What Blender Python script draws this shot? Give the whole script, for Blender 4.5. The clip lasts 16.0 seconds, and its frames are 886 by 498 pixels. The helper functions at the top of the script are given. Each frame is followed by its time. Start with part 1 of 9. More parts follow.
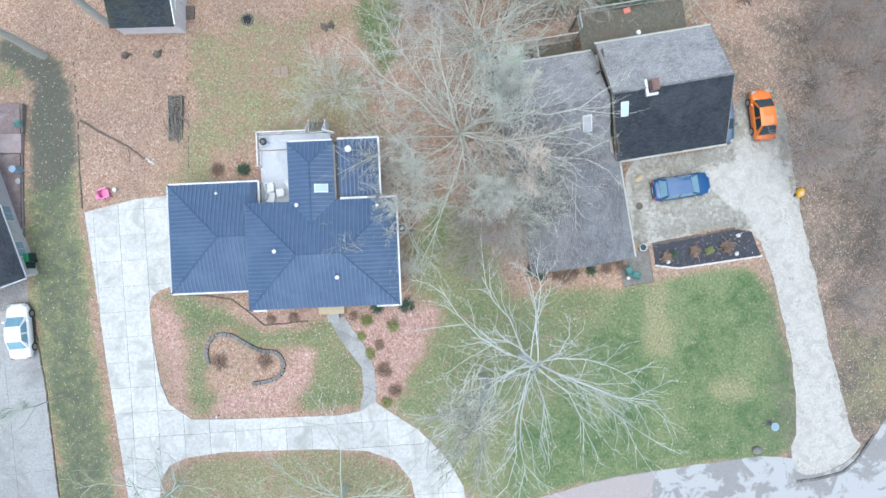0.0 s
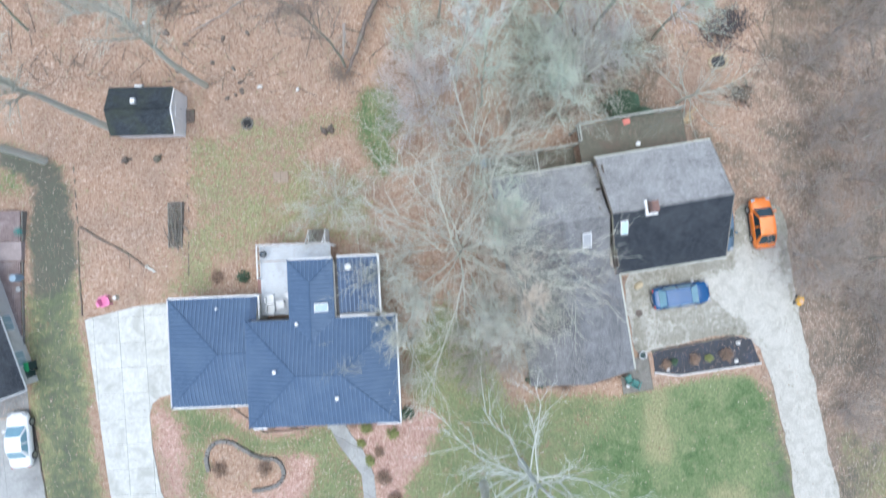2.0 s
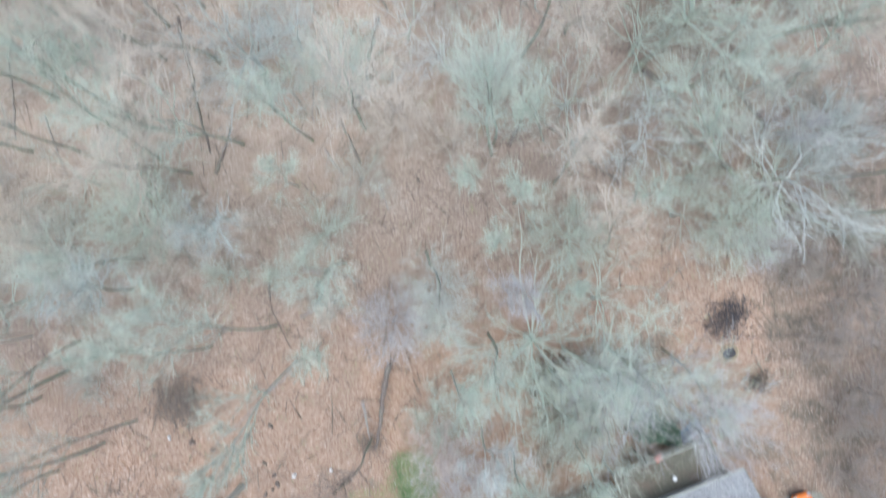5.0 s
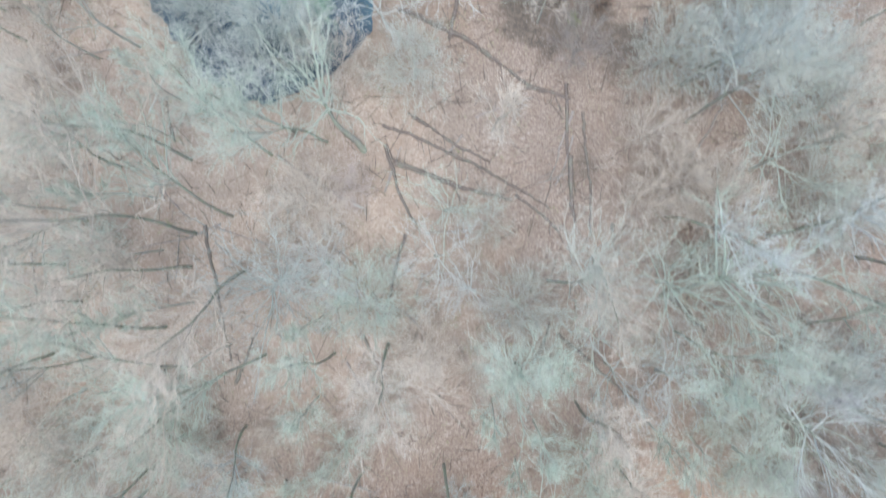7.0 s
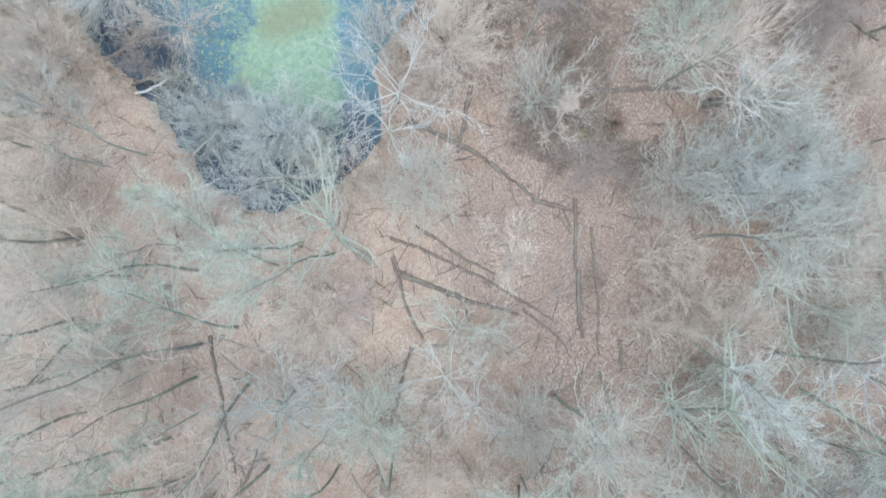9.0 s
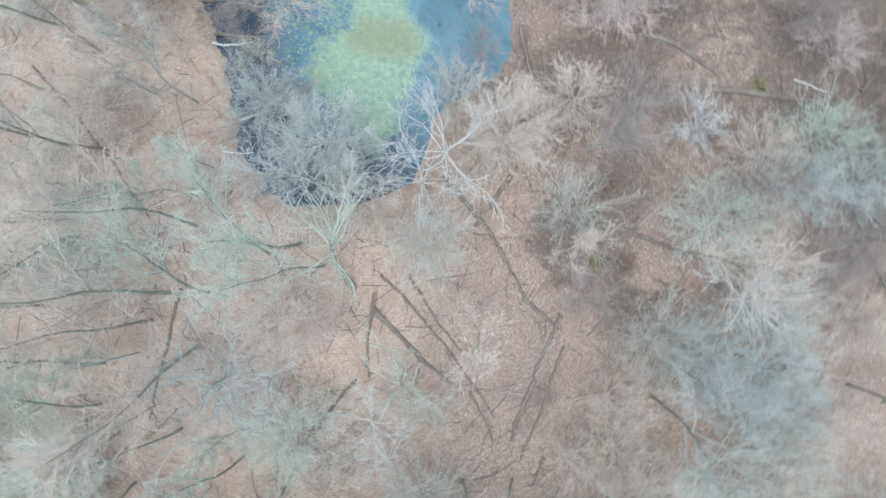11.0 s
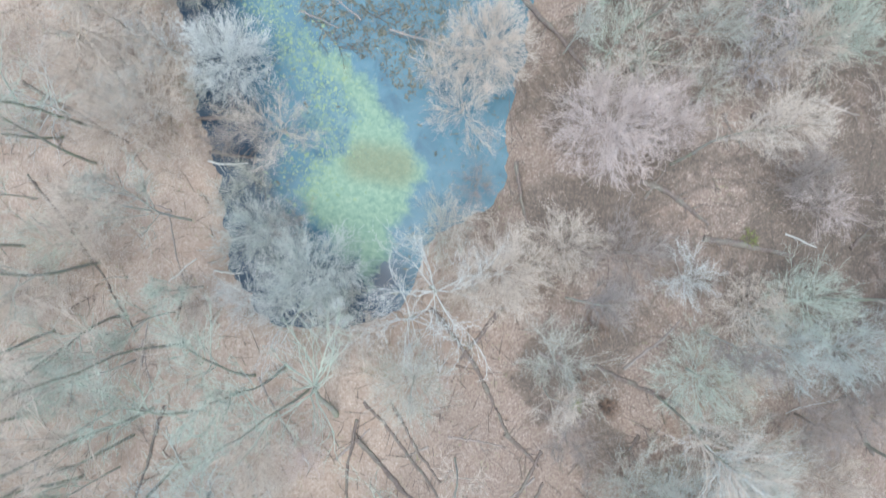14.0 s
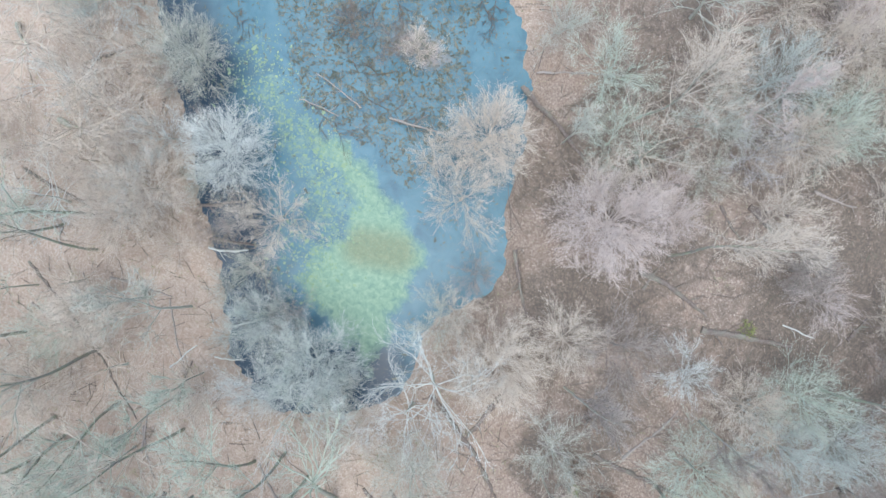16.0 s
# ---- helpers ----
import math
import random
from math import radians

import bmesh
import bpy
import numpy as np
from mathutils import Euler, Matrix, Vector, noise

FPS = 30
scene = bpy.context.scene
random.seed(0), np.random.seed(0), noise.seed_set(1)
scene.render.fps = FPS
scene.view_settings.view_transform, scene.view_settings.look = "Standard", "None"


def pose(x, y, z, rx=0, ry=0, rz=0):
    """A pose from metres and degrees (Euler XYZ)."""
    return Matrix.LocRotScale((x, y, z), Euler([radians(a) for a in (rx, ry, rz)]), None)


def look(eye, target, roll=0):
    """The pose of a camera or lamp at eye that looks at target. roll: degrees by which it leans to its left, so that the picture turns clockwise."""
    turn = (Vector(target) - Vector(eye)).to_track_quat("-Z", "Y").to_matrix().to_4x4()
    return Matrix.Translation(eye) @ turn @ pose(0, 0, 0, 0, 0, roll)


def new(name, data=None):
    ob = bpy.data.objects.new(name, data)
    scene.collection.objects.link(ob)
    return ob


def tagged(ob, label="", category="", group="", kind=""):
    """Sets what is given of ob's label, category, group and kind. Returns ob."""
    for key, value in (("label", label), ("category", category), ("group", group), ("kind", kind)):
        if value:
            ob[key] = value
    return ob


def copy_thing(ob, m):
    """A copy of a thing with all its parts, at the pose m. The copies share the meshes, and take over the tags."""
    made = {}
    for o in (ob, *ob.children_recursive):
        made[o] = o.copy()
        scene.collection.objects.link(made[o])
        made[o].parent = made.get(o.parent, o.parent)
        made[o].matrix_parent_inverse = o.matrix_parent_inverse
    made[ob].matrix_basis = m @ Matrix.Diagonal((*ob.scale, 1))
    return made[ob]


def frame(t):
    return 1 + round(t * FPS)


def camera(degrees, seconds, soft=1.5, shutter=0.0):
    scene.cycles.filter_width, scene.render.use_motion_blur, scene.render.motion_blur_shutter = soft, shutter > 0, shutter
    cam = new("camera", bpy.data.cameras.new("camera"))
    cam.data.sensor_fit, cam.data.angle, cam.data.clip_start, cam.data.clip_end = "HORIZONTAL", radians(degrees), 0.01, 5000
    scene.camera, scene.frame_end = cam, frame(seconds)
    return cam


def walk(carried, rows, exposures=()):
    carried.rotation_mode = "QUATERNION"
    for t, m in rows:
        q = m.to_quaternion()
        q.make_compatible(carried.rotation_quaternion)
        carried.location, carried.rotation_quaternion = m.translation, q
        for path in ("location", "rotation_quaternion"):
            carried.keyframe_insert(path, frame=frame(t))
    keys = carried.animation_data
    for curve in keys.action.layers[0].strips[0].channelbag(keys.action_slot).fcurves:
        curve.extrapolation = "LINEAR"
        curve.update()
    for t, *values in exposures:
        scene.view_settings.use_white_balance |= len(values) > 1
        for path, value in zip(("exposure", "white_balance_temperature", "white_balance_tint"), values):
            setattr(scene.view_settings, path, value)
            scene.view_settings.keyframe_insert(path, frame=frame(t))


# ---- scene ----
cam = camera(74.0, 16.0, shutter=1.0)
PATH = [
    (0.0, pose(0.00, 0.01, 47.55, 0, 0, -0.00)),
    (0.5, pose(0.02, 1.01, 47.56, 0, 0, 0.07)),
    (1.0, pose(0.02, 2.82, 47.57, 0, 0, 0.06)),
    (1.5, pose(0.02, 5.41, 47.57, 0, 0, 0.04)),
    (2.0, pose(0.01, 8.68, 47.59, 0, 0, -0.00)),
    (2.5, pose(0.00, 12.61, 47.71, 0, 0, -0.78)),
    (3.0, pose(-0.02, 17.14, 47.84, 0, 0, -4.15)),
    (3.5, pose(-0.03, 22.16, 47.97, 0, 0, -9.68)),
    (4.0, pose(0.14, 27.52, 48.12, 0, 0, -12.20)),
    (4.5, pose(0.59, 33.03, 48.23, 0, 0, -12.26)),
    (5.0, pose(1.20, 38.67, 48.39, 0, 0, -12.42)),
    (7.5, pose(3.16, 59.89, 48.05, 0, 0, -9.44)),
    (8.0, pose(3.43, 62.28, 47.96, 0, 0, -9.28)),
    (8.5, pose(3.63, 64.37, 47.92, 0, 0, -9.29)),
    (9.0, pose(3.87, 66.17, 47.90, 0, 0, -9.34)),
    (11.5, pose(4.25, 72.57, 49.26, 0, 0, 17.97)),
    (12.0, pose(4.05, 74.14, 49.14, 0, 0, 18.01)),
    (12.5, pose(3.74, 75.84, 49.13, 0, 0, 17.96)),
    (13.0, pose(3.28, 77.84, 49.14, 0, 0, 17.97)),
    (13.5, pose(2.73, 79.93, 49.19, 0, 0, 18.06)),
    (14.0, pose(2.09, 82.14, 49.23, 0, 0, 18.00)),
    (14.5, pose(1.45, 84.35, 49.28, 0, 0, 17.99)),
    (15.0, pose(0.82, 86.37, 49.39, 0, 0, 18.05)),
    (15.5, pose(0.23, 88.20, 49.43, 0, 0, 18.08)),
    (16.0, pose(-0.15, 89.22, 49.50, 0, 0, 18.08)),
]
walk(cam, PATH)

# ---- light ----
world = bpy.data.worlds.new("overcast_sky")
scene.world = world
world.use_nodes = True
wt = world.node_tree
sky = wt.nodes.new("ShaderNodeTexSky")
sky.sky_type, sky.sun_disc = "NISHITA", False
sky.sun_elevation, sky.sun_rotation = radians(80), radians(200)
sky.air_density, sky.dust_density, sky.ozone_density = 1.0, 1.6, 1.0
wt.links.new(sky.outputs[0], wt.nodes["Background"].inputs[0])
wt.nodes["Background"].inputs[1].default_value = 0.13
sun_data = bpy.data.lights.new("sun", "SUN")
sun_data.energy, sun_data.angle, sun_data.color = 1.5, radians(75), (0.914, 1.0, 0.99)
sun = new("sun", sun_data)
sun.matrix_world = look((-3, -7, 60), (0, 0, 0))
scene.view_settings.exposure = 0.95


# ---- materials ----
def nodes_of(name):
    m = bpy.data.materials.new(name)
    m.use_nodes = True
    t = m.node_tree
    return m, t, t.nodes["Principled BSDF"], t.nodes.new, t.links.new


def noise_tex(t, scale, detail=4.0, rough=0.6, coords=None, distort=0.0):
    n = t.nodes.new("ShaderNodeTexNoise")
    n.inputs["Scale"].default_value, n.inputs["Detail"].default_value = scale, detail
    n.inputs["Roughness"].default_value, n.inputs["Distortion"].default_value = rough, distort
    if coords:
        t.links.new(coords, n.inputs["Vector"])
    return n


def ramp(t, fac, stops):
    r = t.nodes.new("ShaderNodeValToRGB")
    el = r.color_ramp.elements
    while len(el) < len(stops):
        el.new(0.5)
    for e, (pos, col) in zip(el, stops):
        e.position, e.color = pos, (*col, 1) if len(col) == 3 else col
    t.links.new(fac, r.inputs[0])
    return r.outputs[0]


def mixed(t, fac, a, b, how="MIX"):
    m = t.nodes.new("ShaderNodeMix")
    m.data_type, m.blend_type = "RGBA", how
    for sock, val in ((0, fac), (6, a), (7, b)):
        if isinstance(val, (int, float)):
            m.inputs[sock].default_value = val
        elif isinstance(val, tuple):
            m.inputs[sock].default_value = (*val, 1)
        else:
            t.links.new(val, m.inputs[sock])
    return m.outputs[2]


def math_node(t, op, a, b=0.0, clamp=False):
    m = t.nodes.new("ShaderNodeMath")
    m.operation, m.use_clamp = op, clamp
    for i, val in enumerate((a, b)):
        if isinstance(val, (int, float)):
            m.inputs[i].default_value = val
        else:
            t.links.new(val, m.inputs[i])
    return m.outputs[0]


def bumped(t, bsdf, height, strength=0.3, dist=0.02):
    b = t.nodes.new("ShaderNodeBump")
    b.inputs["Strength"].default_value, b.inputs["Distance"].default_value = strength, dist
    t.links.new(height, b.inputs["Height"])
    t.links.new(b.outputs[0], bsdf.inputs["Normal"])


def position(t):
    return t.nodes.new("ShaderNodeNewGeometry").outputs["Position"]


def surface(name, dark, light, stain=None, scale=6.0, wide=0.5, rough=0.7, metal=0.0, bump=0.25, vary=0.0, stain_at=0.6, edge=0.12):
    """A worn surface: grain between two colours, and broad stains of a third."""
    m, t, bsdf, _, link = nodes_of(name)
    pos = position(t)
    fine, broad = noise_tex(t, scale, 6, 0.7, pos), noise_tex(t, wide, 5, 0.65, pos, 0.6)
    col = ramp(t, fine.outputs[0], [(0.32, dark), (0.68, light)])
    if stain:
        col = mixed(t, ramp(t, broad.outputs[0], [(stain_at - edge, (0, 0, 0)), (stain_at + edge, (1, 1, 1))]), col, stain)
    if vary:
        info = t.nodes.new("ShaderNodeObjectInfo")
        hsv = t.nodes.new("ShaderNodeHueSaturation")
        v = math_node(t, "MULTIPLY_ADD", info.outputs["Random"], vary)
        t.nodes[-1].inputs[2].default_value = 1 - vary / 2
        link(v, hsv.inputs["Value"])
        link(col, hsv.inputs["Color"])
        col = hsv.outputs[0]
    link(col, bsdf.inputs["Base Color"])
    bsdf.inputs["Roughness"].default_value, bsdf.inputs["Metallic"].default_value = rough, metal
    bumped(t, bsdf, fine.outputs[0], bump)
    return m


def plain(name, col, rough=0.5, metal=0.0, coat=0.0):
    m, t, bsdf, _, link = nodes_of(name)
    n = noise_tex(t, 3.0, 5, 0.6, position(t))
    link(ramp(t, n.outputs[0], [(0.3, tuple(c * 0.9 for c in col)), (0.7, tuple(min(1, c * 1.06) for c in col))]), bsdf.inputs["Base Color"])
    bsdf.inputs["Roughness"].default_value, bsdf.inputs["Metallic"].default_value = rough, metal
    bsdf.inputs["Coat Weight"].default_value = coat
    return m


def ground_material():
    m, t, bsdf, _, link = nodes_of("ground_cover")
    pos = position(t)

    def zone(name):
        a = t.nodes.new("ShaderNodeAttribute")
        a.attribute_name = name
        return a.outputs["Fac"]
    broad, mid = noise_tex(t, 0.22, 6, 0.62, pos, 0.8), noise_tex(t, 1.3, 6, 0.7, pos, 0.5)
    fine = noise_tex(t, 9.0, 5, 0.75, pos)
    vor = t.nodes.new("ShaderNodeTexVoronoi")
    vor.inputs["Scale"].default_value = 8.0
    small = t.nodes.new("ShaderNodeTexVoronoi")
    small.inputs["Scale"].default_value = 15.0
    wob = noise_tex(t, 5.0, 3, 0.6, pos)
    bent = t.nodes.new("ShaderNodeVectorMath")
    bent.operation = "MULTIPLY_ADD"
    bent.inputs[1].default_value = (0.16, 0.16, 0.16)
    link(wob.outputs["Color"], bent.inputs[0])
    link(pos, bent.inputs[2])
    link(bent.outputs[0], vor.inputs["Vector"])
    link(bent.outputs[0], small.inputs["Vector"])
    leafrand = math_node(t, "ADD", math_node(t, "MULTIPLY", math_node(t, "FRACT", math_node(t, "MULTIPLY", vor.outputs["Color"], 3.7)), 0.62), math_node(t, "MULTIPLY", math_node(t, "FRACT", math_node(t, "MULTIPLY", small.outputs["Color"], 5.3)), 0.62))
    leafrand = math_node(t, "SUBTRACT", leafrand, 0.12, True)
    yard_leaf = ramp(t, leafrand, [(0.0, (0.212, 0.122, 0.083)), (0.25, (0.334, 0.212, 0.148)), (0.6, (0.435, 0.292, 0.212)), (0.85, (0.530, 0.382, 0.297)), (1.0, (0.657, 0.541, 0.456))])
    wood_leaf = ramp(t, leafrand, [(0.0, (0.19, 0.142, 0.116)), (0.3, (0.265, 0.207, 0.171)), (0.65, (0.335, 0.268, 0.224)), (0.85, (0.40, 0.332, 0.282)), (1.0, (0.51, 0.44, 0.385))])
    wood_leaf = mixed(t, zone("dry"), wood_leaf, ramp(t, leafrand, [(0.0, (0.345, 0.268, 0.215)), (0.4, (0.46, 0.37, 0.302)), (0.8, (0.55, 0.455, 0.382)), (1.0, (0.60, 0.52, 0.45))]))
    col = mixed(t, zone("wood"), yard_leaf, wood_leaf)
    col = mixed(t, ramp(t, broad.outputs[0], [(0.35, (0.55, 0.55, 0.55)), (0.62, (0, 0, 0))]), col, mixed(t, 0.75, col, (0.21, 0.165, 0.135)))
    pink = ramp(t, mid.outputs[0], [(0.45, (0, 0, 0)), (0.7, (0.5, 0.5, 0.5))])
    col = mixed(t, pink, col, mixed(t, 0.6, col, (0.36, 0.265, 0.215)))
    patch = noise_tex(t, 0.11, 5, 0.6, pos, 1.2)
    col = mixed(t, ramp(t, patch.outputs[0], [(0.52, (0, 0, 0)), (0.68, (0.4, 0.4, 0.4))]), col, mixed(t, 0.7, col, (0.38, 0.25, 0.175)))
    col = mixed(t, math_node(t, "MULTIPLY", zone("rose"), 0.75), col, ramp(t, leafrand, [(0.0, (0.30, 0.165, 0.14)), (0.4, (0.44, 0.27, 0.235)), (0.8, (0.56, 0.38, 0.34)), (1.0, (0.66, 0.52, 0.46))]))
    # grass: dry olive to lush green, with fallen leaves between
    olive = ramp(t, fine.outputs[0], [(0.3, (0.145, 0.155, 0.08)), (0.5, (0.27, 0.27, 0.15)), (0.72, (0.44, 0.41, 0.27))])
    lush = ramp(t, fine.outputs[0], [(0.3, (0.068, 0.118, 0.05)), (0.5, (0.115, 0.172, 0.08)), (0.75, (0.19, 0.23, 0.13))])
    pale = ramp(t, mid.outputs[0], [(0.35, (0.065, 0.12, 0.055)), (0.5, (0.118, 0.178, 0.083)), (0.68, (0.28, 0.275, 0.17))])
    lush = mixed(t, 0.55, lush, pale)
    tone = noise_tex(t, 0.3, 6, 0.62, pos, 0.3)
    lush = mixed(t, ramp(t, tone.outputs[0], [(0.42, (0, 0, 0)), (0.6, (0.6, 0.6, 0.6)), (0.72, (0.8, 0.8, 0.8))]), lush, mixed(t, fine.outputs[0], (0.16, 0.20, 0.09), (0.29, 0.315, 0.185)))
    lushness = math_node(t, "ADD", zone("lush"), math_node(t, "MULTIPLY", math_node(t, "SUBTRACT", mid.outputs[0], 0.5), 1.2))
    grass = mixed(t, ramp(t, lushness, [(0.3, (0, 0, 0)), (0.7, (1, 1, 1))]), olive, lush)
    g = math_node(t, "ADD", zone("grass"), math_node(t, "MULTIPLY", math_node(t, "SUBTRACT", mid.outputs[0], 0.5), 0.9))
    blot = noise_tex(t, 3.6, 6, 0.72, pos, 0.8)
    g = math_node(t, "ADD", g, math_node(t, "MULTIPLY", math_node(t, "SUBTRACT", blot.outputs[0], 0.5), 1.5))
    g = math_node(t, "ADD", g, math_node(t, "MULTIPLY", math_node(t, "SUBTRACT", leafrand, 0.5), 0.75))
    bald = noise_tex(t, 0.55, 5, 0.65, pos, 0.6)
    g = math_node(t, "ADD", g, math_node(t, "MULTIPLY", math_node(t, "SUBTRACT", bald.outputs[0], 0.5), 1.3))
    tuft = noise_tex(t, 5.5, 8, 0.8, pos, 0.4)
    grass = mixed(t, 1.0, grass, ramp(t, tuft.outputs[0], [(0.32, (0.42, 0.46, 0.42)), (0.5, (0.98, 0.98, 0.98)), (0.68, (1.5, 1.45, 1.35))]), "MULTIPLY")
    col = mixed(t, ramp(t, g, [(0.43, (0, 0, 0)), (0.57, (1, 1, 1))]), col, grass)
    # dark damp soil
    damp = math_node(t, "ADD", zone("damp"), math_node(t, "MULTIPLY", math_node(t, "SUBTRACT", mid.outputs[0], 0.5), 1.1))
    swale = noise_tex(t, 0.16, 6, 0.62, pos, 1.0)
    damp = math_node(t, "ADD", damp, math_node(t, "MULTIPLY", math_node(t, "MULTIPLY", math_node(t, "SUBTRACT", swale.outputs[0], 0.52), 2.0), zone("wood")))
    col = mixed(t, ramp(t, damp, [(0.35, (0, 0, 0)), (0.75, (0.9, 0.9, 0.9))]), col, mixed(t, ramp(t, leafrand, [(0.0, (0, 0, 0)), (0.62, (0.2, 0.2, 0.2)), (0.8, (0.45, 0.45, 0.45)), (1.0, (0.8, 0.8, 0.8))]), mixed(t, zone("wood"), mixed(t, fine.outputs[0], (0.052, 0.062, 0.05), (0.135, 0.145, 0.12)), mixed(t, fine.outputs[0], (0.075, 0.06, 0.05), (0.165, 0.138, 0.116))), mixed(t, zone("wood"), (0.15, 0.145, 0.12), (0.30, 0.23, 0.185))))
    link(col, bsdf.inputs["Base Color"])
    bsdf.inputs["Roughness"].default_value = 0.95
    bsdf.inputs["Specular IOR Level"].default_value = 0.15
    h = math_node(t, "ADD", fine.outputs[0], vor.outputs["Distance"])
    bumped(t, bsdf, h, 0.3, 0.04)
    return m


def water_material():
    m, t, bsdf, _, link = nodes_of("pond_water")
    pos = position(t)

    def zone(name):
        a = t.nodes.new("ShaderNodeAttribute")
        a.attribute_name = name
        return a.outputs["Fac"]
    broad, mid, fine = noise_tex(t, 0.5, 6, 0.65, pos, 0.7), noise_tex(t, 2.2, 6, 0.72, pos, 0.6), noise_tex(t, 7.0, 5, 0.7, pos)
    water = ramp(t, broad.outputs[0], [(0.3, (0.058, 0.132, 0.178)), (0.5, (0.086, 0.19, 0.24)), (0.7, (0.115, 0.228, 0.275))])
    # shading and tree reflections by the west bank, put into the water colour
    dark = zone("bank_shade")
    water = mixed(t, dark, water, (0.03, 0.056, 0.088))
    scum = ramp(t, mid.outputs[0], [(0.3, (0.16, 0.27, 0.20)), (0.5, (0.245, 0.36, 0.255)), (0.7, (0.35, 0.45, 0.32))])
    scum = mixed(t, math_node(t, "MULTIPLY", zone("brown"), fine.outputs[0]), scum, (0.22, 0.19, 0.09))
    a = math_node(t, "ADD", zone("algae"), math_node(t, "MULTIPLY", math_node(t, "SUBTRACT", mid.outputs[0], 0.5), 1.2))
    algae = ramp(t, a, [(0.28, (0, 0, 0)), (0.5, (0.5, 0.5, 0.5)), (0.85, (0.92, 0.92, 0.92))])
    grain = noise_tex(t, 3.6, 9, 0.82, pos, 1.2)
    b = math_node(t, "ADD", zone("weed"), math_node(t, "MULTIPLY", math_node(t, "SUBTRACT", grain.outputs[0], 0.5), 2.6))
    b = math_node(t, "ADD", b, math_node(t, "MULTIPLY", math_node(t, "SUBTRACT", mid.outputs[0], 0.5), 1.2))
    weed = ramp(t, b, [(0.5, (0, 0, 0)), (0.74, (0.72, 0.72, 0.72))])
    col = mixed(t, weed, water, ramp(t, grain.outputs[0], [(0.38, (0.055, 0.065, 0.055)), (0.52, (0.13, 0.135, 0.105)), (0.66, (0.27, 0.24, 0.185))]))
    col = mixed(t, math_node(t, "MULTIPLY", zone("mat"), ramp(t, grain.outputs[0], [(0.3, (0.4, 0.4, 0.4)), (0.6, (1, 1, 1))])), col, (0.33, 0.25, 0.21))
    col = mixed(t, algae, col, scum)
    link(col, bsdf.inputs["Base Color"])
    link(ramp(t, algae, [(0.0, (0.12, 0.12, 0.12)), (0.6, (0.8, 0.8, 0.8))]), bsdf.inputs["Roughness"])
    bsdf.inputs["Specular IOR Level"].default_value = 0.3
    bumped(t, bsdf, fine.outputs[0], 0.05, 0.01)
    return m


def bark_material(name, dark, light, moss=None):
    m, t, bsdf, _, link = nodes_of(name)
    pos = position(t)
    fine, broad = noise_tex(t, 10.0, 5, 0.7, pos), noise_tex(t, 0.9, 4, 0.6, pos)
    col = ramp(t, fine.outputs[0], [(0.3, dark), (0.7, light)])
    if moss:
        col = mixed(t, ramp(t, broad.outputs[0], [(0.4, (0, 0, 0)), (0.65, (0.8, 0.8, 0.8))]), col, moss)
    link(col, bsdf.inputs["Base Color"])
    bsdf.inputs["Roughness"].default_value = 0.9
    bumped(t, bsdf, fine.outputs[0], 0.5, 0.02)
    return m


def shingle_material(name, dark, light, stain, row=0.145):
    m, t, bsdf, _, link = nodes_of(name)
    tex = t.nodes.new("ShaderNodeTexCoord")
    br = t.nodes.new("ShaderNodeTexBrick")
    br.inputs["Scale"].default_value = 1.0
    br.inputs["Brick Width"].default_value, br.inputs["Row Height"].default_value = 0.33, row
    br.inputs["Mortar Size"].default_value = 0.012
    br.inputs["Color1"].default_value, br.inputs["Color2"].default_value = (*dark, 1), (*light, 1)
    br.inputs["Mortar"].default_value = (*(c * 0.55 for c in dark), 1)
    link(tex.outputs["UV"], br.inputs["Vector"])
    pos = position(t)
    broad, fine = noise_tex(t, 0.55, 6, 0.68, pos, 0.8), noise_tex(t, 9.0, 5, 0.8, pos)
    col = mixed(t, ramp(t, broad.outputs[0], [(0.42, (0, 0, 0)), (0.66, (0.7, 0.7, 0.7))]), br.outputs[0], stain)
    col = mixed(t, 0.85, col, ramp(t, fine.outputs[0], [(0.32, (0.55, 0.55, 0.55)), (0.5, (1, 1, 1)), (0.68, (1.45, 1.45, 1.45))]), "MULTIPLY")
    link(col, bsdf.inputs["Base Color"])
    bsdf.inputs["Roughness"].default_value = 0.92
    bumped(t, bsdf, br.outputs["Fac"], 0.4, -0.01)
    return m


GROUND = ground_material()
WATER = water_material()
CONCRETE = surface("concrete", (0.44, 0.443, 0.42), (0.615, 0.618, 0.59), (0.395, 0.395, 0.365), 4.0, 0.6, 0.85, vary=0.14, stain_at=0.57, edge=0.1)
CONCRETE_OLD = surface("old_concrete", (0.285, 0.287, 0.28), (0.42, 0.422, 0.415), (0.22, 0.22, 0.215), 6.0, 0.3, 0.88)
JOINT = surface("driveway_bed", (0.20, 0.19, 0.17), (0.32, 0.30, 0.27), None, 8.0)


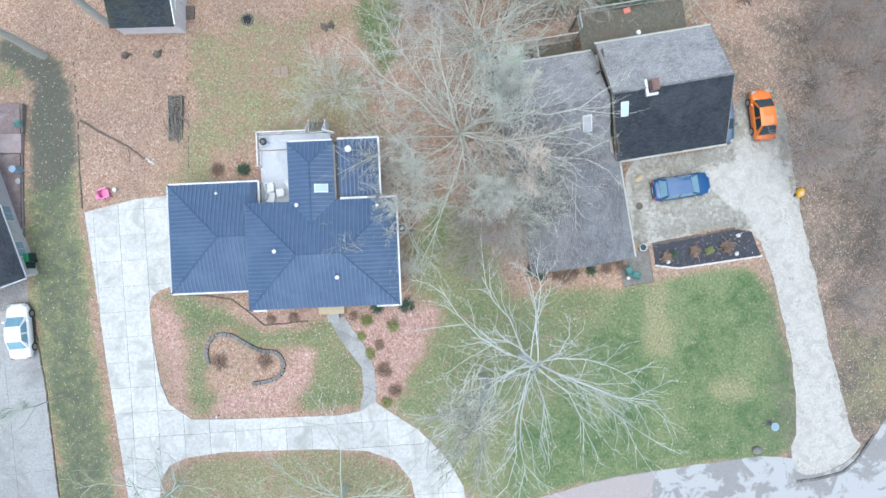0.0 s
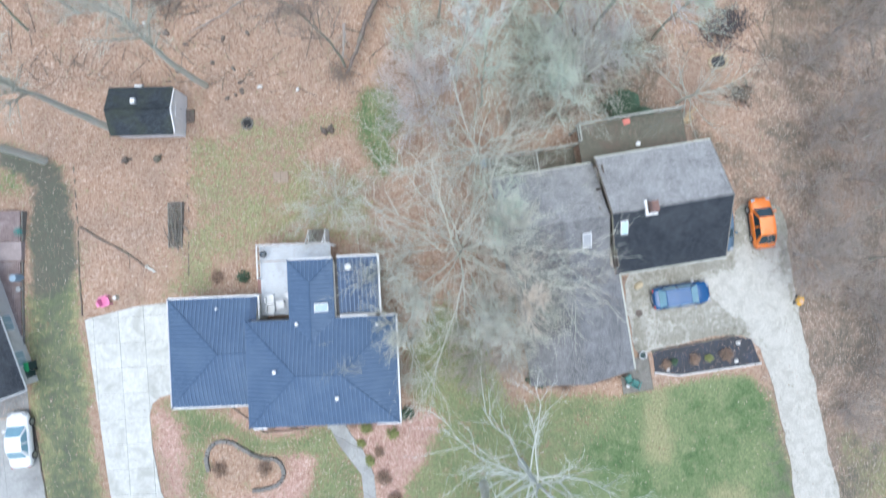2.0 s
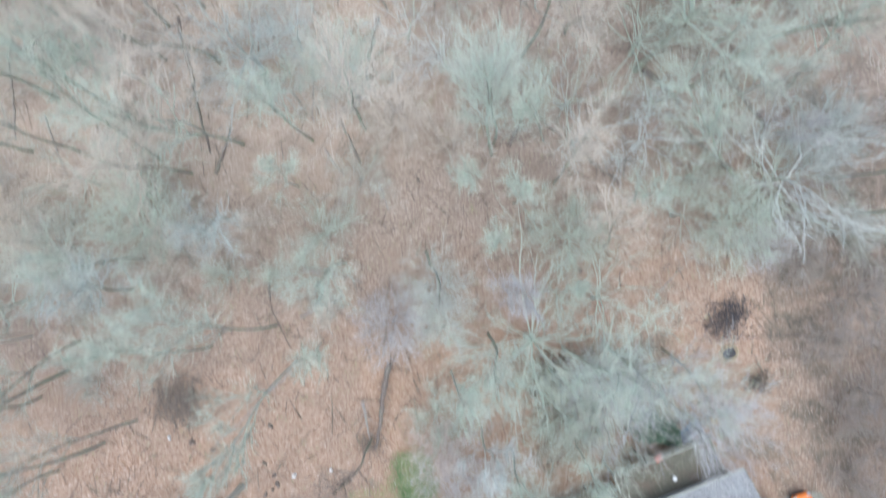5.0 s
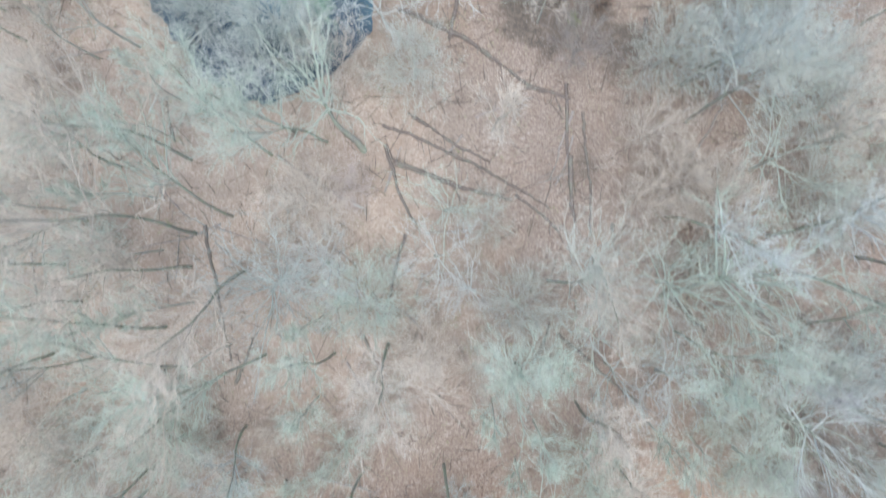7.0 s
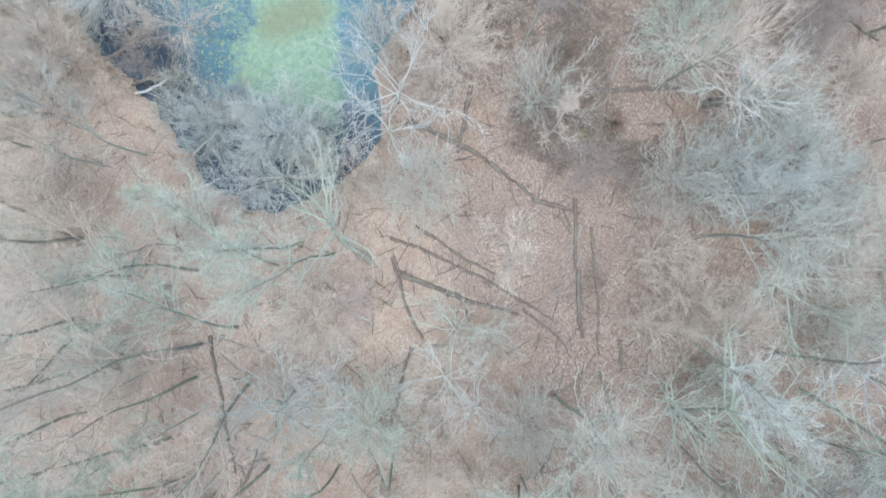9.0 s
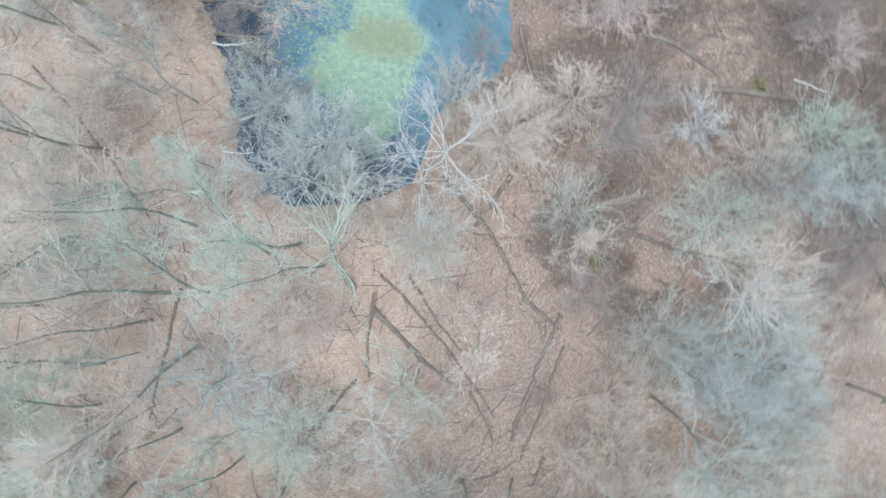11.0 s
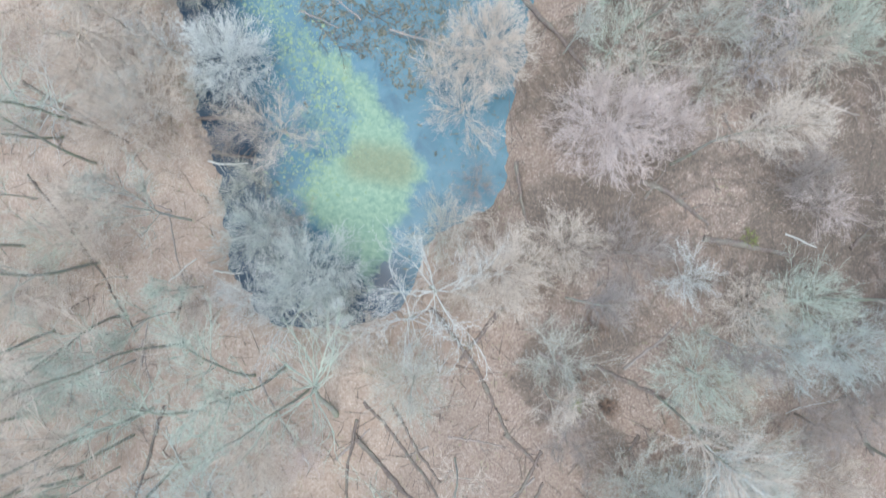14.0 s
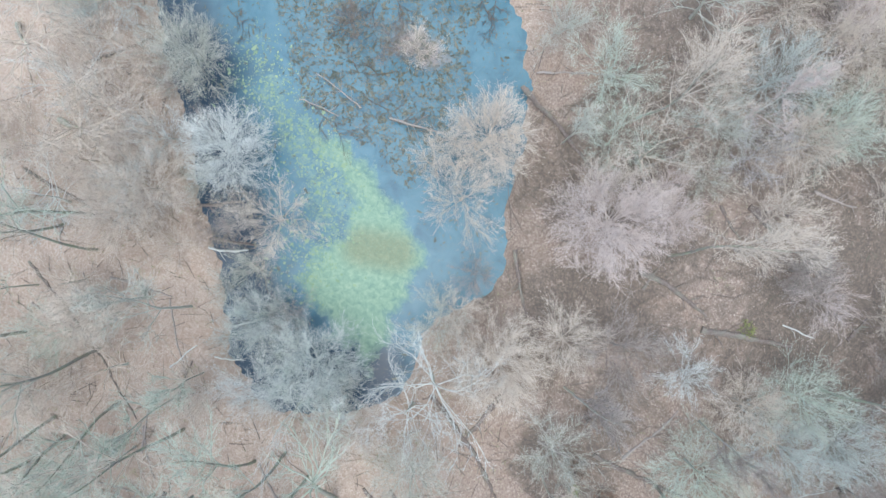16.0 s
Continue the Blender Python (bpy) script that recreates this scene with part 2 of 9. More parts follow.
def gravel_material():
    m, t, bsdf, _, link = nodes_of("gravel")
    pos = position(t)
    a = t.nodes.new("ShaderNodeAttribute")
    a.attribute_name = "dirt"
    fine, mid = noise_tex(t, 14.0, 6, 0.75, pos), noise_tex(t, 1.1, 7, 0.72, pos, 0.5)
    col = ramp(t, fine.outputs[0], [(0.3, (0.33, 0.32, 0.29)), (0.5, (0.48, 0.465, 0.425)), (0.7, (0.66, 0.64, 0.59))])
    blot = noise_tex(t, 0.45, 6, 0.7, pos, 0.4)
    d = math_node(t, "ADD", math_node(t, "ADD", a.outputs["Fac"], math_node(t, "MULTIPLY", math_node(t, "SUBTRACT", blot.outputs[0], 0.42), 1.0)), math_node(t, "MULTIPLY", math_node(t, "SUBTRACT", mid.outputs[0], 0.5), 1.9))
    col = mixed(t, ramp(t, mid.outputs[0], [(0.4, (0.65, 0.65, 0.65)), (0.54, (0, 0, 0))]), col, mixed(t, fine.outputs[0], (0.25, 0.235, 0.205), (0.45, 0.43, 0.39)))
    clod = noise_tex(t, 3.2, 7, 0.72, pos, 0.6)
    soil = mixed(t, fine.outputs[0], (0.15, 0.142, 0.11), (0.36, 0.345, 0.29))
    soil = mixed(t, ramp(t, mid.outputs[0], [(0.53, (0, 0, 0)), (0.63, (0.7, 0.7, 0.7))]), soil, mixed(t, fine.outputs[0], (0.30, 0.295, 0.26), (0.50, 0.49, 0.45)))
    d = math_node(t, "ADD", d, math_node(t, "MULTIPLY", math_node(t, "SUBTRACT", clod.outputs[0], 0.5), 1.6))
    col = mixed(t, ramp(t, d, [(0.40, (0, 0, 0)), (0.66, (0.9, 0.9, 0.9))]), col, soil)
    wet = math_node(t, "ADD", math_node(t, "MULTIPLY", a.outputs["Fac"], 0.28), clod.outputs[0])
    col = mixed(t, ramp(t, wet, [(0.72, (0, 0, 0)), (0.82, (0.75, 0.75, 0.75))]), col, mixed(t, fine.outputs[0], (0.10, 0.095, 0.07), (0.24, 0.225, 0.18)))
    link(col, bsdf.inputs["Base Color"])
    bsdf.inputs["Roughness"].default_value = 0.95
    bumped(t, bsdf, fine.outputs[0], 0.6)
    return m


GRAVEL = gravel_material()
ASPHALT = surface("worn_asphalt", (0.225, 0.22, 0.212), (0.31, 0.304, 0.297), (0.41, 0.415, 0.415), 9.0, 0.42, 0.9, stain_at=0.51, edge=0.025)
MULCH = surface("black_mulch", (0.025, 0.027, 0.033), (0.075, 0.078, 0.09), (0.05, 0.06, 0.085), 12.0, 0.8, 0.9, bump=0.8)
METAL_ROOF = surface("blue_metal_roof", (0.05, 0.095, 0.172), (0.07, 0.122, 0.208), (0.09, 0.145, 0.228), 2.0, 0.4, 0.58, 0.1, 0.05)
METAL_SEAM = surface("blue_metal_seam", (0.105, 0.165, 0.262), (0.135, 0.20, 0.305), None, 3.0, 0.5, 0.45, 0.25, 0.05)
METAL_DARK = surface("shaded_metal_roof", (0.05, 0.085, 0.15), (0.07, 0.11, 0.19), (0.045, 0.07, 0.12), 2.5, 0.5, 0.7, 0.1, 0.05)
WHITE = surface("white_paint", (0.70, 0.71, 0.72), (0.82, 0.82, 0.82), (0.6, 0.61, 0.62), 4.0, 0.8, 0.6, bump=0.08)
SIDING = surface("pale_siding", (0.58, 0.56, 0.52), (0.68, 0.66, 0.62), (0.5, 0.48, 0.45), 4.0, 0.8, 0.75)
DECKWOOD = surface("pale_deck_paint", (0.46, 0.49, 0.53), (0.60, 0.63, 0.66), (0.40, 0.42, 0.45), 5.0, 0.7, 0.7)
OLDWOOD = surface("grey_weathered_wood", (0.15, 0.14, 0.125), (0.27, 0.255, 0.23), (0.12, 0.12, 0.10), 6.0, 0.8, 0.9, vary=0.25)
DECK_DARK = surface("dark_mossy_deck", (0.085, 0.082, 0.062), (0.175, 0.165, 0.13), (0.15, 0.115, 0.09), 5.0, 0.8, 0.9, vary=0.2)
RAILWOOD = surface("pale_rail_wood", (0.40, 0.41, 0.37), (0.56, 0.57, 0.52), (0.34, 0.35, 0.30), 6.0, 0.8, 0.85)
DARKWOOD = surface("dark_rotten_wood", (0.085, 0.07, 0.06), (0.19, 0.155, 0.135), (0.16, 0.165, 0.12), 7.0, 0.7, 0.95)
LOGWOOD = surface("rotting_log_bark", (0.12, 0.096, 0.084), (0.275, 0.224, 0.196), (0.24, 0.24, 0.19), 7.0, 0.7, 0.95)
BURNTWOOD = surface("burnt_brush", (0.05, 0.042, 0.046), (0.17, 0.15, 0.15), None, 7.0, 0.7, 0.95)
TANWOOD = surface("tan_lumber", (0.36, 0.26, 0.15), (0.50, 0.38, 0.24), None, 6.0)
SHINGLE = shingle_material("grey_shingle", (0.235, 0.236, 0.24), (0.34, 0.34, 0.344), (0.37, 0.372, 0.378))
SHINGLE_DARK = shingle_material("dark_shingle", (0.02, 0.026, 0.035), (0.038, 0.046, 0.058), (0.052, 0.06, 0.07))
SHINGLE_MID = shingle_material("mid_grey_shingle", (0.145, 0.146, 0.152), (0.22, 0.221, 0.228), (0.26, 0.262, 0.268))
REDWOOD = surface("reddish_deck_boards", (0.17, 0.125, 0.12), (0.27, 0.21, 0.205), (0.33, 0.28, 0.27), 5.0, 0.9, 0.9, stain_at=0.6)
SHED_ROOF = shingle_material("shed_shingle", (0.025, 0.034, 0.042), (0.055, 0.066, 0.078), (0.055, 0.066, 0.045))
BRICK = surface("chimney_brick", (0.20, 0.11, 0.09), (0.32, 0.19, 0.16), (0.17, 0.12, 0.11), 9.0)
GLASS = plain("window_glass", (0.35, 0.47, 0.52), 0.06, 0.0, 0.6)
CARGLASS = plain("car_glass", (0.03, 0.05, 0.06), 0.05, 0.0, 0.3)
# car glass with the sky's pale reflection painted into its base colour
CARGLASS_SKY = plain("sky_painted_car_glass", (0.20, 0.36, 0.44), 0.05, 0.0, 0.5)
RUBBER = plain("tyre_rubber", (0.025, 0.025, 0.027), 0.85)
ALLOY = plain("alloy_rim", (0.45, 0.46, 0.48), 0.35, 0.8)
TRIM_BLACK = plain("black_trim", (0.03, 0.03, 0.033), 0.5)
PAINT_BLUE = plain("blue_car_paint", (0.006, 0.075, 0.21), 0.25, 0.1, 0.8)
PAINT_WHITE = plain("white_car_paint", (0.80, 0.81, 0.82), 0.3, 0.0, 0.8)
PAINT_ORANGE = plain("orange_car_paint", (0.80, 0.20, 0.025), 0.3, 0.05, 0.8)
PAINT_SLATE = plain("slate_car_paint", (0.10, 0.16, 0.22), 0.3, 0.3, 0.8)
LAMP_RED = plain("red_lens", (0.35, 0.02, 0.02), 0.2)
LAMP_CLEAR = plain("clear_lens", (0.34, 0.36, 0.39), 0.15)
PINK = plain("pink_plastic", (0.78, 0.22, 0.42), 0.5)
GREEN_LID = plain("green_plastic", (0.02, 0.33, 0.12), 0.5)
DARK_BIN = plain("dark_green_plastic", (0.02, 0.045, 0.045), 0.6)
TEAL = plain("teal_plastic", (0.05, 0.21, 0.19), 0.5)
YELLOW = plain("yellow_plastic", (0.78, 0.40, 0.03), 0.5)
PALE_BLUE = plain("pale_blue_plastic", (0.24, 0.34, 0.43), 0.5)
STONE = surface("edging_stone", (0.11, 0.105, 0.10), (0.25, 0.24, 0.225), (0.08, 0.08, 0.07), 8.0, vary=0.35)
PALESTONE = surface("pale_stone", (0.55, 0.54, 0.52), (0.72, 0.70, 0.68), None, 8.0)
TANSTONE = surface("tan_porch_stone", (0.42, 0.34, 0.22), (0.56, 0.47, 0.33), None, 6.0)
METAL_GREY = plain("grey_metal", (0.42, 0.45, 0.48), 0.4, 0.6)
LEAF_GREEN = surface("shrub_leaves", (0.14, 0.17, 0.05), (0.32, 0.33, 0.13), None, 12.0)
LEAF_DARK = surface("evergreen_needles", (0.03, 0.07, 0.04), (0.085, 0.145, 0.085), None, 12.0)
LEAF_DRY = surface("dry_leaves", (0.19, 0.12, 0.085), (0.34, 0.235, 0.17), None, 12.0)
BARKS = {
    "pale": bark_material("pale_bark", (0.50, 0.52, 0.485), (0.69, 0.71, 0.67)),
    "grey": bark_material("grey_bark", (0.415, 0.40, 0.345), (0.595, 0.58, 0.505), (0.44, 0.47, 0.39)),
    "tan": bark_material("tan_bark", (0.52, 0.445, 0.365), (0.70, 0.615, 0.52)),
    "lichen": bark_material("lichen_bark", (0.415, 0.442, 0.365), (0.612, 0.637, 0.545), (0.45, 0.545, 0.445)),
    "pink": bark_material("pink_twig_bark", (0.51, 0.425, 0.38), (0.69, 0.595, 0.545)),
    "blue": bark_material("blue_grey_bark", (0.39, 0.41, 0.38), (0.565, 0.585, 0.55), (0.425, 0.49, 0.44)),
    "dun": bark_material("dun_bark", (0.275, 0.232, 0.21), (0.415, 0.36, 0.328), (0.31, 0.285, 0.245)),
    "brown": bark_material("brown_bark", (0.17, 0.135, 0.11), (0.30, 0.25, 0.215)),
    # mossy brown bark, its tone darkened for the shade below the crowns
    "trunk": bark_material("dark_mossy_trunk", (0.225, 0.215, 0.18), (0.40, 0.385, 0.335), (0.34, 0.395, 0.275)),
    "lilac": bark_material("lilac_grey_bark", (0.40, 0.385, 0.38), (0.56, 0.54, 0.53)),
    "mossy": bark_material("mossy_bark", (0.35, 0.345, 0.30), (0.58, 0.56, 0.49), (0.52, 0.55, 0.44)),
}


# ---- builders ----
def mesh_ob(name, verts, faces, material, parent=None, smooth=False):
    me = bpy.data.meshes.new(name)
    me.from_pydata([tuple(v) for v in verts], [], faces)
    me.materials.append(material)
    if smooth:
        me.polygons.foreach_set("use_smooth", [True] * len(me.polygons))
    me.update()
    ob = new(name, me)
    if parent:
        ob.parent = parent
    return ob


def part(name, bm, material, parent=None, label=""):
    me = bpy.data.meshes.new(name)
    bm.to_mesh(me)
    bm.free()
    me.materials.append(material)
    ob = new(name, me)
    if parent:
        ob.parent = parent
    return tagged(ob, label)


def thing(name, label, category, at=(0, 0, 0), turn=0.0, group="", kind=""):
    ob = new(name)
    ob.empty_display_size = 0.2
    ob.matrix_world = pose(*at, 0, 0, turn)
    return tagged(ob, label, category, group, kind)


def box_bm(x0, y0, z0, x1, y1, z1, bevel=0.0, bm=None):
    bm = bm or bmesh.new()
    made = bmesh.ops.create_cube(bm, size=1.0, matrix=Matrix.Translation(((x0 + x1) / 2, (y0 + y1) / 2, (z0 + z1) / 2)) @ Matrix.Diagonal((x1 - x0, y1 - y0, z1 - z0, 1)))
    if bevel:
        bmesh.ops.bevel(bm, geom=list({e for v in made["verts"] for e in v.link_edges}), offset=bevel, segments=2, affect="EDGES", profile=0.6)
    return bm


def cyl_bm(x, y, z0, z1, r0, r1=None, n=12, bm=None):
    bm = bm or bmesh.new()
    bmesh.ops.create_cone(bm, cap_ends=True, segments=n, radius1=r0, radius2=r0 if r1 is None else r1, depth=z1 - z0, matrix=Matrix.Translation((x, y, (z0 + z1) / 2)))
    return bm


def rod_bm(a, b, r, n=8, bm=None):
    bm = bm or bmesh.new()
    a, b = Vector(a), Vector(b)
    d = b - a
    bmesh.ops.create_cone(bm, cap_ends=True, segments=n, radius1=r, radius2=r, depth=d.length, matrix=Matrix.Translation((a + b) / 2) @ d.to_track_quat("Z", "Y").to_matrix().to_4x4())
    return bm


def lump_bm(x, y, z, rx, ry, rz, seed, rough=0.25, sub=2, bm=None):
    bm = bm or bmesh.new()
    made = bmesh.ops.create_icosphere(bm, subdivisions=sub, radius=1.0)
    for v in made["verts"]:
        k = 1 + rough * noise.noise(v.co * 1.7 + Vector((seed * 3.1, seed * 1.7, 0)))
        v.co = Vector((x + v.co.x * rx * k, y + v.co.y * ry * k, z + v.co.z * rz * k))
    return bm


def step(a, b, v):
    u = np.clip((v - a) / (b - a), 0, 1)
    return u * u * (3 - 2 * u)


def inside(poly, x, y):
    """Whether points lie in a polygon."""
    hit = np.zeros(np.shape(x), bool)
    n = len(poly)
    for i in range(n):
        (x0, y0), (x1, y1) = poly[i], poly[i - 1]
        if y0 == y1:
            continue
        hit ^= ((y0 > y) != (y1 > y)) & (x < (x1 - x0) * (y - y0) / (y1 - y0) + x0)
    return hit


def near_line(line, x, y):
    """The distance from points to a broken line."""
    best = np.full(np.shape(x), 1e9)
    for (x0, y0), (x1, y1) in zip(line, line[1:]):
        dx, dy = x1 - x0, y1 - y0
        u = np.clip(((x - x0) * dx + (y - y0) * dy) / (dx * dx + dy * dy), 0, 1)
        best = np.minimum(best, np.hypot(x - x0 - u * dx, y - y0 - u * dy))
    return best


def rounded(poly, passes=2):
    """Corners cut twice, for curved kerbs and banks."""
    for _ in range(passes):
        poly = [q for (x0, y0), (x1, y1) in zip(poly, poly[1:] + poly[:1]) for q in ((0.75 * x0 + 0.25 * x1, 0.75 * y0 + 0.25 * y1), (0.25 * x0 + 0.75 * x1, 0.25 * y0 + 0.75 * y1))]
    return poly


def rough_edge(poly, step_len=0.5, amount=0.22, seed=3):
    """An outline broken into short uneven steps."""
    out = []
    for (x0, y0), (x1, y1) in zip(poly, poly[1:] + poly[:1]):
        n = max(1, int(math.dist((x0, y0), (x1, y1)) / step_len))
        for k in range(n):
            x, y = x0 + (x1 - x0) * k / n, y0 + (y1 - y0) * k / n
            o = noise.noise_vector(Vector((x * 0.9, y * 0.9, seed))) * amount
            out.append((x + o.x, y + o.y))
    return out


WATER_Z = -1.45

def terrain(x, y):
    """The lie of the land: level yards, a fall behind the houses, woods that rise to the east of the pond."""
    z = -2.4 * step(6, 26, y) + 1.9 * step(34, 54, y)
    z = z + 1.9 * step(2, 20, x) * step(62, 84, y) - 0.5 * step(-4, -24, x) * step(62, 74, y)
    z = z + 0.12 * np.sin(x * 0.31 + 1.3) * np.cos(y * 0.27) * step(14, 30, y)
    return z


def ground_z(x, y):
    return float(terrain(np.float64(x), np.float64(y)))


# ---- ground, one sheet to the horizon ----
POND = rough_edge(rounded([(-31.72, 104.44), (-29.56, 100.57), (-27.20, 96.28), (-23.73, 92.03), (-21.78, 87.31), (-18.96, 83.63), (-16.30, 78.80), (-14.60, 74.20), (-10.80, 71.50), (-6.00, 72.10), (-2.30, 74.30), (0.60, 76.30), (0.30, 80.04), (0.90, 83.20), (3.60, 85.20), (5.30, 88.20), (4.62, 92.84), (3.41, 95.47), (3.67, 100.12), (1.80, 107.12), (-0.74, 111.31), (-3.38, 113.98), (-17.18, 112.70), (-27.07, 108.54)]), 0.5, 0.8, 11)
LAWN_FRONT = [(15.82, -2.92), (25.65, -1.32), (27.02, -5.44), (28.07, -9.09), (28.71, -14.81), (27.93, -16.41), (19.02, -17.87), (9.88, -19.42), (5.31, -20.52), (6.68, -14.58), (10.33, -11.38), (12.62, -7.26)]
LAWN_MIDDLE = [(-3.15, 0.97), (0.28, 5.08), (3.48, 0.96), (5.31, -3.61), (15.82, -2.92), (12.62, -7.26), (10.33, -11.38), (6.68, -14.58), (5.31, -20.97), (1.65, -20.06), (-1.09, -15.49), (-3.84, -13.43), (-2.92, -9.09), (-0.64, -7.26), (-2.01, -4.52)]
LAWN_WEST = [(-33.45, 5.08), (-29.89, 6.91), (-29.43, 3.25), (-28.15, -7.26), (-26.00, -20.97), (-31.03, -20.97), (-32.40, -9.54), (-33.54, -2.69)]
LAWN_BACK = [(-21.20, 18.24), (-6.72, 14.99), (-5.72, 11.59), (-3.84, 8.76), (-5.68, 9.22), (-15.09, 9.46), (-15.73, 7.37), (-17.55, 5.31), (-22.80, 4.85), (-20.22, 11.11)]
LAWN_ISLAND = [(-23.72, -4.52), (-22.12, -3.24), (-15.72, -5.07), (-9.09, -5.66), (-6.58, -9.55), (-6.58, -12.97), (-20.29, -13.75), (-22.80, -10.92)]
LAWN_SOUTH = [(-22.12, -17.54), (-10.23, -16.17), (-5.66, -16.40), (-2.46, -18.69), (-2.24, -25.09), (-22.80, -25.08)]
LAWN_EAST = [(31.72, -5.44), (35.84, -7.26), (38.21, -9.09), (35.84, -13.66), (33.87, -15.49), (32.73, -14.58), (32.04, -10.92)]
GREEN_PATCH = [(-7.70, 20.15), (-6.88, 21.88), (-4.49, 22.37), (-3.41, 20.15), (-3.71, 17.21), (-4.28, 14.56), (-6.02, 15.28), (-7.16, 17.45)]
CLEARING = [(-27.08, 33.17), (-19.91, 33.18), (-3.08, 30.97), (-2.70, 22.68), (-6.37, 17.17), (-27.77, 18.72)]
GREEN_KNOLL = [(-38.53, 15.49), (-34.53, 15.24), (-33.85, 13.52), (-34.88, 12.45), (-38.13, 12.55)]
LEAF_KIDNEY = [(-19.43, -7.05), (-17.34, -6.63), (-15.39, -8.03), (-13.16, -8.03), (-12.60, -9.42), (-13.72, -10.81), (-15.67, -11.09), (-18.45, -12.21), (-19.15, -11.09)]
LEAF_SIDE = [(-8.14, -4.96), (-3.68, -4.54), (-0.34, -4.12), (-0.06, -6.35), (-1.17, -7.47), (-2.57, -9.42), (-3.13, -11.93), (-4.10, -13.04), (-5.36, -12.48), (-5.49, -10.53), (-7.03, -7.47)]
LEAF_RING = [(-23.33, -4.12), (-21.24, -4.40), (-20.68, -8.30), (-20.26, -12.21), (-19.99, -13.04), (-21.24, -12.90), (-22.35, -10.53), (-22.91, -7.19)]
LEAF_BED = [(-12.60, -8.30), (-10.09, -7.89), (-10.37, -10.26), (-12.60, -13.04), (-16.50, -13.46), (-18.87, -13.32), (-18.45, -12.21), (-15.67, -11.09), (-13.72, -10.81), (-12.74, -9.70)]
LEAF_BACK = [(-17.88, 19.21), (-14.78, 19.63), (-12.17, 19.36), (-7.77, 20.76), (-7.45, 18.53), (-12.05, 16.59), (-12.37, 15.22), (-12.91, 13.07), (-14.93, 12.67), (-16.95, 12.40), (-17.18, 14.14), (-16.37, 15.50), (-17.50, 17.14)]
LEAF_CORNER = [(-18.52, 7.36), (-16.28, 8.38), (-15.02, 8.38), (-14.74, 5.35), (-18.76, 5.35)]
STRAW_PATCH = [(21.30, -10.23), (23.58, -9.77), (25.64, -10.46), (25.41, -12.28), (23.13, -12.97), (21.07, -11.83)]
STRAW_STRIP = [(16.27, -2.69), (17.87, -3.14), (18.56, -6.34), (18.78, -9.08), (16.73, -9.08), (16.27, -6.34)]
MOSS_PATCH = [(-2.24, 0.06), (-0.64, 0.97), (0.73, -1.32), (1.19, -3.14), (-0.18, -4.51), (-2.01, -3.60)]
BARE_EAST = [(23.88, 17.99), (26.99, 15.99), (28.61, 13.52), (28.28, 9.70), (25.02, 8.76), (23.85, 12.07), (23.20, 15.49)]
LEAF_EAVE = [(-19.57, -4.54), (-17.90, -4.54), (-16.50, -5.52), (-14.55, -6.49), (-11.49, -6.21), (-9.81, -5.66), (-9.81, -4.82), (-15.67, -5.10), (-15.94, -4.54)]
DAMP_STRIP = [(-37.86, 17.39), (-34.50, 16.88), (-31.57, 15.98), (-29.98, 10.40), (-29.61, 6.45), (-33.45, 4.40), (-33.72, 8.76), (-33.52, 13.52), (-36.70, 15.74)]
DAMP_EAST = [(3.03, 95.86), (5.18, 100.08), (7.99, 98.93), (7.52, 92.77), (12.59, 90.46), (18.95, 92.59), (28.68, 92.83), (36.58, 93.48), (37.86, 89.52), (26.78, 88.09), (20.55, 87.76), (13.98, 87.49), (14.73, 84.32), (17.78, 79.45), (14.28, 77.69), (12.80, 83.65), (7.34, 88.70)]
DAMP_GULLY = [(13.88, 77.22), (17.48, 77.91), (21.69, 72.87), (22.02, 67.90), (18.59, 67.77), (15.71, 71.86)]
DAMP_NORTH = [(3.7, 27.4), (7.4, 28.6), (12.3, 28.2), (18.8, 27.6), (20.2, 24.4), (18.4, 21.8), (22.4, 19.0), (25.0, 15.2), (22.0, 15.6), (18.7, 19.3), (10.9, 19.4), (5.4, 17.2), (4.0, 19.6), (5.6, 23.0)]
DAMP_LOGS = [(14.6, 69.0), (16.8, 68.5), (16.3, 60.0), (15.7, 55.0), (13.5, 55.5), (14.2, 61.0)]
DAMP_WOODS = [(10.99, 82.57), (19.76, 80.90), (19.22, 73.83), (14.54, 69.61), (10.50, 73.54)]


def axis(lo, hi, fine, far):
    core = np.arange(lo, hi + fine / 2, fine)
    out = np.cumsum(fine * 1.25 ** np.arange(1, 40))
    out = out[out < far]
    return np.concatenate([lo - out[::-1], core, hi + out])


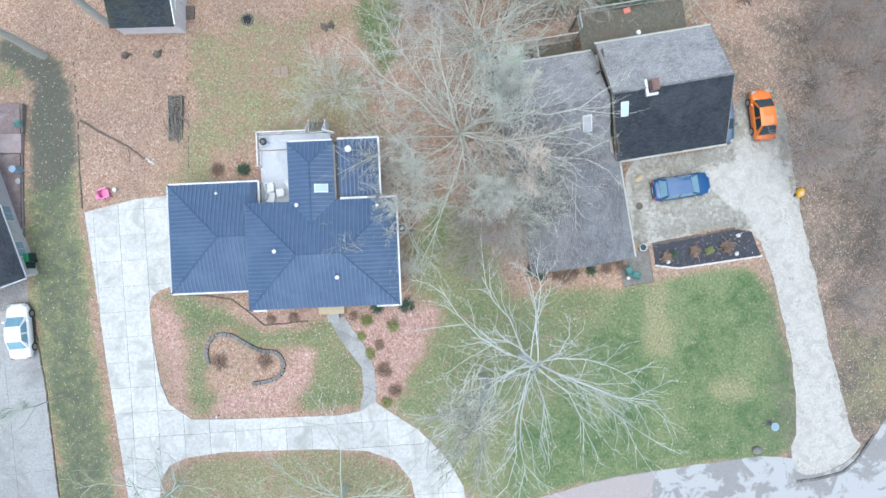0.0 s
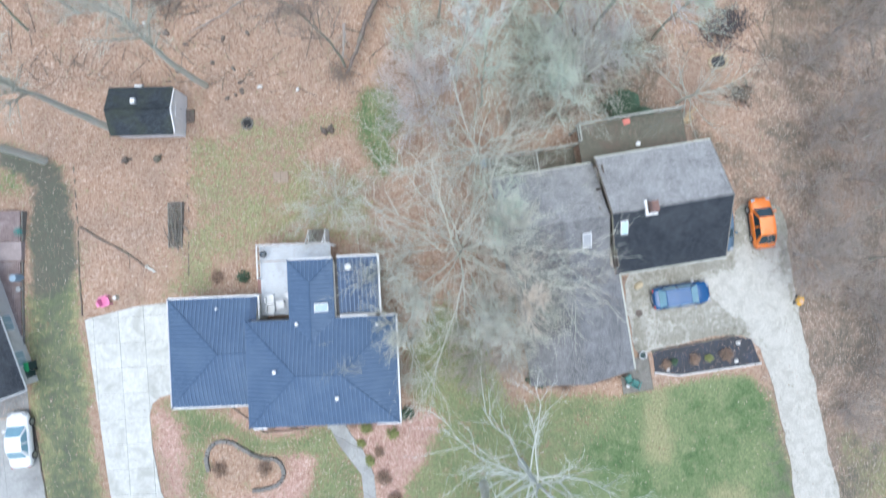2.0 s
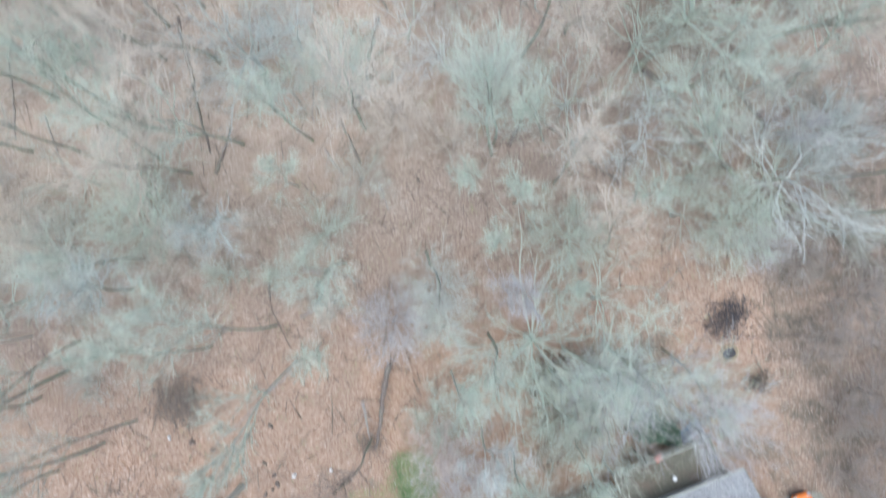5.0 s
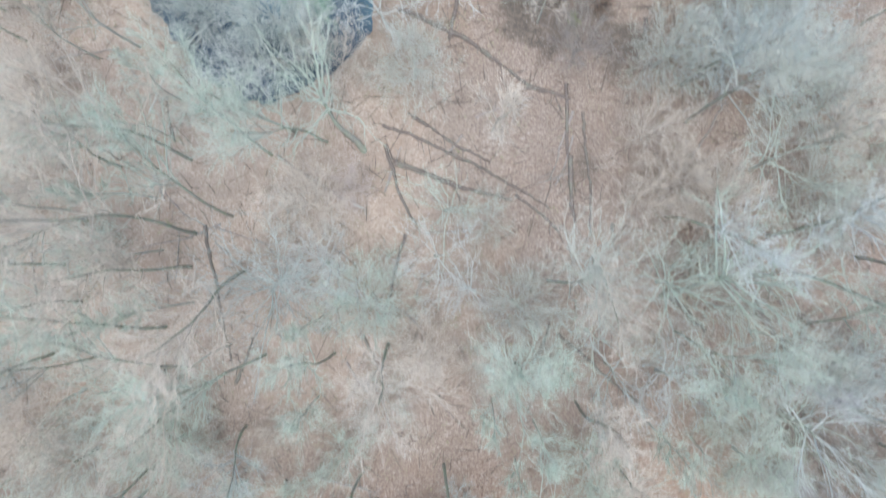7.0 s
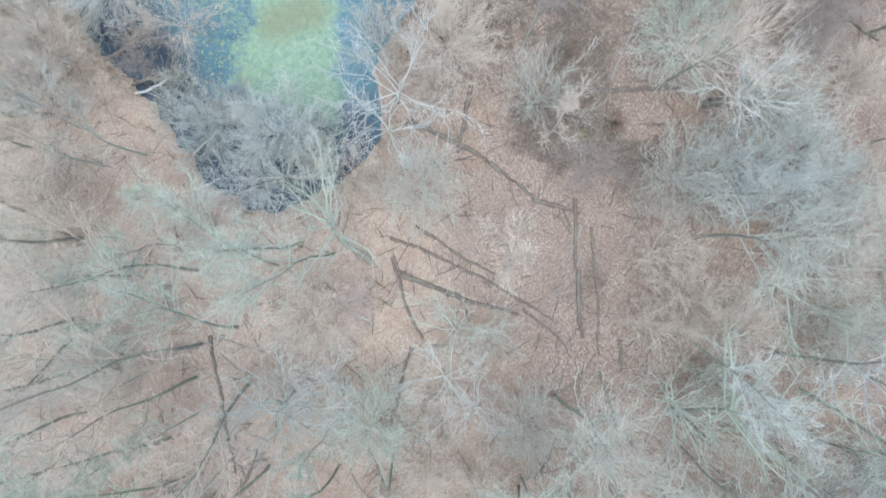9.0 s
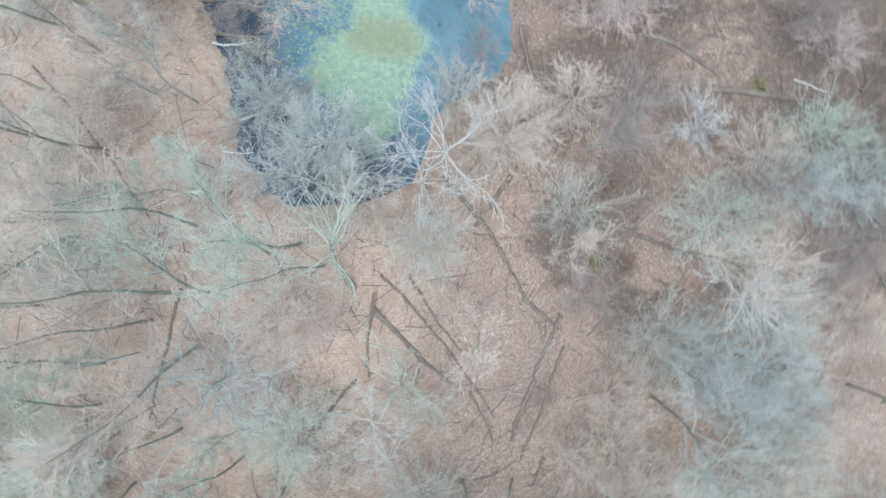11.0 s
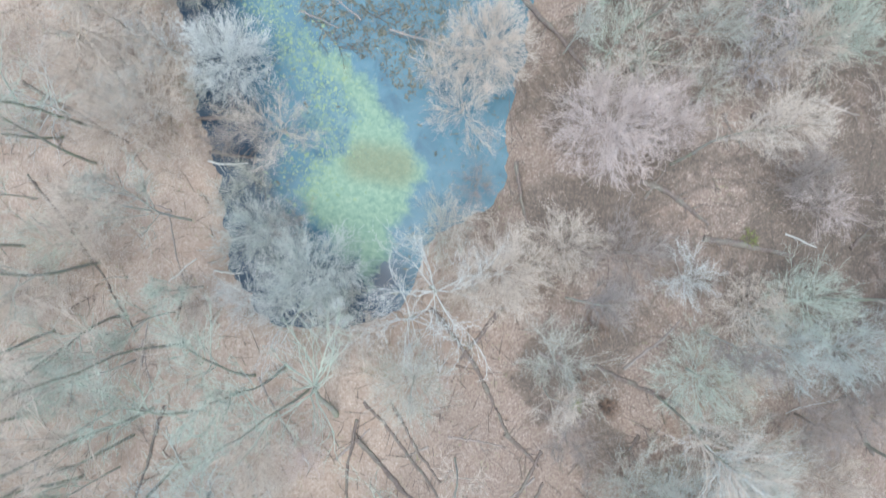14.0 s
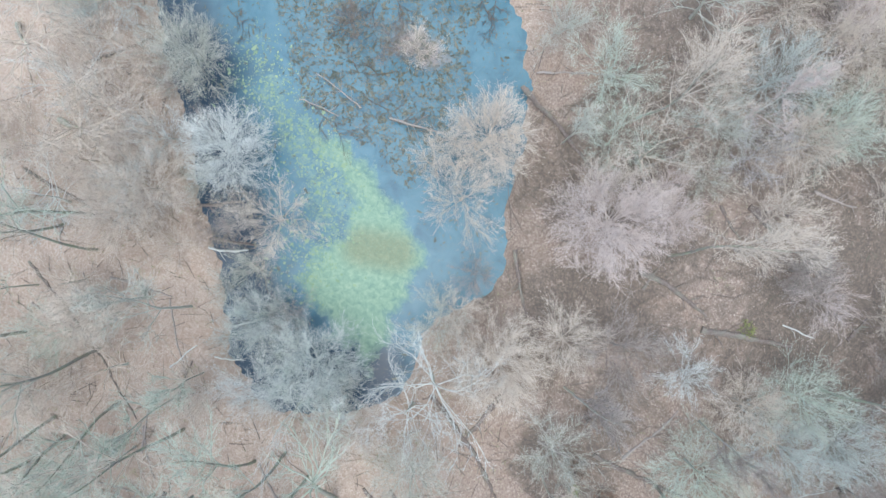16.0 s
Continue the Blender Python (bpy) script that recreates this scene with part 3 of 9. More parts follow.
def build_ground():
    xs, ys = axis(-44, 46, 0.4, 900), axis(-24, 124, 0.55, 900)
    ys = np.concatenate([ys[ys < -24.01], np.arange(-24, 22, 0.3), ys[ys > 22]])
    x, y = np.meshgrid(xs, ys)
    z = terrain(x, y)
    pond = inside(POND, x, y)
    bank = near_line(POND + POND[:1], x, y)
    z = np.where(pond, WATER_Z - 0.12 - 0.5 * np.minimum(bank, 1.5), z * step(0, 3, bank) + (WATER_Z + 0.05 + 0.22 * np.minimum(bank, 3)) * (1 - step(0, 3, bank)))
    ny, nx = x.shape
    verts = np.stack([x, y, z], -1).reshape(-1, 3)
    i = (np.arange(ny - 1)[:, None] * nx + np.arange(nx - 1)).reshape(-1)
    faces = np.stack([i, i + 1, i + nx + 1, i + nx], 1)
    me = bpy.data.meshes.new("ground")
    me.from_pydata(verts.tolist(), [], faces.tolist())
    me.polygons.foreach_set("use_smooth", [True] * len(faces))

    def layer(name, values):
        a = me.attributes.new(name, "FLOAT", "POINT")
        a.data.foreach_set("value", np.clip(values, 0, 1.4).reshape(-1).astype(np.float32))
    grass, lush, damp = np.zeros_like(x), np.zeros_like(x), np.zeros_like(x)
    far = 0.35 + 0.65 * step(22, 34, y)
    wx = x + far * (0.7 * np.sin(x * 1.1 + 1.7 * np.sin(y * 0.7)) + 0.4 * np.sin(y * 2.3 + 1.3 * np.sin(x * 1.9)))
    wy = y + far * (0.7 * np.cos(y * 1.2 + 1.5 * np.sin(x * 0.8)) + 0.4 * np.sin(x * 2.6 + y))
    for poly, g, l in ((LAWN_FRONT, 1.25, 0.95), (LAWN_MIDDLE, 0.88, 0.56), (LAWN_WEST, 0.98, 0.6), (LAWN_BACK, 0.6, 0.0), (LAWN_ISLAND, 0.9, 0.66), (LAWN_SOUTH, 0.75, 0.3), (LAWN_EAST, 0.72, 0.25), (GREEN_PATCH, 0.95, 1.0), (GREEN_KNOLL, 0.6, 0.6), (LEAF_RING, 0.1, 0.2), (LEAF_BED, 0.0, 0.2), (LEAF_KIDNEY, 0.05, 0.2), (LEAF_EAVE, 0.1, 0.2), (LEAF_SIDE, 0.0, 0.2), (LEAF_BACK, 0.47, 0.1), (LEAF_CORNER, 0.1, 0.1), (STRAW_PATCH, 1.0, 0.3), (STRAW_STRIP, 0.9, 0.05), (MOSS_PATCH, 1.0, 0.45), (DAMP_STRIP, 0.5, 0.6)):
        m = inside(poly, wx, wy)
        grass[m], lush[m] = g, l
    for poly, d in ((LAWN_WEST, 0.58), (DAMP_STRIP, 1.0), (BARE_EAST, 0.5), (DAMP_EAST, 0.6), (DAMP_GULLY, 0.8), (DAMP_WOODS, 0.72), (DAMP_NORTH, 0.6), (DAMP_LOGS, 0.55)):
        damp[inside(poly, wx, wy)] = d
    damp = np.maximum(damp, np.maximum(0.7 * step(2, 8, x) * step(76, 86, y), 0.58 * step(22, 29, x) * (1 - step(42, 54, y))))
    damp = np.maximum(damp, 0.15 * (1 - step(-18, -8, x)) * step(40, 46, y) * (1 - step(54, 62, y)))
    damp = np.maximum(damp, 0.5 * ((bank < 1.2) & ~pond))
    def soft(v, k):
        for _ in range(k):
            v = 0.25 * (np.roll(v, 1, 0) + np.roll(v, -1, 0) + np.roll(v, 1, 1) + np.roll(v, -1, 1))
        return v
    rose = np.zeros_like(x)
    for poly in (LEAF_BED, LEAF_SIDE, LEAF_RING, LEAF_EAVE):
        rose[inside(poly, wx, wy)] = 1.0
    layer("rose", soft(rose, 3))
    grass, lush, damp = soft(grass, 3), soft(lush, 6), soft(damp, 5)
    layer("grass", grass), layer("lush", lush), layer("damp", damp)
    layer("dry", (1 - step(-2, 12, x)) * step(42, 55, y) * (1 - step(-1, 5, x) * step(74, 84, y)))
    layer("wood", step(26, 44, y) * 0.9 + 0.6 * step(23.5, 30, x) * (1 - step(26, 44, y)))
    me.materials.append(GROUND)
    tagged(new("ground", me), "leaf-strewn ground with patchy lawns and bare woodland floor", "ground", kind="structure")


build_ground()


ALGAE = [(-15.77, 96.40), (-13.77, 95.77), (-11.06, 95.37), (-8.75, 94.58), (-6.59, 92.71), (-4.82, 91.23), (-2.59, 89.90), (-1.29, 88.27), (-1.46, 85.64), (-2.09, 82.86), (-2.11, 80.54), (-2.66, 78.30), (-3.21, 76.84), (-4.75, 78.40), (-6.76, 79.03), (-9.07, 80.59), (-11.60, 82.85), (-11.05, 85.08), (-9.02, 87.55), (-8.76, 90.20), (-10.62, 92.43), (-13.23, 94.14), (-15.08, 95.08)]


def build_pond():
    lo, hi = np.min(POND, 0) - 1.2, np.max(POND, 0) + 1.2
    xs, ys = np.arange(lo[0], hi[0], 0.3), np.arange(lo[1], hi[1], 0.3)
    x, y = np.meshgrid(xs, ys)
    ny, nx = x.shape
    keep = inside(POND, x, y) | (near_line(POND + POND[:1], x, y) < 1.0)
    i = (np.arange(ny - 1)[:, None] * nx + np.arange(nx - 1)).reshape(-1)
    k = keep.reshape(-1)
    faces = np.stack([i, i + 1, i + nx + 1, i + nx], 1)
    faces = faces[k[faces].all(1)]
    used = np.unique(faces)
    back = np.full(nx * ny, -1)
    back[used] = np.arange(len(used))
    verts = np.stack([x, y, np.full_like(x, WATER_Z)], -1).reshape(-1, 3)[used]
    me = bpy.data.meshes.new("water")
    me.from_pydata(verts.tolist(), [], back[faces].tolist())
    vx, vy = verts[:, 0], verts[:, 1]
    flecks = [(-20.70, 99.68), (-19.08, 99.44), (-15.39, 96.01), (-11.07, 93.82), (-8.54, 90.02), (-9.72, 86.55), (-11.81, 87.41), (-13.64, 91.44), (-16.79, 94.01), (-19.16, 96.84)]
    qx, qy = vx + 0.35 * np.sin(vy * 1.7) + 0.2 * np.sin(vy * 4.1 + vx), vy + 0.35 * np.sin(vx * 1.9 + 1) + 0.2 * np.sin(vx * 4.3)

    def within(poly, soft_in, soft_out):
        e = near_line(poly + poly[:1], qx, qy) * np.where(inside(poly, qx, qy), 1, -1)
        return step(-soft_out, soft_in, e)
    algae = np.maximum(0.95 * within(ALGAE, 1.6, 1.1), 0.36 * within(flecks, 0.5, 0.8))
    brown = 1 - step(0.6, 2.6, near_line([(-6.86, 87.22), (-3.92, 87.67)], vx, vy))
    weedpoly = [(-22.20, 107.62), (-2.32, 113.81), (-3.73, 107.31), (-2.16, 103.29), (-3.03, 97.42), (-4.42, 93.18), (-8.51, 95.56), (-13.82, 96.24), (-16.35, 97.71), (-19.00, 102.52)]
    weed = np.maximum(0.5 * within(weedpoly, 0.8, 1.2), 0.26)
    mat = within([(-9.74, 106.35), (-6.46, 106.40), (-4.51, 104.27), (-7.16, 103.89), (-9.36, 104.45)], 0.6, 0.6)
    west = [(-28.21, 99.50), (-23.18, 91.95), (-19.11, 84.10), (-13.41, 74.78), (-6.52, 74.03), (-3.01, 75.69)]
    # painted mask: darkest along the west shore, where bank and twigs are mirrored
    bank_shade = 0.97 * (1 - step(2.6, 6.2, near_line(west, vx + 0.6 * np.sin(vy), vy)))
    for name, v in (("algae", algae), ("brown", brown), ("weed", weed), ("bank_shade", bank_shade), ("mat", mat)):
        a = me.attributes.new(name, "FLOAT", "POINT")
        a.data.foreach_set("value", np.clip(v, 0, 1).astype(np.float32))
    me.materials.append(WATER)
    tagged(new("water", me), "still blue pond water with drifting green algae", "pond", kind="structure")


build_pond()


# ---- paved surfaces ----
from mathutils import geometry


def clip(poly, a, b, c):
    """The side of a polygon where a x + b y <= c."""
    out = []
    for (x0, y0), (x1, y1) in zip(poly, poly[1:] + poly[:1]):
        d0, d1 = a * x0 + b * y0 - c, a * x1 + b * y1 - c
        if d0 <= 0:
            out.append((x0, y0))
        if d0 * d1 < 0:
            u = d0 / (d0 - d1)
            out.append((x0 + u * (x1 - x0), y0 + u * (y1 - y0)))
    return out


def area(poly):
    return 0.5 * sum(x0 * y1 - x1 * y0 for (x0, y0), (x1, y1) in zip(poly, poly[1:] + poly[:1]))


def sheet(name, poly, top, material, parent=None, depth=0.15, grid=1.2):
    """A slab with real edges over an outline; it follows the ground."""
    if area(poly) < 0:
        poly = poly[::-1]
    n = len(poly)
    pts = [Vector(p) for p in poly]
    if grid:
        lo, hi = np.min(poly, 0), np.max(poly, 0)
        gx, gy = np.meshgrid(np.arange(lo[0] + grid / 2, hi[0], grid), np.arange(lo[1] + grid / 2, hi[1], grid))
        ok = inside(poly, gx, gy) & (near_line(poly + poly[:1], gx, gy) > 0.25)
        pts += [Vector(p) for p in zip(gx[ok].tolist(), gy[ok].tolist())]
    vs, _, tris, _, _, _ = geometry.delaunay_2d_cdt(pts, [(i, (i + 1) % n) for i in range(n)], [], 1, 1e-4)
    bm = bmesh.new()
    up = [bm.verts.new((v.x, v.y, ground_z(v.x, v.y) + top)) for v in vs]
    for t in tris:
        f = bm.faces.new([up[i] for i in t])
        f.normal_update()
        if f.normal.z < 0:
            f.normal_flip()
    rim = [e for e in bm.edges if len(e.link_faces) == 1]
    ext = bmesh.ops.extrude_edge_only(bm, edges=rim)
    for v in ext["geom"]:
        if isinstance(v, bmesh.types.BMVert):
            v.co.z -= depth
    bmesh.ops.recalc_face_normals(bm, faces=bm.faces)
    return part(name, bm, material, parent)


def slabs(parent, poly, size, origin, turn, top, material, gap=0.02, tall=None):
    """Cuts a paved outline into slabs along a turned grid."""
    c, s = math.cos(radians(turn)), math.sin(radians(turn))
    us = [(x - origin[0]) * c + (y - origin[1]) * s for x, y in poly]
    vs = [-(x - origin[0]) * s + (y - origin[1]) * c for x, y in poly]
    tall = tall or size
    for i in range(math.floor(min(us) / size), math.ceil(max(us) / size)):
        for j in range(math.floor(min(vs) / tall), math.ceil(max(vs) / tall)):
            cell = list(poly)
            for a, b, lim in ((c, s, (i + 1) * size - gap / 2), (-c, -s, -i * size - gap / 2), (-s, c, (j + 1) * tall - gap / 2), (s, -c, -j * tall - gap / 2)):
                off = a * origin[0] + b * origin[1]
                cell = clip(cell, a, b, lim + off) if len(cell) > 2 else []
            clean = [q for k, q in enumerate(cell) if math.dist(q, cell[k - 1]) > 0.02]
            if len(clean) > 2 and abs(area(clean)) > 0.05:
                sheet("slab", clean, top + random.uniform(-0.006, 0.006), material, parent, 0.09, 0)


def paved(name, label, category):
    ob = new(name)
    return tagged(ob, label, category, kind="structure")


drive = paved("driveway", "pale grey concrete driveway in square slabs beside the blue-roofed house", "driveway")
DRIVE_A = [(-28.97, 2.98), (-24.86, 4.03), (-22.25, 4.35), (-21.98, -3.06), (-22.80, -3.28), (-23.49, -3.83), (-23.72, -4.75), (-23.49, -7.26), (-22.80, -10.92), (-22.12, -12.52), (-20.29, -13.75), (-22.12, -17.54), (-22.80, -18.69), (-23.03, -25.08), (-24.40, -25.08), (-25.41, -20.15), (-27.14, -9.54), (-27.97, -3.60)]
DRIVE_B = [(-20.29, -13.75), (-17.55, -13.75), (-8.41, -13.43), (-6.76, -13.11), (-5.43, -12.38), (-3.84, -13.43), (-2.01, -14.57), (0.28, -16.86), (1.65, -19.15), (2.56, -25.09), (-2.24, -25.09), (-2.24, -20.15), (-2.56, -18.69), (-3.84, -17.09), (-6.12, -16.31), (-10.23, -16.17), (-17.55, -16.40), (-20.75, -16.86), (-22.12, -17.54)]
WALKWAY = [(-9.18, -5.66), (-7.95, -5.43), (-7.40, -6.35), (-6.49, -7.49), (-5.57, -9.55), (-5.39, -11.37), (-5.43, -12.38), (-6.76, -13.11), (-6.39, -11.37), (-6.58, -9.55), (-8.41, -7.17)]
for outline in (DRIVE_A, DRIVE_B):
    sheet("bed", outline, 0.02, JOINT, drive, 0.2)
    slabs(drive, outline, 2.05, (-28.29, 2.98), 4.0, 0.055, CONCRETE)
walkway = paved("walkway", "curved grey concrete front path", "path")
sheet("bed", WALKWAY, 0.02, JOINT, walkway, 0.2)
slabs(walkway, WALKWAY, 3.0, (-9.18, -6.12), 62, 0.06, CONCRETE_OLD, 0.03, 1.35)

west_drive = paved("driveway_west", "dark tarmac and grey concrete drive of the neighbouring house", "driveway")
sheet("tarmac", [(-38.57, -1.77), (-34.46, -2.00), (-33.68, -2.23), (-33.45, -4.75), (-38.57, -5.43)], 0.03, surface("grey_tarmac", (0.2, 0.2, 0.2), (0.3, 0.3, 0.3), (0.16, 0.16, 0.16)), west_drive)
WEST_SLABS = [(-38.57, -5.52), (-33.45, -4.84), (-32.40, -9.54), (-31.26, -17.77), (-30.71, -25.08), (-38.57, -25.08)]
sheet("bed", WEST_SLABS, 0.015, JOINT, west_drive)
slabs(west_drive, WEST_SLABS, 3.2, (-35.83, -5.43), 6, 0.035, CONCRETE_OLD)


GRAVEL_DRIVE = [(14.36, 7.00), (18.58, 7.55), (23.18, 8.38), (23.83, 10.40), (23.90, 12.10), (26.10, 12.60), (27.94, 11.90), (28.03, 8.29), (28.62, 5.08), (29.30, 0.96), (30.22, -2.69), (31.13, -7.26), (32.27, -11.83), (32.96, -15.03), (34.01, -15.95), (31.81, -17.87), (28.61, -18.46), (28.07, -16.41), (28.71, -14.58), (28.30, -9.09), (27.38, -5.44), (26.42, -1.32), (25.42, 1.33), (23.59, 1.88), (19.02, 1.06), (16.73, 0.28), (15.64, 0.05), (15.27, 1.88)]
gravel = sheet("gravel_driveway", rough_edge(rounded(GRAVEL_DRIVE, 1)), 0.03, GRAVEL, None, 0.15, 0.6)
tagged(gravel, "pale compacted gravel driveway with muddy worn patches", "driveway", kind="structure")
MUDDY = [(14.91, 6.45), (23.16, 7.74), (23.63, 8.20), (23.41, 6.91), (21.31, 6.45), (22.22, 4.16), (24.96, 2.79), (25.19, 1.65), (19.02, 1.06), (15.36, 0.51), (15.59, 4.62)]
gpos = np.array([v.co for v in gravel.data.vertices])
dirt = 0.52 * inside(MUDDY, gpos[:, 0], gpos[:, 1]) + 0.3 * (1 - step(0.2, 1.2, near_line(GRAVEL_DRIVE + GRAVEL_DRIVE[:1], gpos[:, 0], gpos[:, 1]))) + 0.5 * (1 - step(0.1, 0.5, near_line([(27.41, 8.76), (28.16, 5.08)], gpos[:, 0], gpos[:, 1]))) + 0.5 * step(6.5, 10.0, gpos[:, 1]) + 0.25 * (1 - step(0.1, 0.45, near_line([(27.47, 0.96), (29.07, -5.44), (30.21, -14.58)], gpos[:, 0], gpos[:, 1])))
gravel.data.attributes.new("dirt", "FLOAT", "POINT").data.foreach_set("value", np.clip(dirt, 0, 0.9).astype(np.float32))
ROAD = [(4.39, -21.20), (9.88, -19.51), (12.62, -18.60), (19.02, -17.64), (28.16, -16.41), (28.71, -18.46), (31.81, -17.87), (34.33, -15.86), (35.84, -13.75), (39.13, -9.09), (44.61, -11.84), (41.87, -23.72), (28.16, -28.29), (4.39, -28.29)]
tagged(sheet("road", rough_edge(rounded(ROAD, 1), 0.6, 0.1, 5), 0.025, ASPHALT), "patched and cracked grey asphalt road", "road", kind="structure")
tagged(sheet("road_shoulder", rough_edge([(5.53, -20.79), (12.62, -18.69), (17.19, -17.96), (16.73, -20.06), (9.88, -21.20)], 0.5, 0.15, 8), 0.045, surface("brown_apron", (0.33, 0.29, 0.275), (0.42, 0.375, 0.355), (0.36, 0.33, 0.33), 9.0, 0.5, 0.9)), "brown gravelly road shoulder", "road", kind="structure")


# ---- roofs ----
def roof_face(parent, corners, material, seam=None, spacing=0.31, thick=0.09, name="roof_panel"):
    """One sloping roof face with thickness; seams are raised ribs down the slope."""
    pts = [Vector(c) for c in corners]
    nrm = (pts[1] - pts[0]).cross(pts[2] - pts[0])
    if nrm.z < 0:
        pts = pts[::-1]
        nrm = -nrm
    nrm.normalize()
    down = Vector((nrm.x, nrm.y, 0))
    down = down.normalized() if down.length > 1e-4 else Vector((0, -1, 0))
    side = Vector((-down.y, down.x, 0))
    slope = nrm.z
    bm = bmesh.new()
    uv = bm.loops.layers.uv.new("UVMap")
    up = [bm.verts.new(p) for p in pts]
    low = [bm.verts.new(p - Vector((0, 0, thick))) for p in pts]
    faces = [bm.faces.new(up), bm.faces.new(low[::-1])]
    for i in range(len(pts)):
        faces.append(bm.faces.new((up[i - 1], low[i - 1], low[i], up[i])))
    for f in faces:
        for lp in f.loops:
            lp[uv].uv = (lp.vert.co.dot(side), lp.vert.co.dot(down) / slope)
    panel = part(name, bm, material, parent)
    if seam:
        lo, hi = min(p.dot(side) for p in pts), max(p.dot(side) for p in pts)
        k = math.ceil((lo + 0.1) / spacing)
        while k * spacing < hi - 0.1:
            off, cuts = k * spacing, []
            for i in range(len(pts)):
                a, b = pts[i - 1], pts[i]
                da, db = a.dot(side) - off, b.dot(side) - off
                if da * db < 0:
                    cuts.append(a + (b - a) * (da / (da - db)))
            if len(cuts) == 2 and (cuts[0] - cuts[1]).length > 0.25:
                a, b = cuts
                w, h = side * 0.03, nrm * 0.05
                vs = [a - w, a + w, a + w + h, a - w + h, b - w, b + w, b + w + h, b - w + h]
                mesh_ob("seam", vs, [(0, 1, 2, 3), (7, 6, 5, 4), (0, 4, 5, 1), (1, 5, 6, 2), (2, 6, 7, 3), (3, 7, 4, 0)], seam, panel)
            k += 1
    return panel


def gutter(parent, a, b, material=WHITE, size=0.13):
    a, b = Vector(a), Vector(b)
    d = (b - a).normalized()
    w = Vector((-d.y, d.x, 0)) * size / 2
    h = Vector((0, 0, size * 0.8))
    o = -w * 0.0 - Vector((0, 0, 0.06))
    vs = [p + s + o + t for p in (a, b) for s, t in ((-w, -h * 0.5), (w, -h * 0.5), (w, h * 0.5), (w * 0.6, h * 0.5), (w * 0.6, h * 0.1), (-w * 0.6, h * 0.1), (-w * 0.6, h * 0.5), (-w, h * 0.5))]
    fs = [tuple(range(8))[::-1], tuple(range(8, 16))] + [(i, (i + 1) % 8, (i + 1) % 8 + 8, i + 8) for i in range(8)]
    return mesh_ob("gutter", vs, fs, material, parent)


def window(parent, x, y, z, w, h, facing, material=GLASS):
    """A framed window set in a wall; facing: degrees round from south."""
    frame_ob = part("window", box_bm(-w / 2 - 0.06, -0.05, -h / 2 - 0.06, w / 2 + 0.06, 0.02, h / 2 + 0.06), WHITE, parent)
    frame_ob.matrix_local = pose(x, y, z, 0, 0, facing)
    part("pane", box_bm(-w / 2, -0.062, -h / 2, -0.02, -0.04, h / 2), material, frame_ob)
    part("pane", box_bm(0.02, -0.062, -h / 2, w / 2, -0.04, h / 2), material, frame_ob)
    return frame_ob


def skylight(parent, x, y, z, w, h, tilt, along, material, turn=0):
    """A raised roof window; tilt: the slope's rise in degrees towards +y."""
    m = pose(x, y, z, 0, 0, turn) @ pose(0, 0, 0, tilt if along == "y" else 0, tilt if along == "x" else 0, 0)
    fr = part("skylight", box_bm(-w / 2, -h / 2, -0.05, w / 2, h / 2, 0.12, 0.02), WHITE, parent)
    fr.matrix_local = m
    part("pane", box_bm(-w / 2 + 0.06, -h / 2 + 0.06, 0.1, w / 2 - 0.06, h / 2 - 0.06, 0.135), material, fr)


def pipe_vent(parent, x, y, z, r=0.09, h=0.35, material=WHITE):
    bm = cyl_bm(x, y, z - 0.2, z + h, r, r, 12)
    cyl_bm(x, y, z + h, z + h + 0.06, r * 1.7, r * 1.5, 12, bm)
    return part("roof_vent", bm, material, parent)


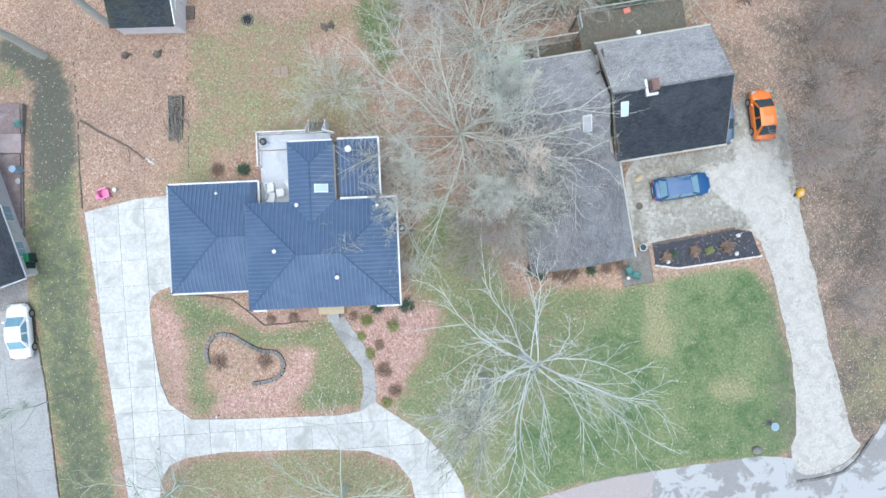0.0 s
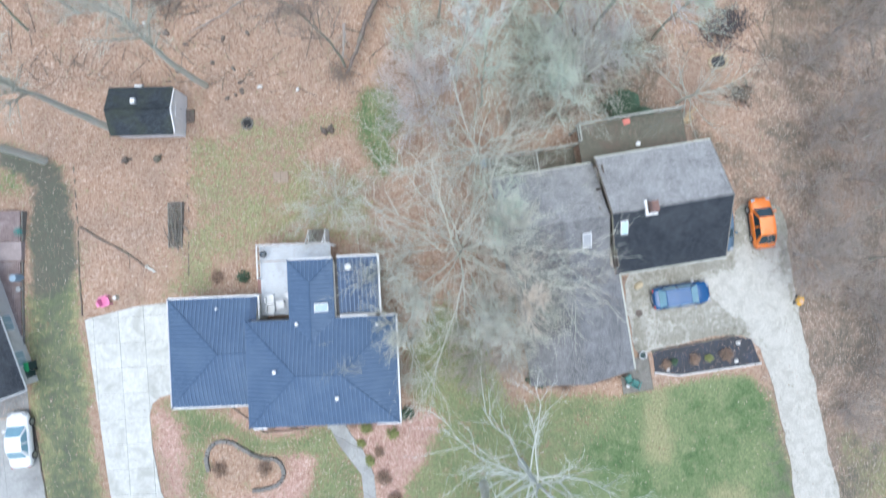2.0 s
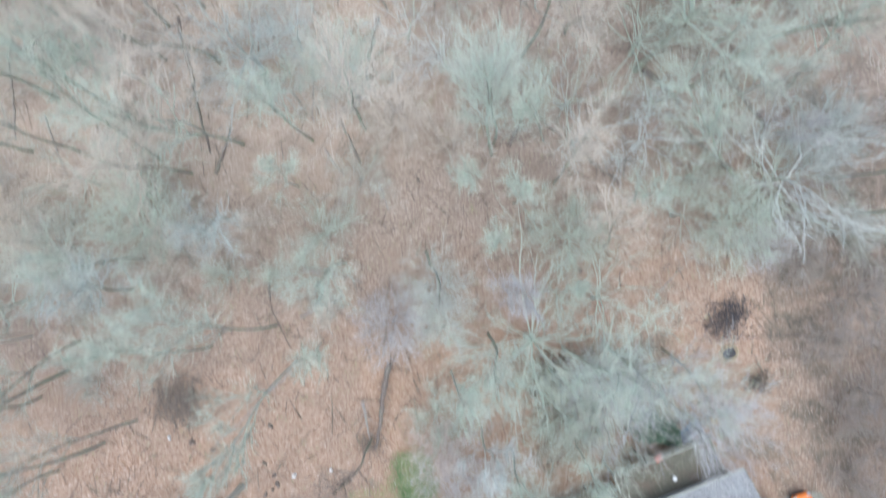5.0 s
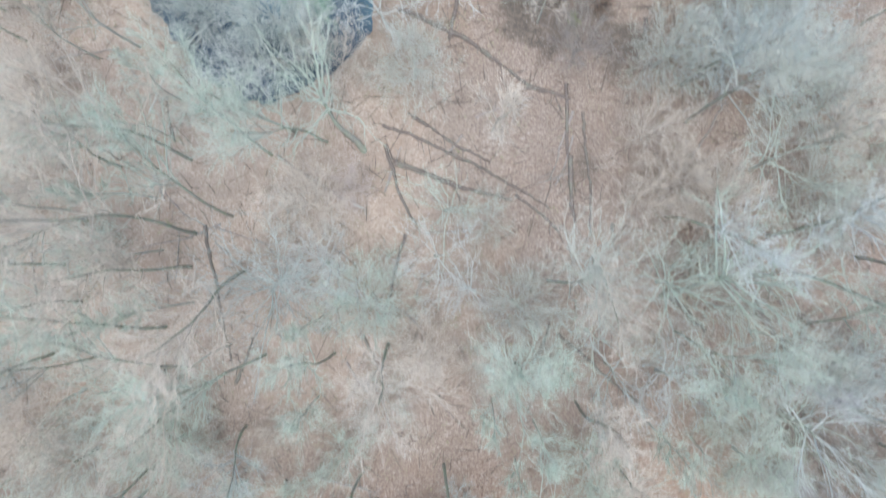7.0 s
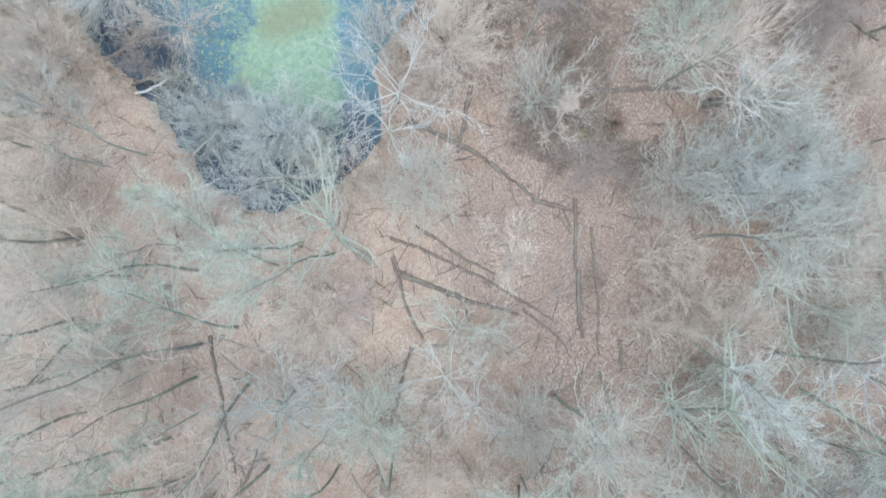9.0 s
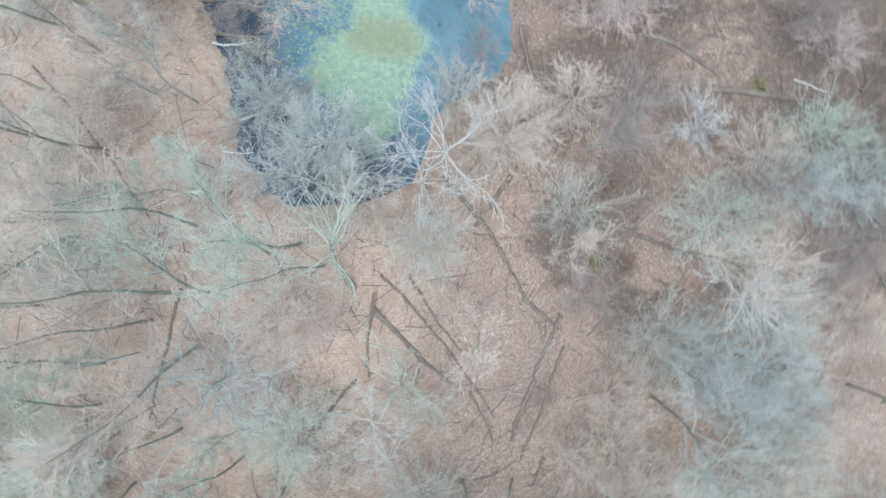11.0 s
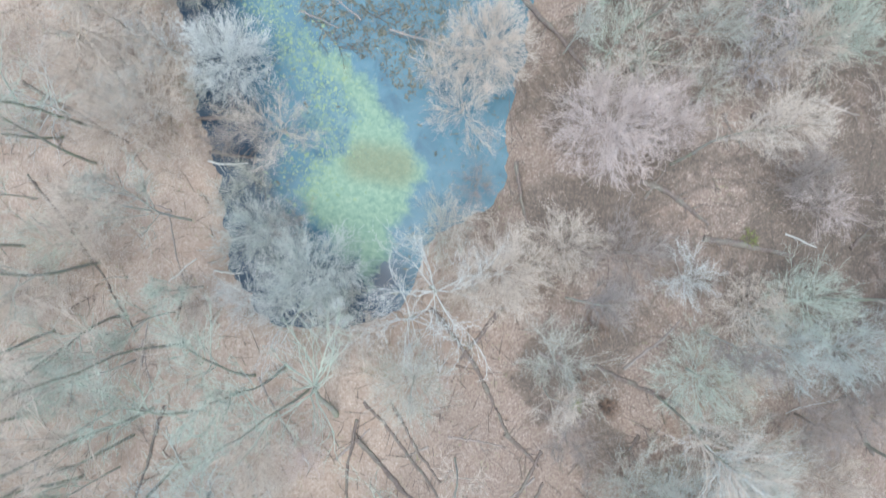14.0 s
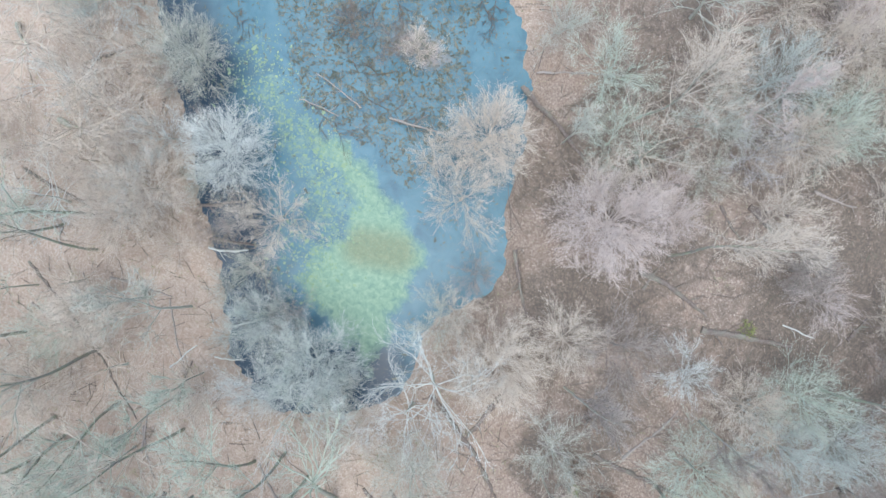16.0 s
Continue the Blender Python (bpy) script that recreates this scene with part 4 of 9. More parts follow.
# ---- house with the blue metal roof ----
def blue_house():
    ox, oy = (-14.22, -4.51)
    h = thing("house", "pale single-storey house with a blue standing-seam metal roof", "house", (ox, oy, 0), 2.5)
    W_, D, E_, R = 11.08, 7.85, 4.4, 5.85
    hx = D / 2
    part("wall", box_bm(0.4, 0.4, -0.6, W_ - 0.4, D - 0.3, E_ - 0.02), SIDING, h)
    part("wall", box_bm(-5.9, 1.8, -0.6, 0.4, 9.25, 2.98), SIDING, h)
    part("wall", box_bm(3.6, D - 0.3, -0.6, 6.35, 11.9, E_ - 0.02), SIDING, h)
    part("wall", box_bm(6.35, D - 0.3, -0.6, 9.6, 12.0, 3.8), SIDING, h)
    m, s = METAL_ROOF, METAL_SEAM
    roof_face(h, [(0, 0, E_), (W_, 0, E_), (W_ - hx, hx, R), (hx, hx, R)], m, s)
    roof_face(h, [(W_, D, E_), (0, D, E_), (hx, hx, R), (W_ - hx, hx, R)], m, s)
    roof_face(h, [(0, D, E_), (0, 0, E_), (hx, hx, R)], m, s)
    roof_face(h, [(W_, 0, E_), (W_, D, E_), (W_ - hx, hx, R)], m, s)
    # garage wing, lower
    g0, g1, gs, gn, ge, gr = -6.25, 0.05, 1.4, 9.6, 3.0, 4.36
    gm = (gs + gn) / 2
    roof_face(h, [(g0, gs, ge), (g1, gs, ge), (g1, gm, gr), (g0 + 4.1, gm, gr)], m, s)
    roof_face(h, [(g1, gn, ge), (g0, gn, ge), (g0 + 4.1, gm, gr), (g1, gm, gr)], m, s)
    roof_face(h, [(g0, gn, ge), (g0, gs, ge), (g0 + 4.1, gm, gr)], m, s)
    part("flashing", box_bm(-0.06, 2.2, 2.9, 0.02, 7.8, 4.3), METAL_SEAM, h)
    roof_face(h, [(g1, D + 0.02, 3.55), (0.56, D + 0.02, 3.55), (0.56, gn, 3.0), (g1, gn, 3.0)], METAL_DARK)
    # north wing
    wl, wr, wn, wz = 3.28, 6.64, 12.22, 5.03
    wm, wh = (wl + wr) / 2, (wr - wl) / 2
    vy = D - (wz - E_) / ((R - E_) / hx)
    roof_face(h, [(wl, D, E_ + 0.02), (wl, wn, E_ + 0.02), (wm, wn - wh, wz), (wm, vy, wz)], m, s)
    roof_face(h, [(wr, wn, E_ + 0.02), (wr, D, E_ + 0.02), (wm, vy, wz), (wm, wn - wh, wz)], m, s)
    roof_face(h, [(wl, wn, E_ + 0.02), (wr, wn, E_ + 0.02), (wm, wn - wh, wz)], m, s)
    # low roof in the corner; shade from its tilt is put into darker metal
    roof_face(h, [(wr + 0.28, D + 0.25, 3.95), (9.92, D + 0.25, 3.95), (9.92, 12.3, 4.22), (wr + 0.28, 12.3, 4.22)], METAL_DARK, s, 0.31)
    # added black strip standing in for the wing's shadow in the gap
    part("parapet", box_bm(wr + 0.05, D + 0.1, 3.6, wr + 0.27, 12.2, 3.9), TRIM_BLACK, h)
    # ridge caps
    for a, b in (((hx, hx, R), (W_ - hx, hx, R)), ((0, 0, E_), (hx, hx, R)), ((0, D, E_), (hx, hx, R)), ((W_, 0, E_), (W_ - hx, hx, R)), ((W_, D, E_), (W_ - hx, hx, R)), ((g0, gs, ge), (g0 + 4.1, gm, gr)), ((g0, gn, ge), (g0 + 4.1, gm, gr)), ((g0 + 4.1, gm, gr), (g1, gm, gr)), ((wm, vy, wz), (wm, wn - wh, wz)), ((wl, wn, E_), (wm, wn - wh, wz)), ((wr, wn, E_), (wm, wn - wh, wz))):
        part("ridge_cap", rod_bm(Vector(a) + Vector((0, 0, 0.0)), Vector(b) + Vector((0, 0, 0.0)), 0.075, 6), METAL_ROOF, h)
    for a, b in (((0.3, -0.06, E_), (1.3, -0.06, E_)), ((W_ - 1.7, -0.06, E_), (W_ + 0.1, -0.06, E_)), ((W_ + 0.06, -0.1, E_), (W_ + 0.06, D + 0.1, E_)), ((wr + 3.3, D + 0.06, E_), (W_ + 0.1, D + 0.06, E_)),
                 ((g0, gs - 0.06, ge), (-0.05, gs - 0.06, ge)), ((g0, gn + 0.06, ge), (0.56, gn + 0.06, ge)), ((g0 - 0.03, gs, ge), (g0 - 0.03, gn, ge)), ((0.62, D + 0.1, 3.0), (0.62, gn + 0.1, 3.0)),
                 ((wr + 0.28, 12.36, 4.25), (9.92, 12.36, 4.25)), ((9.98, D + 0.3, 4.1), (9.98, 12.4, 4.25)), ((wr + 0.4, D + 0.1, 4.46), (wr + 2.4, D + 0.1, 4.46)), ((wl, wn + 0.05, E_), (wr, wn + 0.05, E_))):
        gutter(h, a, b)
    for x, y in ((2.35, 4.25), (6.75, 2.2), (3.9, 7.55)):
        z = E_ + (R - E_) / hx * min(y, D - y, x, W_ - x)
        pipe_vent(h, x, y, z)
    pipe_vent(h, 7.75, 11.55, 4.2, 0.15, 0.18)
    pipe_vent(h, 8.2, 11.2, 4.2, 0.06, 0.3, METAL_DARK)
    pipe_vent(h, 9.75, D - 0.55, E_ + 0.2, 0.07, 0.3)
    pipe_vent(h, -2.4, 8.8, 3.25, 0.06, 0.3)
    skylight(h, 5.75, 8.7, 4.84, 1.0, 0.62, 20, "x", GLASS)
    for x in (1.6, 3.6, 8.0, 9.8):
        window(h, x, 0.39, 2.4, 1.3, 1.2, 0)
    for y in (2.0, 5.4):
        window(h, W_ - 0.39, y, 2.4, 1.2, 1.2, 90)
    door = part("door", box_bm(5.55, 0.33, 0.5, 6.5, 0.42, 2.55, 0.01), TRIM_BLACK, h)
    part("door_handle", cyl_bm(6.36, 0.31, 1.45, 1.55, 0.03, 0.03, 8), METAL_GREY, door)
    for y in (3.2, 6.6):
        part("garage_door", box_bm(-5.95, y - 1.3, 0.05, -5.88, y + 1.3, 2.2, 0.01), WHITE, h)
    return h


blue_house()


def board_deck(parent, x0, y0, x1, y1, z, material, board=0.145, run="x", name="board"):
    """Deck boards with gaps, joined to one surface."""
    verts, faces = [], []
    lo, hi = (y0, y1) if run == "x" else (x0, x1)
    n = int((hi - lo) / board)
    for k in range(n):
        a, b = lo + k * board + 0.006, lo + (k + 1) * board - 0.006
        c = ((x0, a), (x1, a), (x1, b), (x0, b)) if run == "x" else ((a, y0), (b, y0), (b, y1), (a, y1))
        i = len(verts)
        verts += [(x, y, z - 0.035) for x, y in c] + [(x, y, z + 0.002 * (k % 3)) for x, y in c]
        faces += [(i + 4, i + 5, i + 6, i + 7), (i, i + 1, i + 5, i + 4), (i + 1, i + 2, i + 6, i + 5), (i + 2, i + 3, i + 7, i + 6), (i + 3, i, i + 4, i + 7)]
    return tagged(mesh_ob("decking", verts, faces, material, parent), kind="stuff")


def railing(parent, pts, z, height, material, every=1.5):
    for (x0, y0), (x1, y1) in zip(pts, pts[1:]):
        part("rail", rod_bm((x0, y0, z + height), (x1, y1, z + height), 0.05, 6), material, parent)
        part("rail", rod_bm((x0, y0, z + 0.15), (x1, y1, z + 0.15), 0.03, 6), material, parent)
        n = max(1, round(math.dist((x0, y0), (x1, y1)) / every))
        for k in range(n + 1):
            x, y = x0 + (x1 - x0) * k / n, y0 + (y1 - y0) * k / n
            part("post", box_bm(x - 0.05, y - 0.05, z - 0.1, x + 0.05, y + 0.05, z + height + 0.05), material, parent)
        m = max(1, int(math.dist((x0, y0), (x1, y1)) / 0.16))
        first = None
        for k in range(m):
            x, y = x0 + (x1 - x0) * (k + 0.5) / m, y0 + (y1 - y0) * (k + 0.5) / m
            if first is None:
                first = ob = part("baluster", box_bm(-0.015, -0.015, 0.15, 0.015, 0.015, height), material, parent)
            else:
                ob = new("baluster", first.data)
                ob.parent = parent
            ob.location = (x, y, z)


def back_deck():
    ox, oy = (-14.22, -4.51)
    d = thing("deck", "pale painted raised deck with white railings behind the house", "deck", (ox, oy, 0), 2.5)
    z = 1.6
    board_deck(d, 0.45, 7.95, 3.6, 12.2, z, DECKWOOD)
    board_deck(d, 0.45, 12.22, 6.0, 13.5, z, DECKWOOD)
    for x, y in ((0.6, 8.1), (0.6, 13.3), (3.2, 13.3), (5.85, 13.3), (0.6, 10.7)):
        part("support", box_bm(x - 0.08, y - 0.08, -1.6, x + 0.08, y + 0.08, z - 0.04), WHITE, d)
    part("joist", box_bm(0.45, 13.44, z - 0.25, 6.0, 13.5, z - 0.04), WHITE, d)
    part("joist", box_bm(0.45, 7.95, z - 0.25, 0.51, 13.44, z - 0.04), WHITE, d)
    railing(d, [(0.5, 10.9), (0.5, 13.45), (4.2, 13.45)], z, 0.95, WHITE)
    railing(d, [(5.6, 13.45), (6.4, 13.2)], z, 0.95, WHITE)
    railing(d, [(0.5, 8.0), (0.5, 9.6)], z, 0.95, WHITE)
    n = 9
    for k in range(n):
        part("tread", box_bm(4.3, 13.52 + k * 0.1, z - 0.2 - k * 0.17 - 0.05, 5.5, 13.78 + k * 0.1, z - 0.2 - k * 0.17, 0.005), DARKWOOD if k % 2 else OLDWOOD, d)
    for x in (4.25, 5.55):
        part("handrail", rod_bm((x, 13.5, z + 0.9), (x, 14.5, z - 0.6), 0.045, 6), WHITE, d)
        part("stringer", box_bm(x - 0.04, 13.5, z - 1.9, x + 0.04, 14.5, z - 0.2), WHITE, d)
    part("step", box_bm(0.0, 9.7, 0.7, 0.44, 10.8, 0.95), surface("red_step", (0.30, 0.16, 0.14), (0.4, 0.24, 0.21)), d)
    return ox, oy, z


def on_deck(u, v):
    ox, oy = (-14.22, -4.51)
    c, s = math.cos(radians(2.5)), math.sin(radians(2.5))
    return ox + u * c - v * s, oy + u * s + v * c


back_deck()


def grill(x, y, z):
    g = thing("kettle_grill", "black round kettle grill standing on the deck", "grill", (x, y, z))
    bowl = part("bowl", lump_bm(0, 0, 0.72, 0.28, 0.28, 0.2, 2, 0.0, 3), TRIM_BLACK, g)
    part("lid", lump_bm(0, 0, 0.78, 0.285, 0.285, 0.19, 2, 0.0, 3), plain("enamel", (0.05, 0.06, 0.07), 0.25, 0, 0.5), g)
    part("handle", rod_bm((-0.07, 0, 1.0), (0.07, 0, 1.0), 0.02), PALE_BLUE, g)
    for a in (0, 120, 240):
        part("leg", rod_bm((0.12 * math.cos(radians(a)), 0.12 * math.sin(radians(a)), 0.6), (0.27 * math.cos(radians(a)), 0.27 * math.sin(radians(a)), 0), 0.015), METAL_GREY, g)


grill(*on_deck(0.95, 12.75), 1.6)


def patio_chair(x, y, z, turn, material, label, group="chairs on the deck"):
    c = thing("patio_chair", label, "chair", (x, y, z), turn, group)
    part("seat", box_bm(-0.26, -0.26, 0.38, 0.26, 0.26, 0.43, 0.02), material, c)
    for k in range(4):
        part("slat", box_bm(-0.25 + k * 0.13, 0.24, 0.45, -0.15 + k * 0.13, 0.3, 0.95, 0.01), material, c)
    for sx in (-1, 1):
        part("armrest", box_bm(sx * 0.31 - 0.05, -0.3, 0.6, sx * 0.31 + 0.05, 0.28, 0.64, 0.01), material, c)
        for sy in (-0.24, 0.24):
            part("leg", box_bm(sx * 0.29 - 0.03, sy - 0.03, 0, sx * 0.29 + 0.03, sy + 0.03, 0.6), material, c)
    return c


patio_chair(*on_deck(1.25, 9.25), 1.6, 95, WHITE, "white slatted patio chair on the raised deck")
patio_chair(*on_deck(1.3, 8.45), 1.6, 80, WHITE, "white slatted patio chair on the raised deck")
patio_chair(*on_deck(2.75, 9.4), 1.6, -60, WHITE, "white slatted patio chair on the raised deck")
low_table = thing("patio_table", "small white slatted table on the raised deck", "table", (*on_deck(2.0, 8.8), 1.6), 10)
part("tabletop", box_bm(-0.3, -0.3, 0.42, 0.3, 0.3, 0.46, 0.01), WHITE, low_table)
for sx in (-0.25, 0.25):
    for sy in (-0.25, 0.25):
        part("leg", box_bm(sx - 0.03, sy - 0.03, 0, sx + 0.03, sy + 0.03, 0.42), WHITE, low_table)

porch = thing("porch_step", "tan stone porch landing with grey steps at the front door", "porch", (*(-8.90, -4.85), 0), 2.5)
part("landing", box_bm(-1.05, -0.35, -0.2, 1.0, 1.1, 0.42, 0.02), TANSTONE, porch)
part("tread", box_bm(-0.45, -0.7, -0.2, 0.55, -0.36, 0.28, 0.02), CONCRETE_OLD, porch)
part("tread", box_bm(-0.45, -1.02, -0.2, 0.55, -0.71, 0.14, 0.02), CONCRETE_OLD, porch)


# ---- grey shingled house ----
def grey_house():
    ox, oy = (13.55, 6.77)
    h = thing("house", "rambling single-storey house with weathered grey shingle roofs", "house", (ox, oy, 0), 9.3)
    L, D, E_, R, EN, W0 = 8.35, 9.0, 2.4, 5.2, 2.95, -0.6
    mid = 4.6
    part("wall", box_bm(0.3, 0.5, -2.2, L - 0.7, D - 0.5, E_ + 0.1), SIDING, h)
    gable = bmesh.new()
    gv = [gable.verts.new(c) for c in ((L - 0.7, 0.5, E_), (L - 0.7, D - 0.5, EN), (L - 0.7, mid, R - 0.25), (L - 0.9, 0.5, E_), (L - 0.9, D - 0.5, EN), (L - 0.9, mid, R - 0.25))]
    for f in ((0, 1, 2), (5, 4, 3), (0, 3, 4, 1), (1, 4, 5, 2), (2, 5, 3, 0)):
        gable.faces.new([gv[i] for i in f])
    part("gable", gable, SIDING, h)
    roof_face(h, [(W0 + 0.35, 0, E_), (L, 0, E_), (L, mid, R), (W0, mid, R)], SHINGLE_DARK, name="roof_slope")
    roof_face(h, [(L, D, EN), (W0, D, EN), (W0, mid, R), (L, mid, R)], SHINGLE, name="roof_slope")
    part("gable", box_bm(W0 + 0.3, 0.6, 2.0, W0 + 0.38, D - 0.6, 3.6), DARKWOOD, h)
    # west block, a step lower
    wx, ws, wn, wr = -8.6, 0.2, 8.75, 4.7
    wm = (ws + wn) / 2
    part("wall", box_bm(wx + 0.4, ws + 0.4, -2.2, 0.3, wn - 0.4, 2.3), SIDING, h)
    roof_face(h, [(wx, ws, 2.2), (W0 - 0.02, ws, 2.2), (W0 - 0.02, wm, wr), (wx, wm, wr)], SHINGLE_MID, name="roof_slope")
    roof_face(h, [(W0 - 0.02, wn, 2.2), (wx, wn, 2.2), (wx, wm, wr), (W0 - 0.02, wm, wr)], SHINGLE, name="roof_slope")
    # south wing
    sw, se, ss = -8.05, 0.05, -7.5
    sm, sr = (sw + se) / 2, 4.45
    part("wall", box_bm(sw + 0.4, ss + 0.5, -0.5, se - 0.4, 1.5, 2.2), SIDING, h)
    k = (sr - 2.2) / ((se - sw) / 2)
    meet = ws + (sr - 2.2) / ((wr - 2.2) / (wm - ws))
    roof_face(h, [(se, ss, 2.2), (se, ws, 2.2), (sm, meet, sr), (sm, ss, sr)], SHINGLE_MID, name="roof_slope")
    roof_face(h, [(sw, ws, 2.2), (sw, ss, 2.2), (sm, ss, sr), (sm, meet, sr)], SHINGLE_MID, name="roof_slope")
    gb = bmesh.new()
    gv = [gb.verts.new(c) for c in ((sw + 0.3, ss + 0.5, 2.1), (se - 0.3, ss + 0.5, 2.1), (sm, ss + 0.5, sr - 0.2), (sw + 0.3, ss + 0.7, 2.1), (se - 0.3, ss + 0.7, 2.1), (sm, ss + 0.7, sr - 0.2))]
    for f in ((0, 1, 2), (5, 4, 3), (0, 3, 4, 1), (1, 4, 5, 2), (2, 5, 3, 0)):
        gb.faces.new([gv[i] for i in f])
    part("gable", gb, SIDING, h)
    for a, b in (((0.1, -0.06, E_), (L, -0.06, E_)), ((W0, D + 0.06, EN), (L, D + 0.06, EN)), ((wx, wn + 0.06, 2.2), (W0 - 0.1, wn + 0.06, 2.2)), ((se + 0.06, ss, 2.2), (se + 0.06, ws - 0.2, 2.2))):
        gutter(h, a, b, RAILWOOD, 0.14)
    # ridge shingles and the ragged step between the two roofs
    part("ridge_cap", rod_bm((W0, mid, R), (L, mid, R), 0.07, 6), SHINGLE, h)
    part("ridge_cap", rod_bm((wx, wm, wr), (W0, wm, wr), 0.07, 6), SHINGLE, h)
    for x0, y0, z0 in ((W0 + 0.35, 0, E_), (W0, D, EN)):
        part("barge_board", rod_bm((x0, y0, z0 - 0.03), (W0, mid, R - 0.03), 0.07, 6), DARKWOOD, h)
    part("barge_board", rod_bm((L - 0.02, 0, E_ - 0.03), (L - 0.02, mid, R - 0.03), 0.05, 6), OLDWOOD, h)
    part("barge_board", rod_bm((L - 0.02, D, EN - 0.03), (L - 0.02, mid, R - 0.03), 0.05, 6), OLDWOOD, h)
    skylight(h, 0.3, 3.5, 4.52, 0.55, 1.1, 30, "y", plain("pale_skylight", (0.50, 0.70, 0.74), 0.15, 0, 0.5))
    skylight(h, -2.4, 3.0, 3.95, 0.68, 1.25, 29, "y", plain("dull_skylight", (0.38, 0.39, 0.41), 0.3, 0, 0.4))
    chim = part("chimney", box_bm(2.1, mid - 0.3, 4.0, 2.6, mid + 0.45, 5.85, 0.02), BRICK, h, "red-brown brick chimney")
    for r in range(4):
        part("brick_course", box_bm(2.08, mid - 0.32, 5.25 + r * 0.15, 2.62, mid + 0.47, 5.37 + r * 0.15), BRICK, chim)
    part("chimney_cap", box_bm(2.15, mid - 0.24, 5.83, 2.55, mid + 0.4, 5.9), surface("chimney_cap", (0.16, 0.09, 0.075), (0.24, 0.14, 0.12)), chim)
    part("flashing", box_bm(1.85, mid - 0.55, 4.9, 2.75, mid - 0.37, 5.02), WHITE, chim)
    part("flashing", box_bm(1.8, mid - 0.45, 4.97, 1.98, mid + 0.6, 5.26), WHITE, chim)
    for x, y in ((-1.0, 6.6), (-1.3, 5.2)):
        part("roof_vent", rod_bm((x, y, 3.6), (x + 0.15, y, 4.35), 0.07, 8), DARKWOOD, h)
    for x in (1.8, 5.2):
        window(h, x, 0.49, 1.3, 1.3, 1.1, 0)
    for x in (-6.0, -2.4):
        window(h, x, ss + 0.49, 1.2, 1.3, 1.1, 0)


grey_house()


def grey_deck():
    d = thing("deck", "grey weathered timber deck behind the shingled house", "deck", (*(13.55, 6.77), 0), 9.3)
    z, low = 1.45, -0.2
    board_deck(d, -1.2, 8.6, 7.2, 12.0, z, DECK_DARK, 0.15)
    board_deck(d, -8.4, 8.4, -1.25, 10.6, low, DECK_DARK, 0.15)
    for x in (-1.1, 1.6, 4.4, 7.0):
        part("support", box_bm(x - 0.08, 11.7, -3.0, x + 0.08, 11.86, z - 0.04), OLDWOOD, d)
    for x in (-8.2, -5.8, -3.4):
        part("support", box_bm(x - 0.08, 10.4, -3.0, x + 0.08, 10.56, low - 0.04), OLDWOOD, d)
    railing(d, [(-1.15, 10.65), (-1.15, 11.95), (7.1, 11.95)], z, 0.95, RAILWOOD)
    railing(d, [(-8.35, 8.6), (-8.35, 10.55), (-1.3, 10.55)], low, 1.7, RAILWOOD)
    railing(d, [(-4.6, 8.7), (-4.6, 10.5)], low, 1.7, RAILWOOD)


grey_deck()


# ---- neighbouring house and deck at the west edge ----
def west_house():
    h = thing("house", "neighbouring house with a dark grey shingle roof", "house", (*(-32.21, -2.22), 0), 19.8)
    W_, D, E_, R = 10.0, 11.0, 2.2, 4.6
    hx = W_ / 2
    part("wall", box_bm(-W_ + 0.4, 0.4, -0.8, -0.4, D - 0.4, E_), SIDING, h)
    roof_face(h, [(0, 0, E_), (0, D, E_), (-hx, D - hx, R), (-hx, hx, R)], SHINGLE_DARK, name="roof_slope")
    roof_face(h, [(-W_, 0, E_), (0, 0, E_), (-hx, hx, R)], SHINGLE_DARK, name="roof_slope")
    roof_face(h, [(-W_, D, E_), (-W_, 0, E_), (-hx, hx, R), (-hx, D - hx, R)], SHINGLE_DARK, name="roof_slope")
    roof_face(h, [(0, D, E_), (-W_, D, E_), (-hx, D - hx, R)], SHINGLE_DARK, name="roof_slope")
    gutter(h, (0.05, 0, E_), (0.05, D, E_), METAL_GREY, 0.11)
    gutter(h, (0.05, -0.05, E_), (-W_, -0.05, E_), METAL_GREY, 0.11)
    for y in (2.5, 5.5):
        window(h, -0.39, y, 1.2, 1.2, 1.1, 90)


west_house()


def west_deck():
    d = thing("deck", "faded reddish timber deck along the neighbouring house", "deck", (*(-33.86, -0.04), 0), 1.0)
    board_deck(d, -5.2, 0.0, 0.0, 7.75, 0.16, REDWOOD, 0.15, "y")
    board_deck(d, -5.2, 9.35, 0.0, 11.8, 0.1, REDWOOD, 0.15, "y")
    part("landing", box_bm(-5.2, 7.78, -0.6, 0.1, 9.32, 0.3, 0.02), surface("pale_landing", (0.27, 0.22, 0.215), (0.36, 0.30, 0.29), (0.22, 0.18, 0.18)), d)
    part("beam", box_bm(0.0, 0.0, -0.6, 0.09, 7.75, 0.17), OLDWOOD, d)
    part("beam", box_bm(0.0, 9.35, -0.8, 0.09, 11.8, 0.11), OLDWOOD, d)


west_deck()


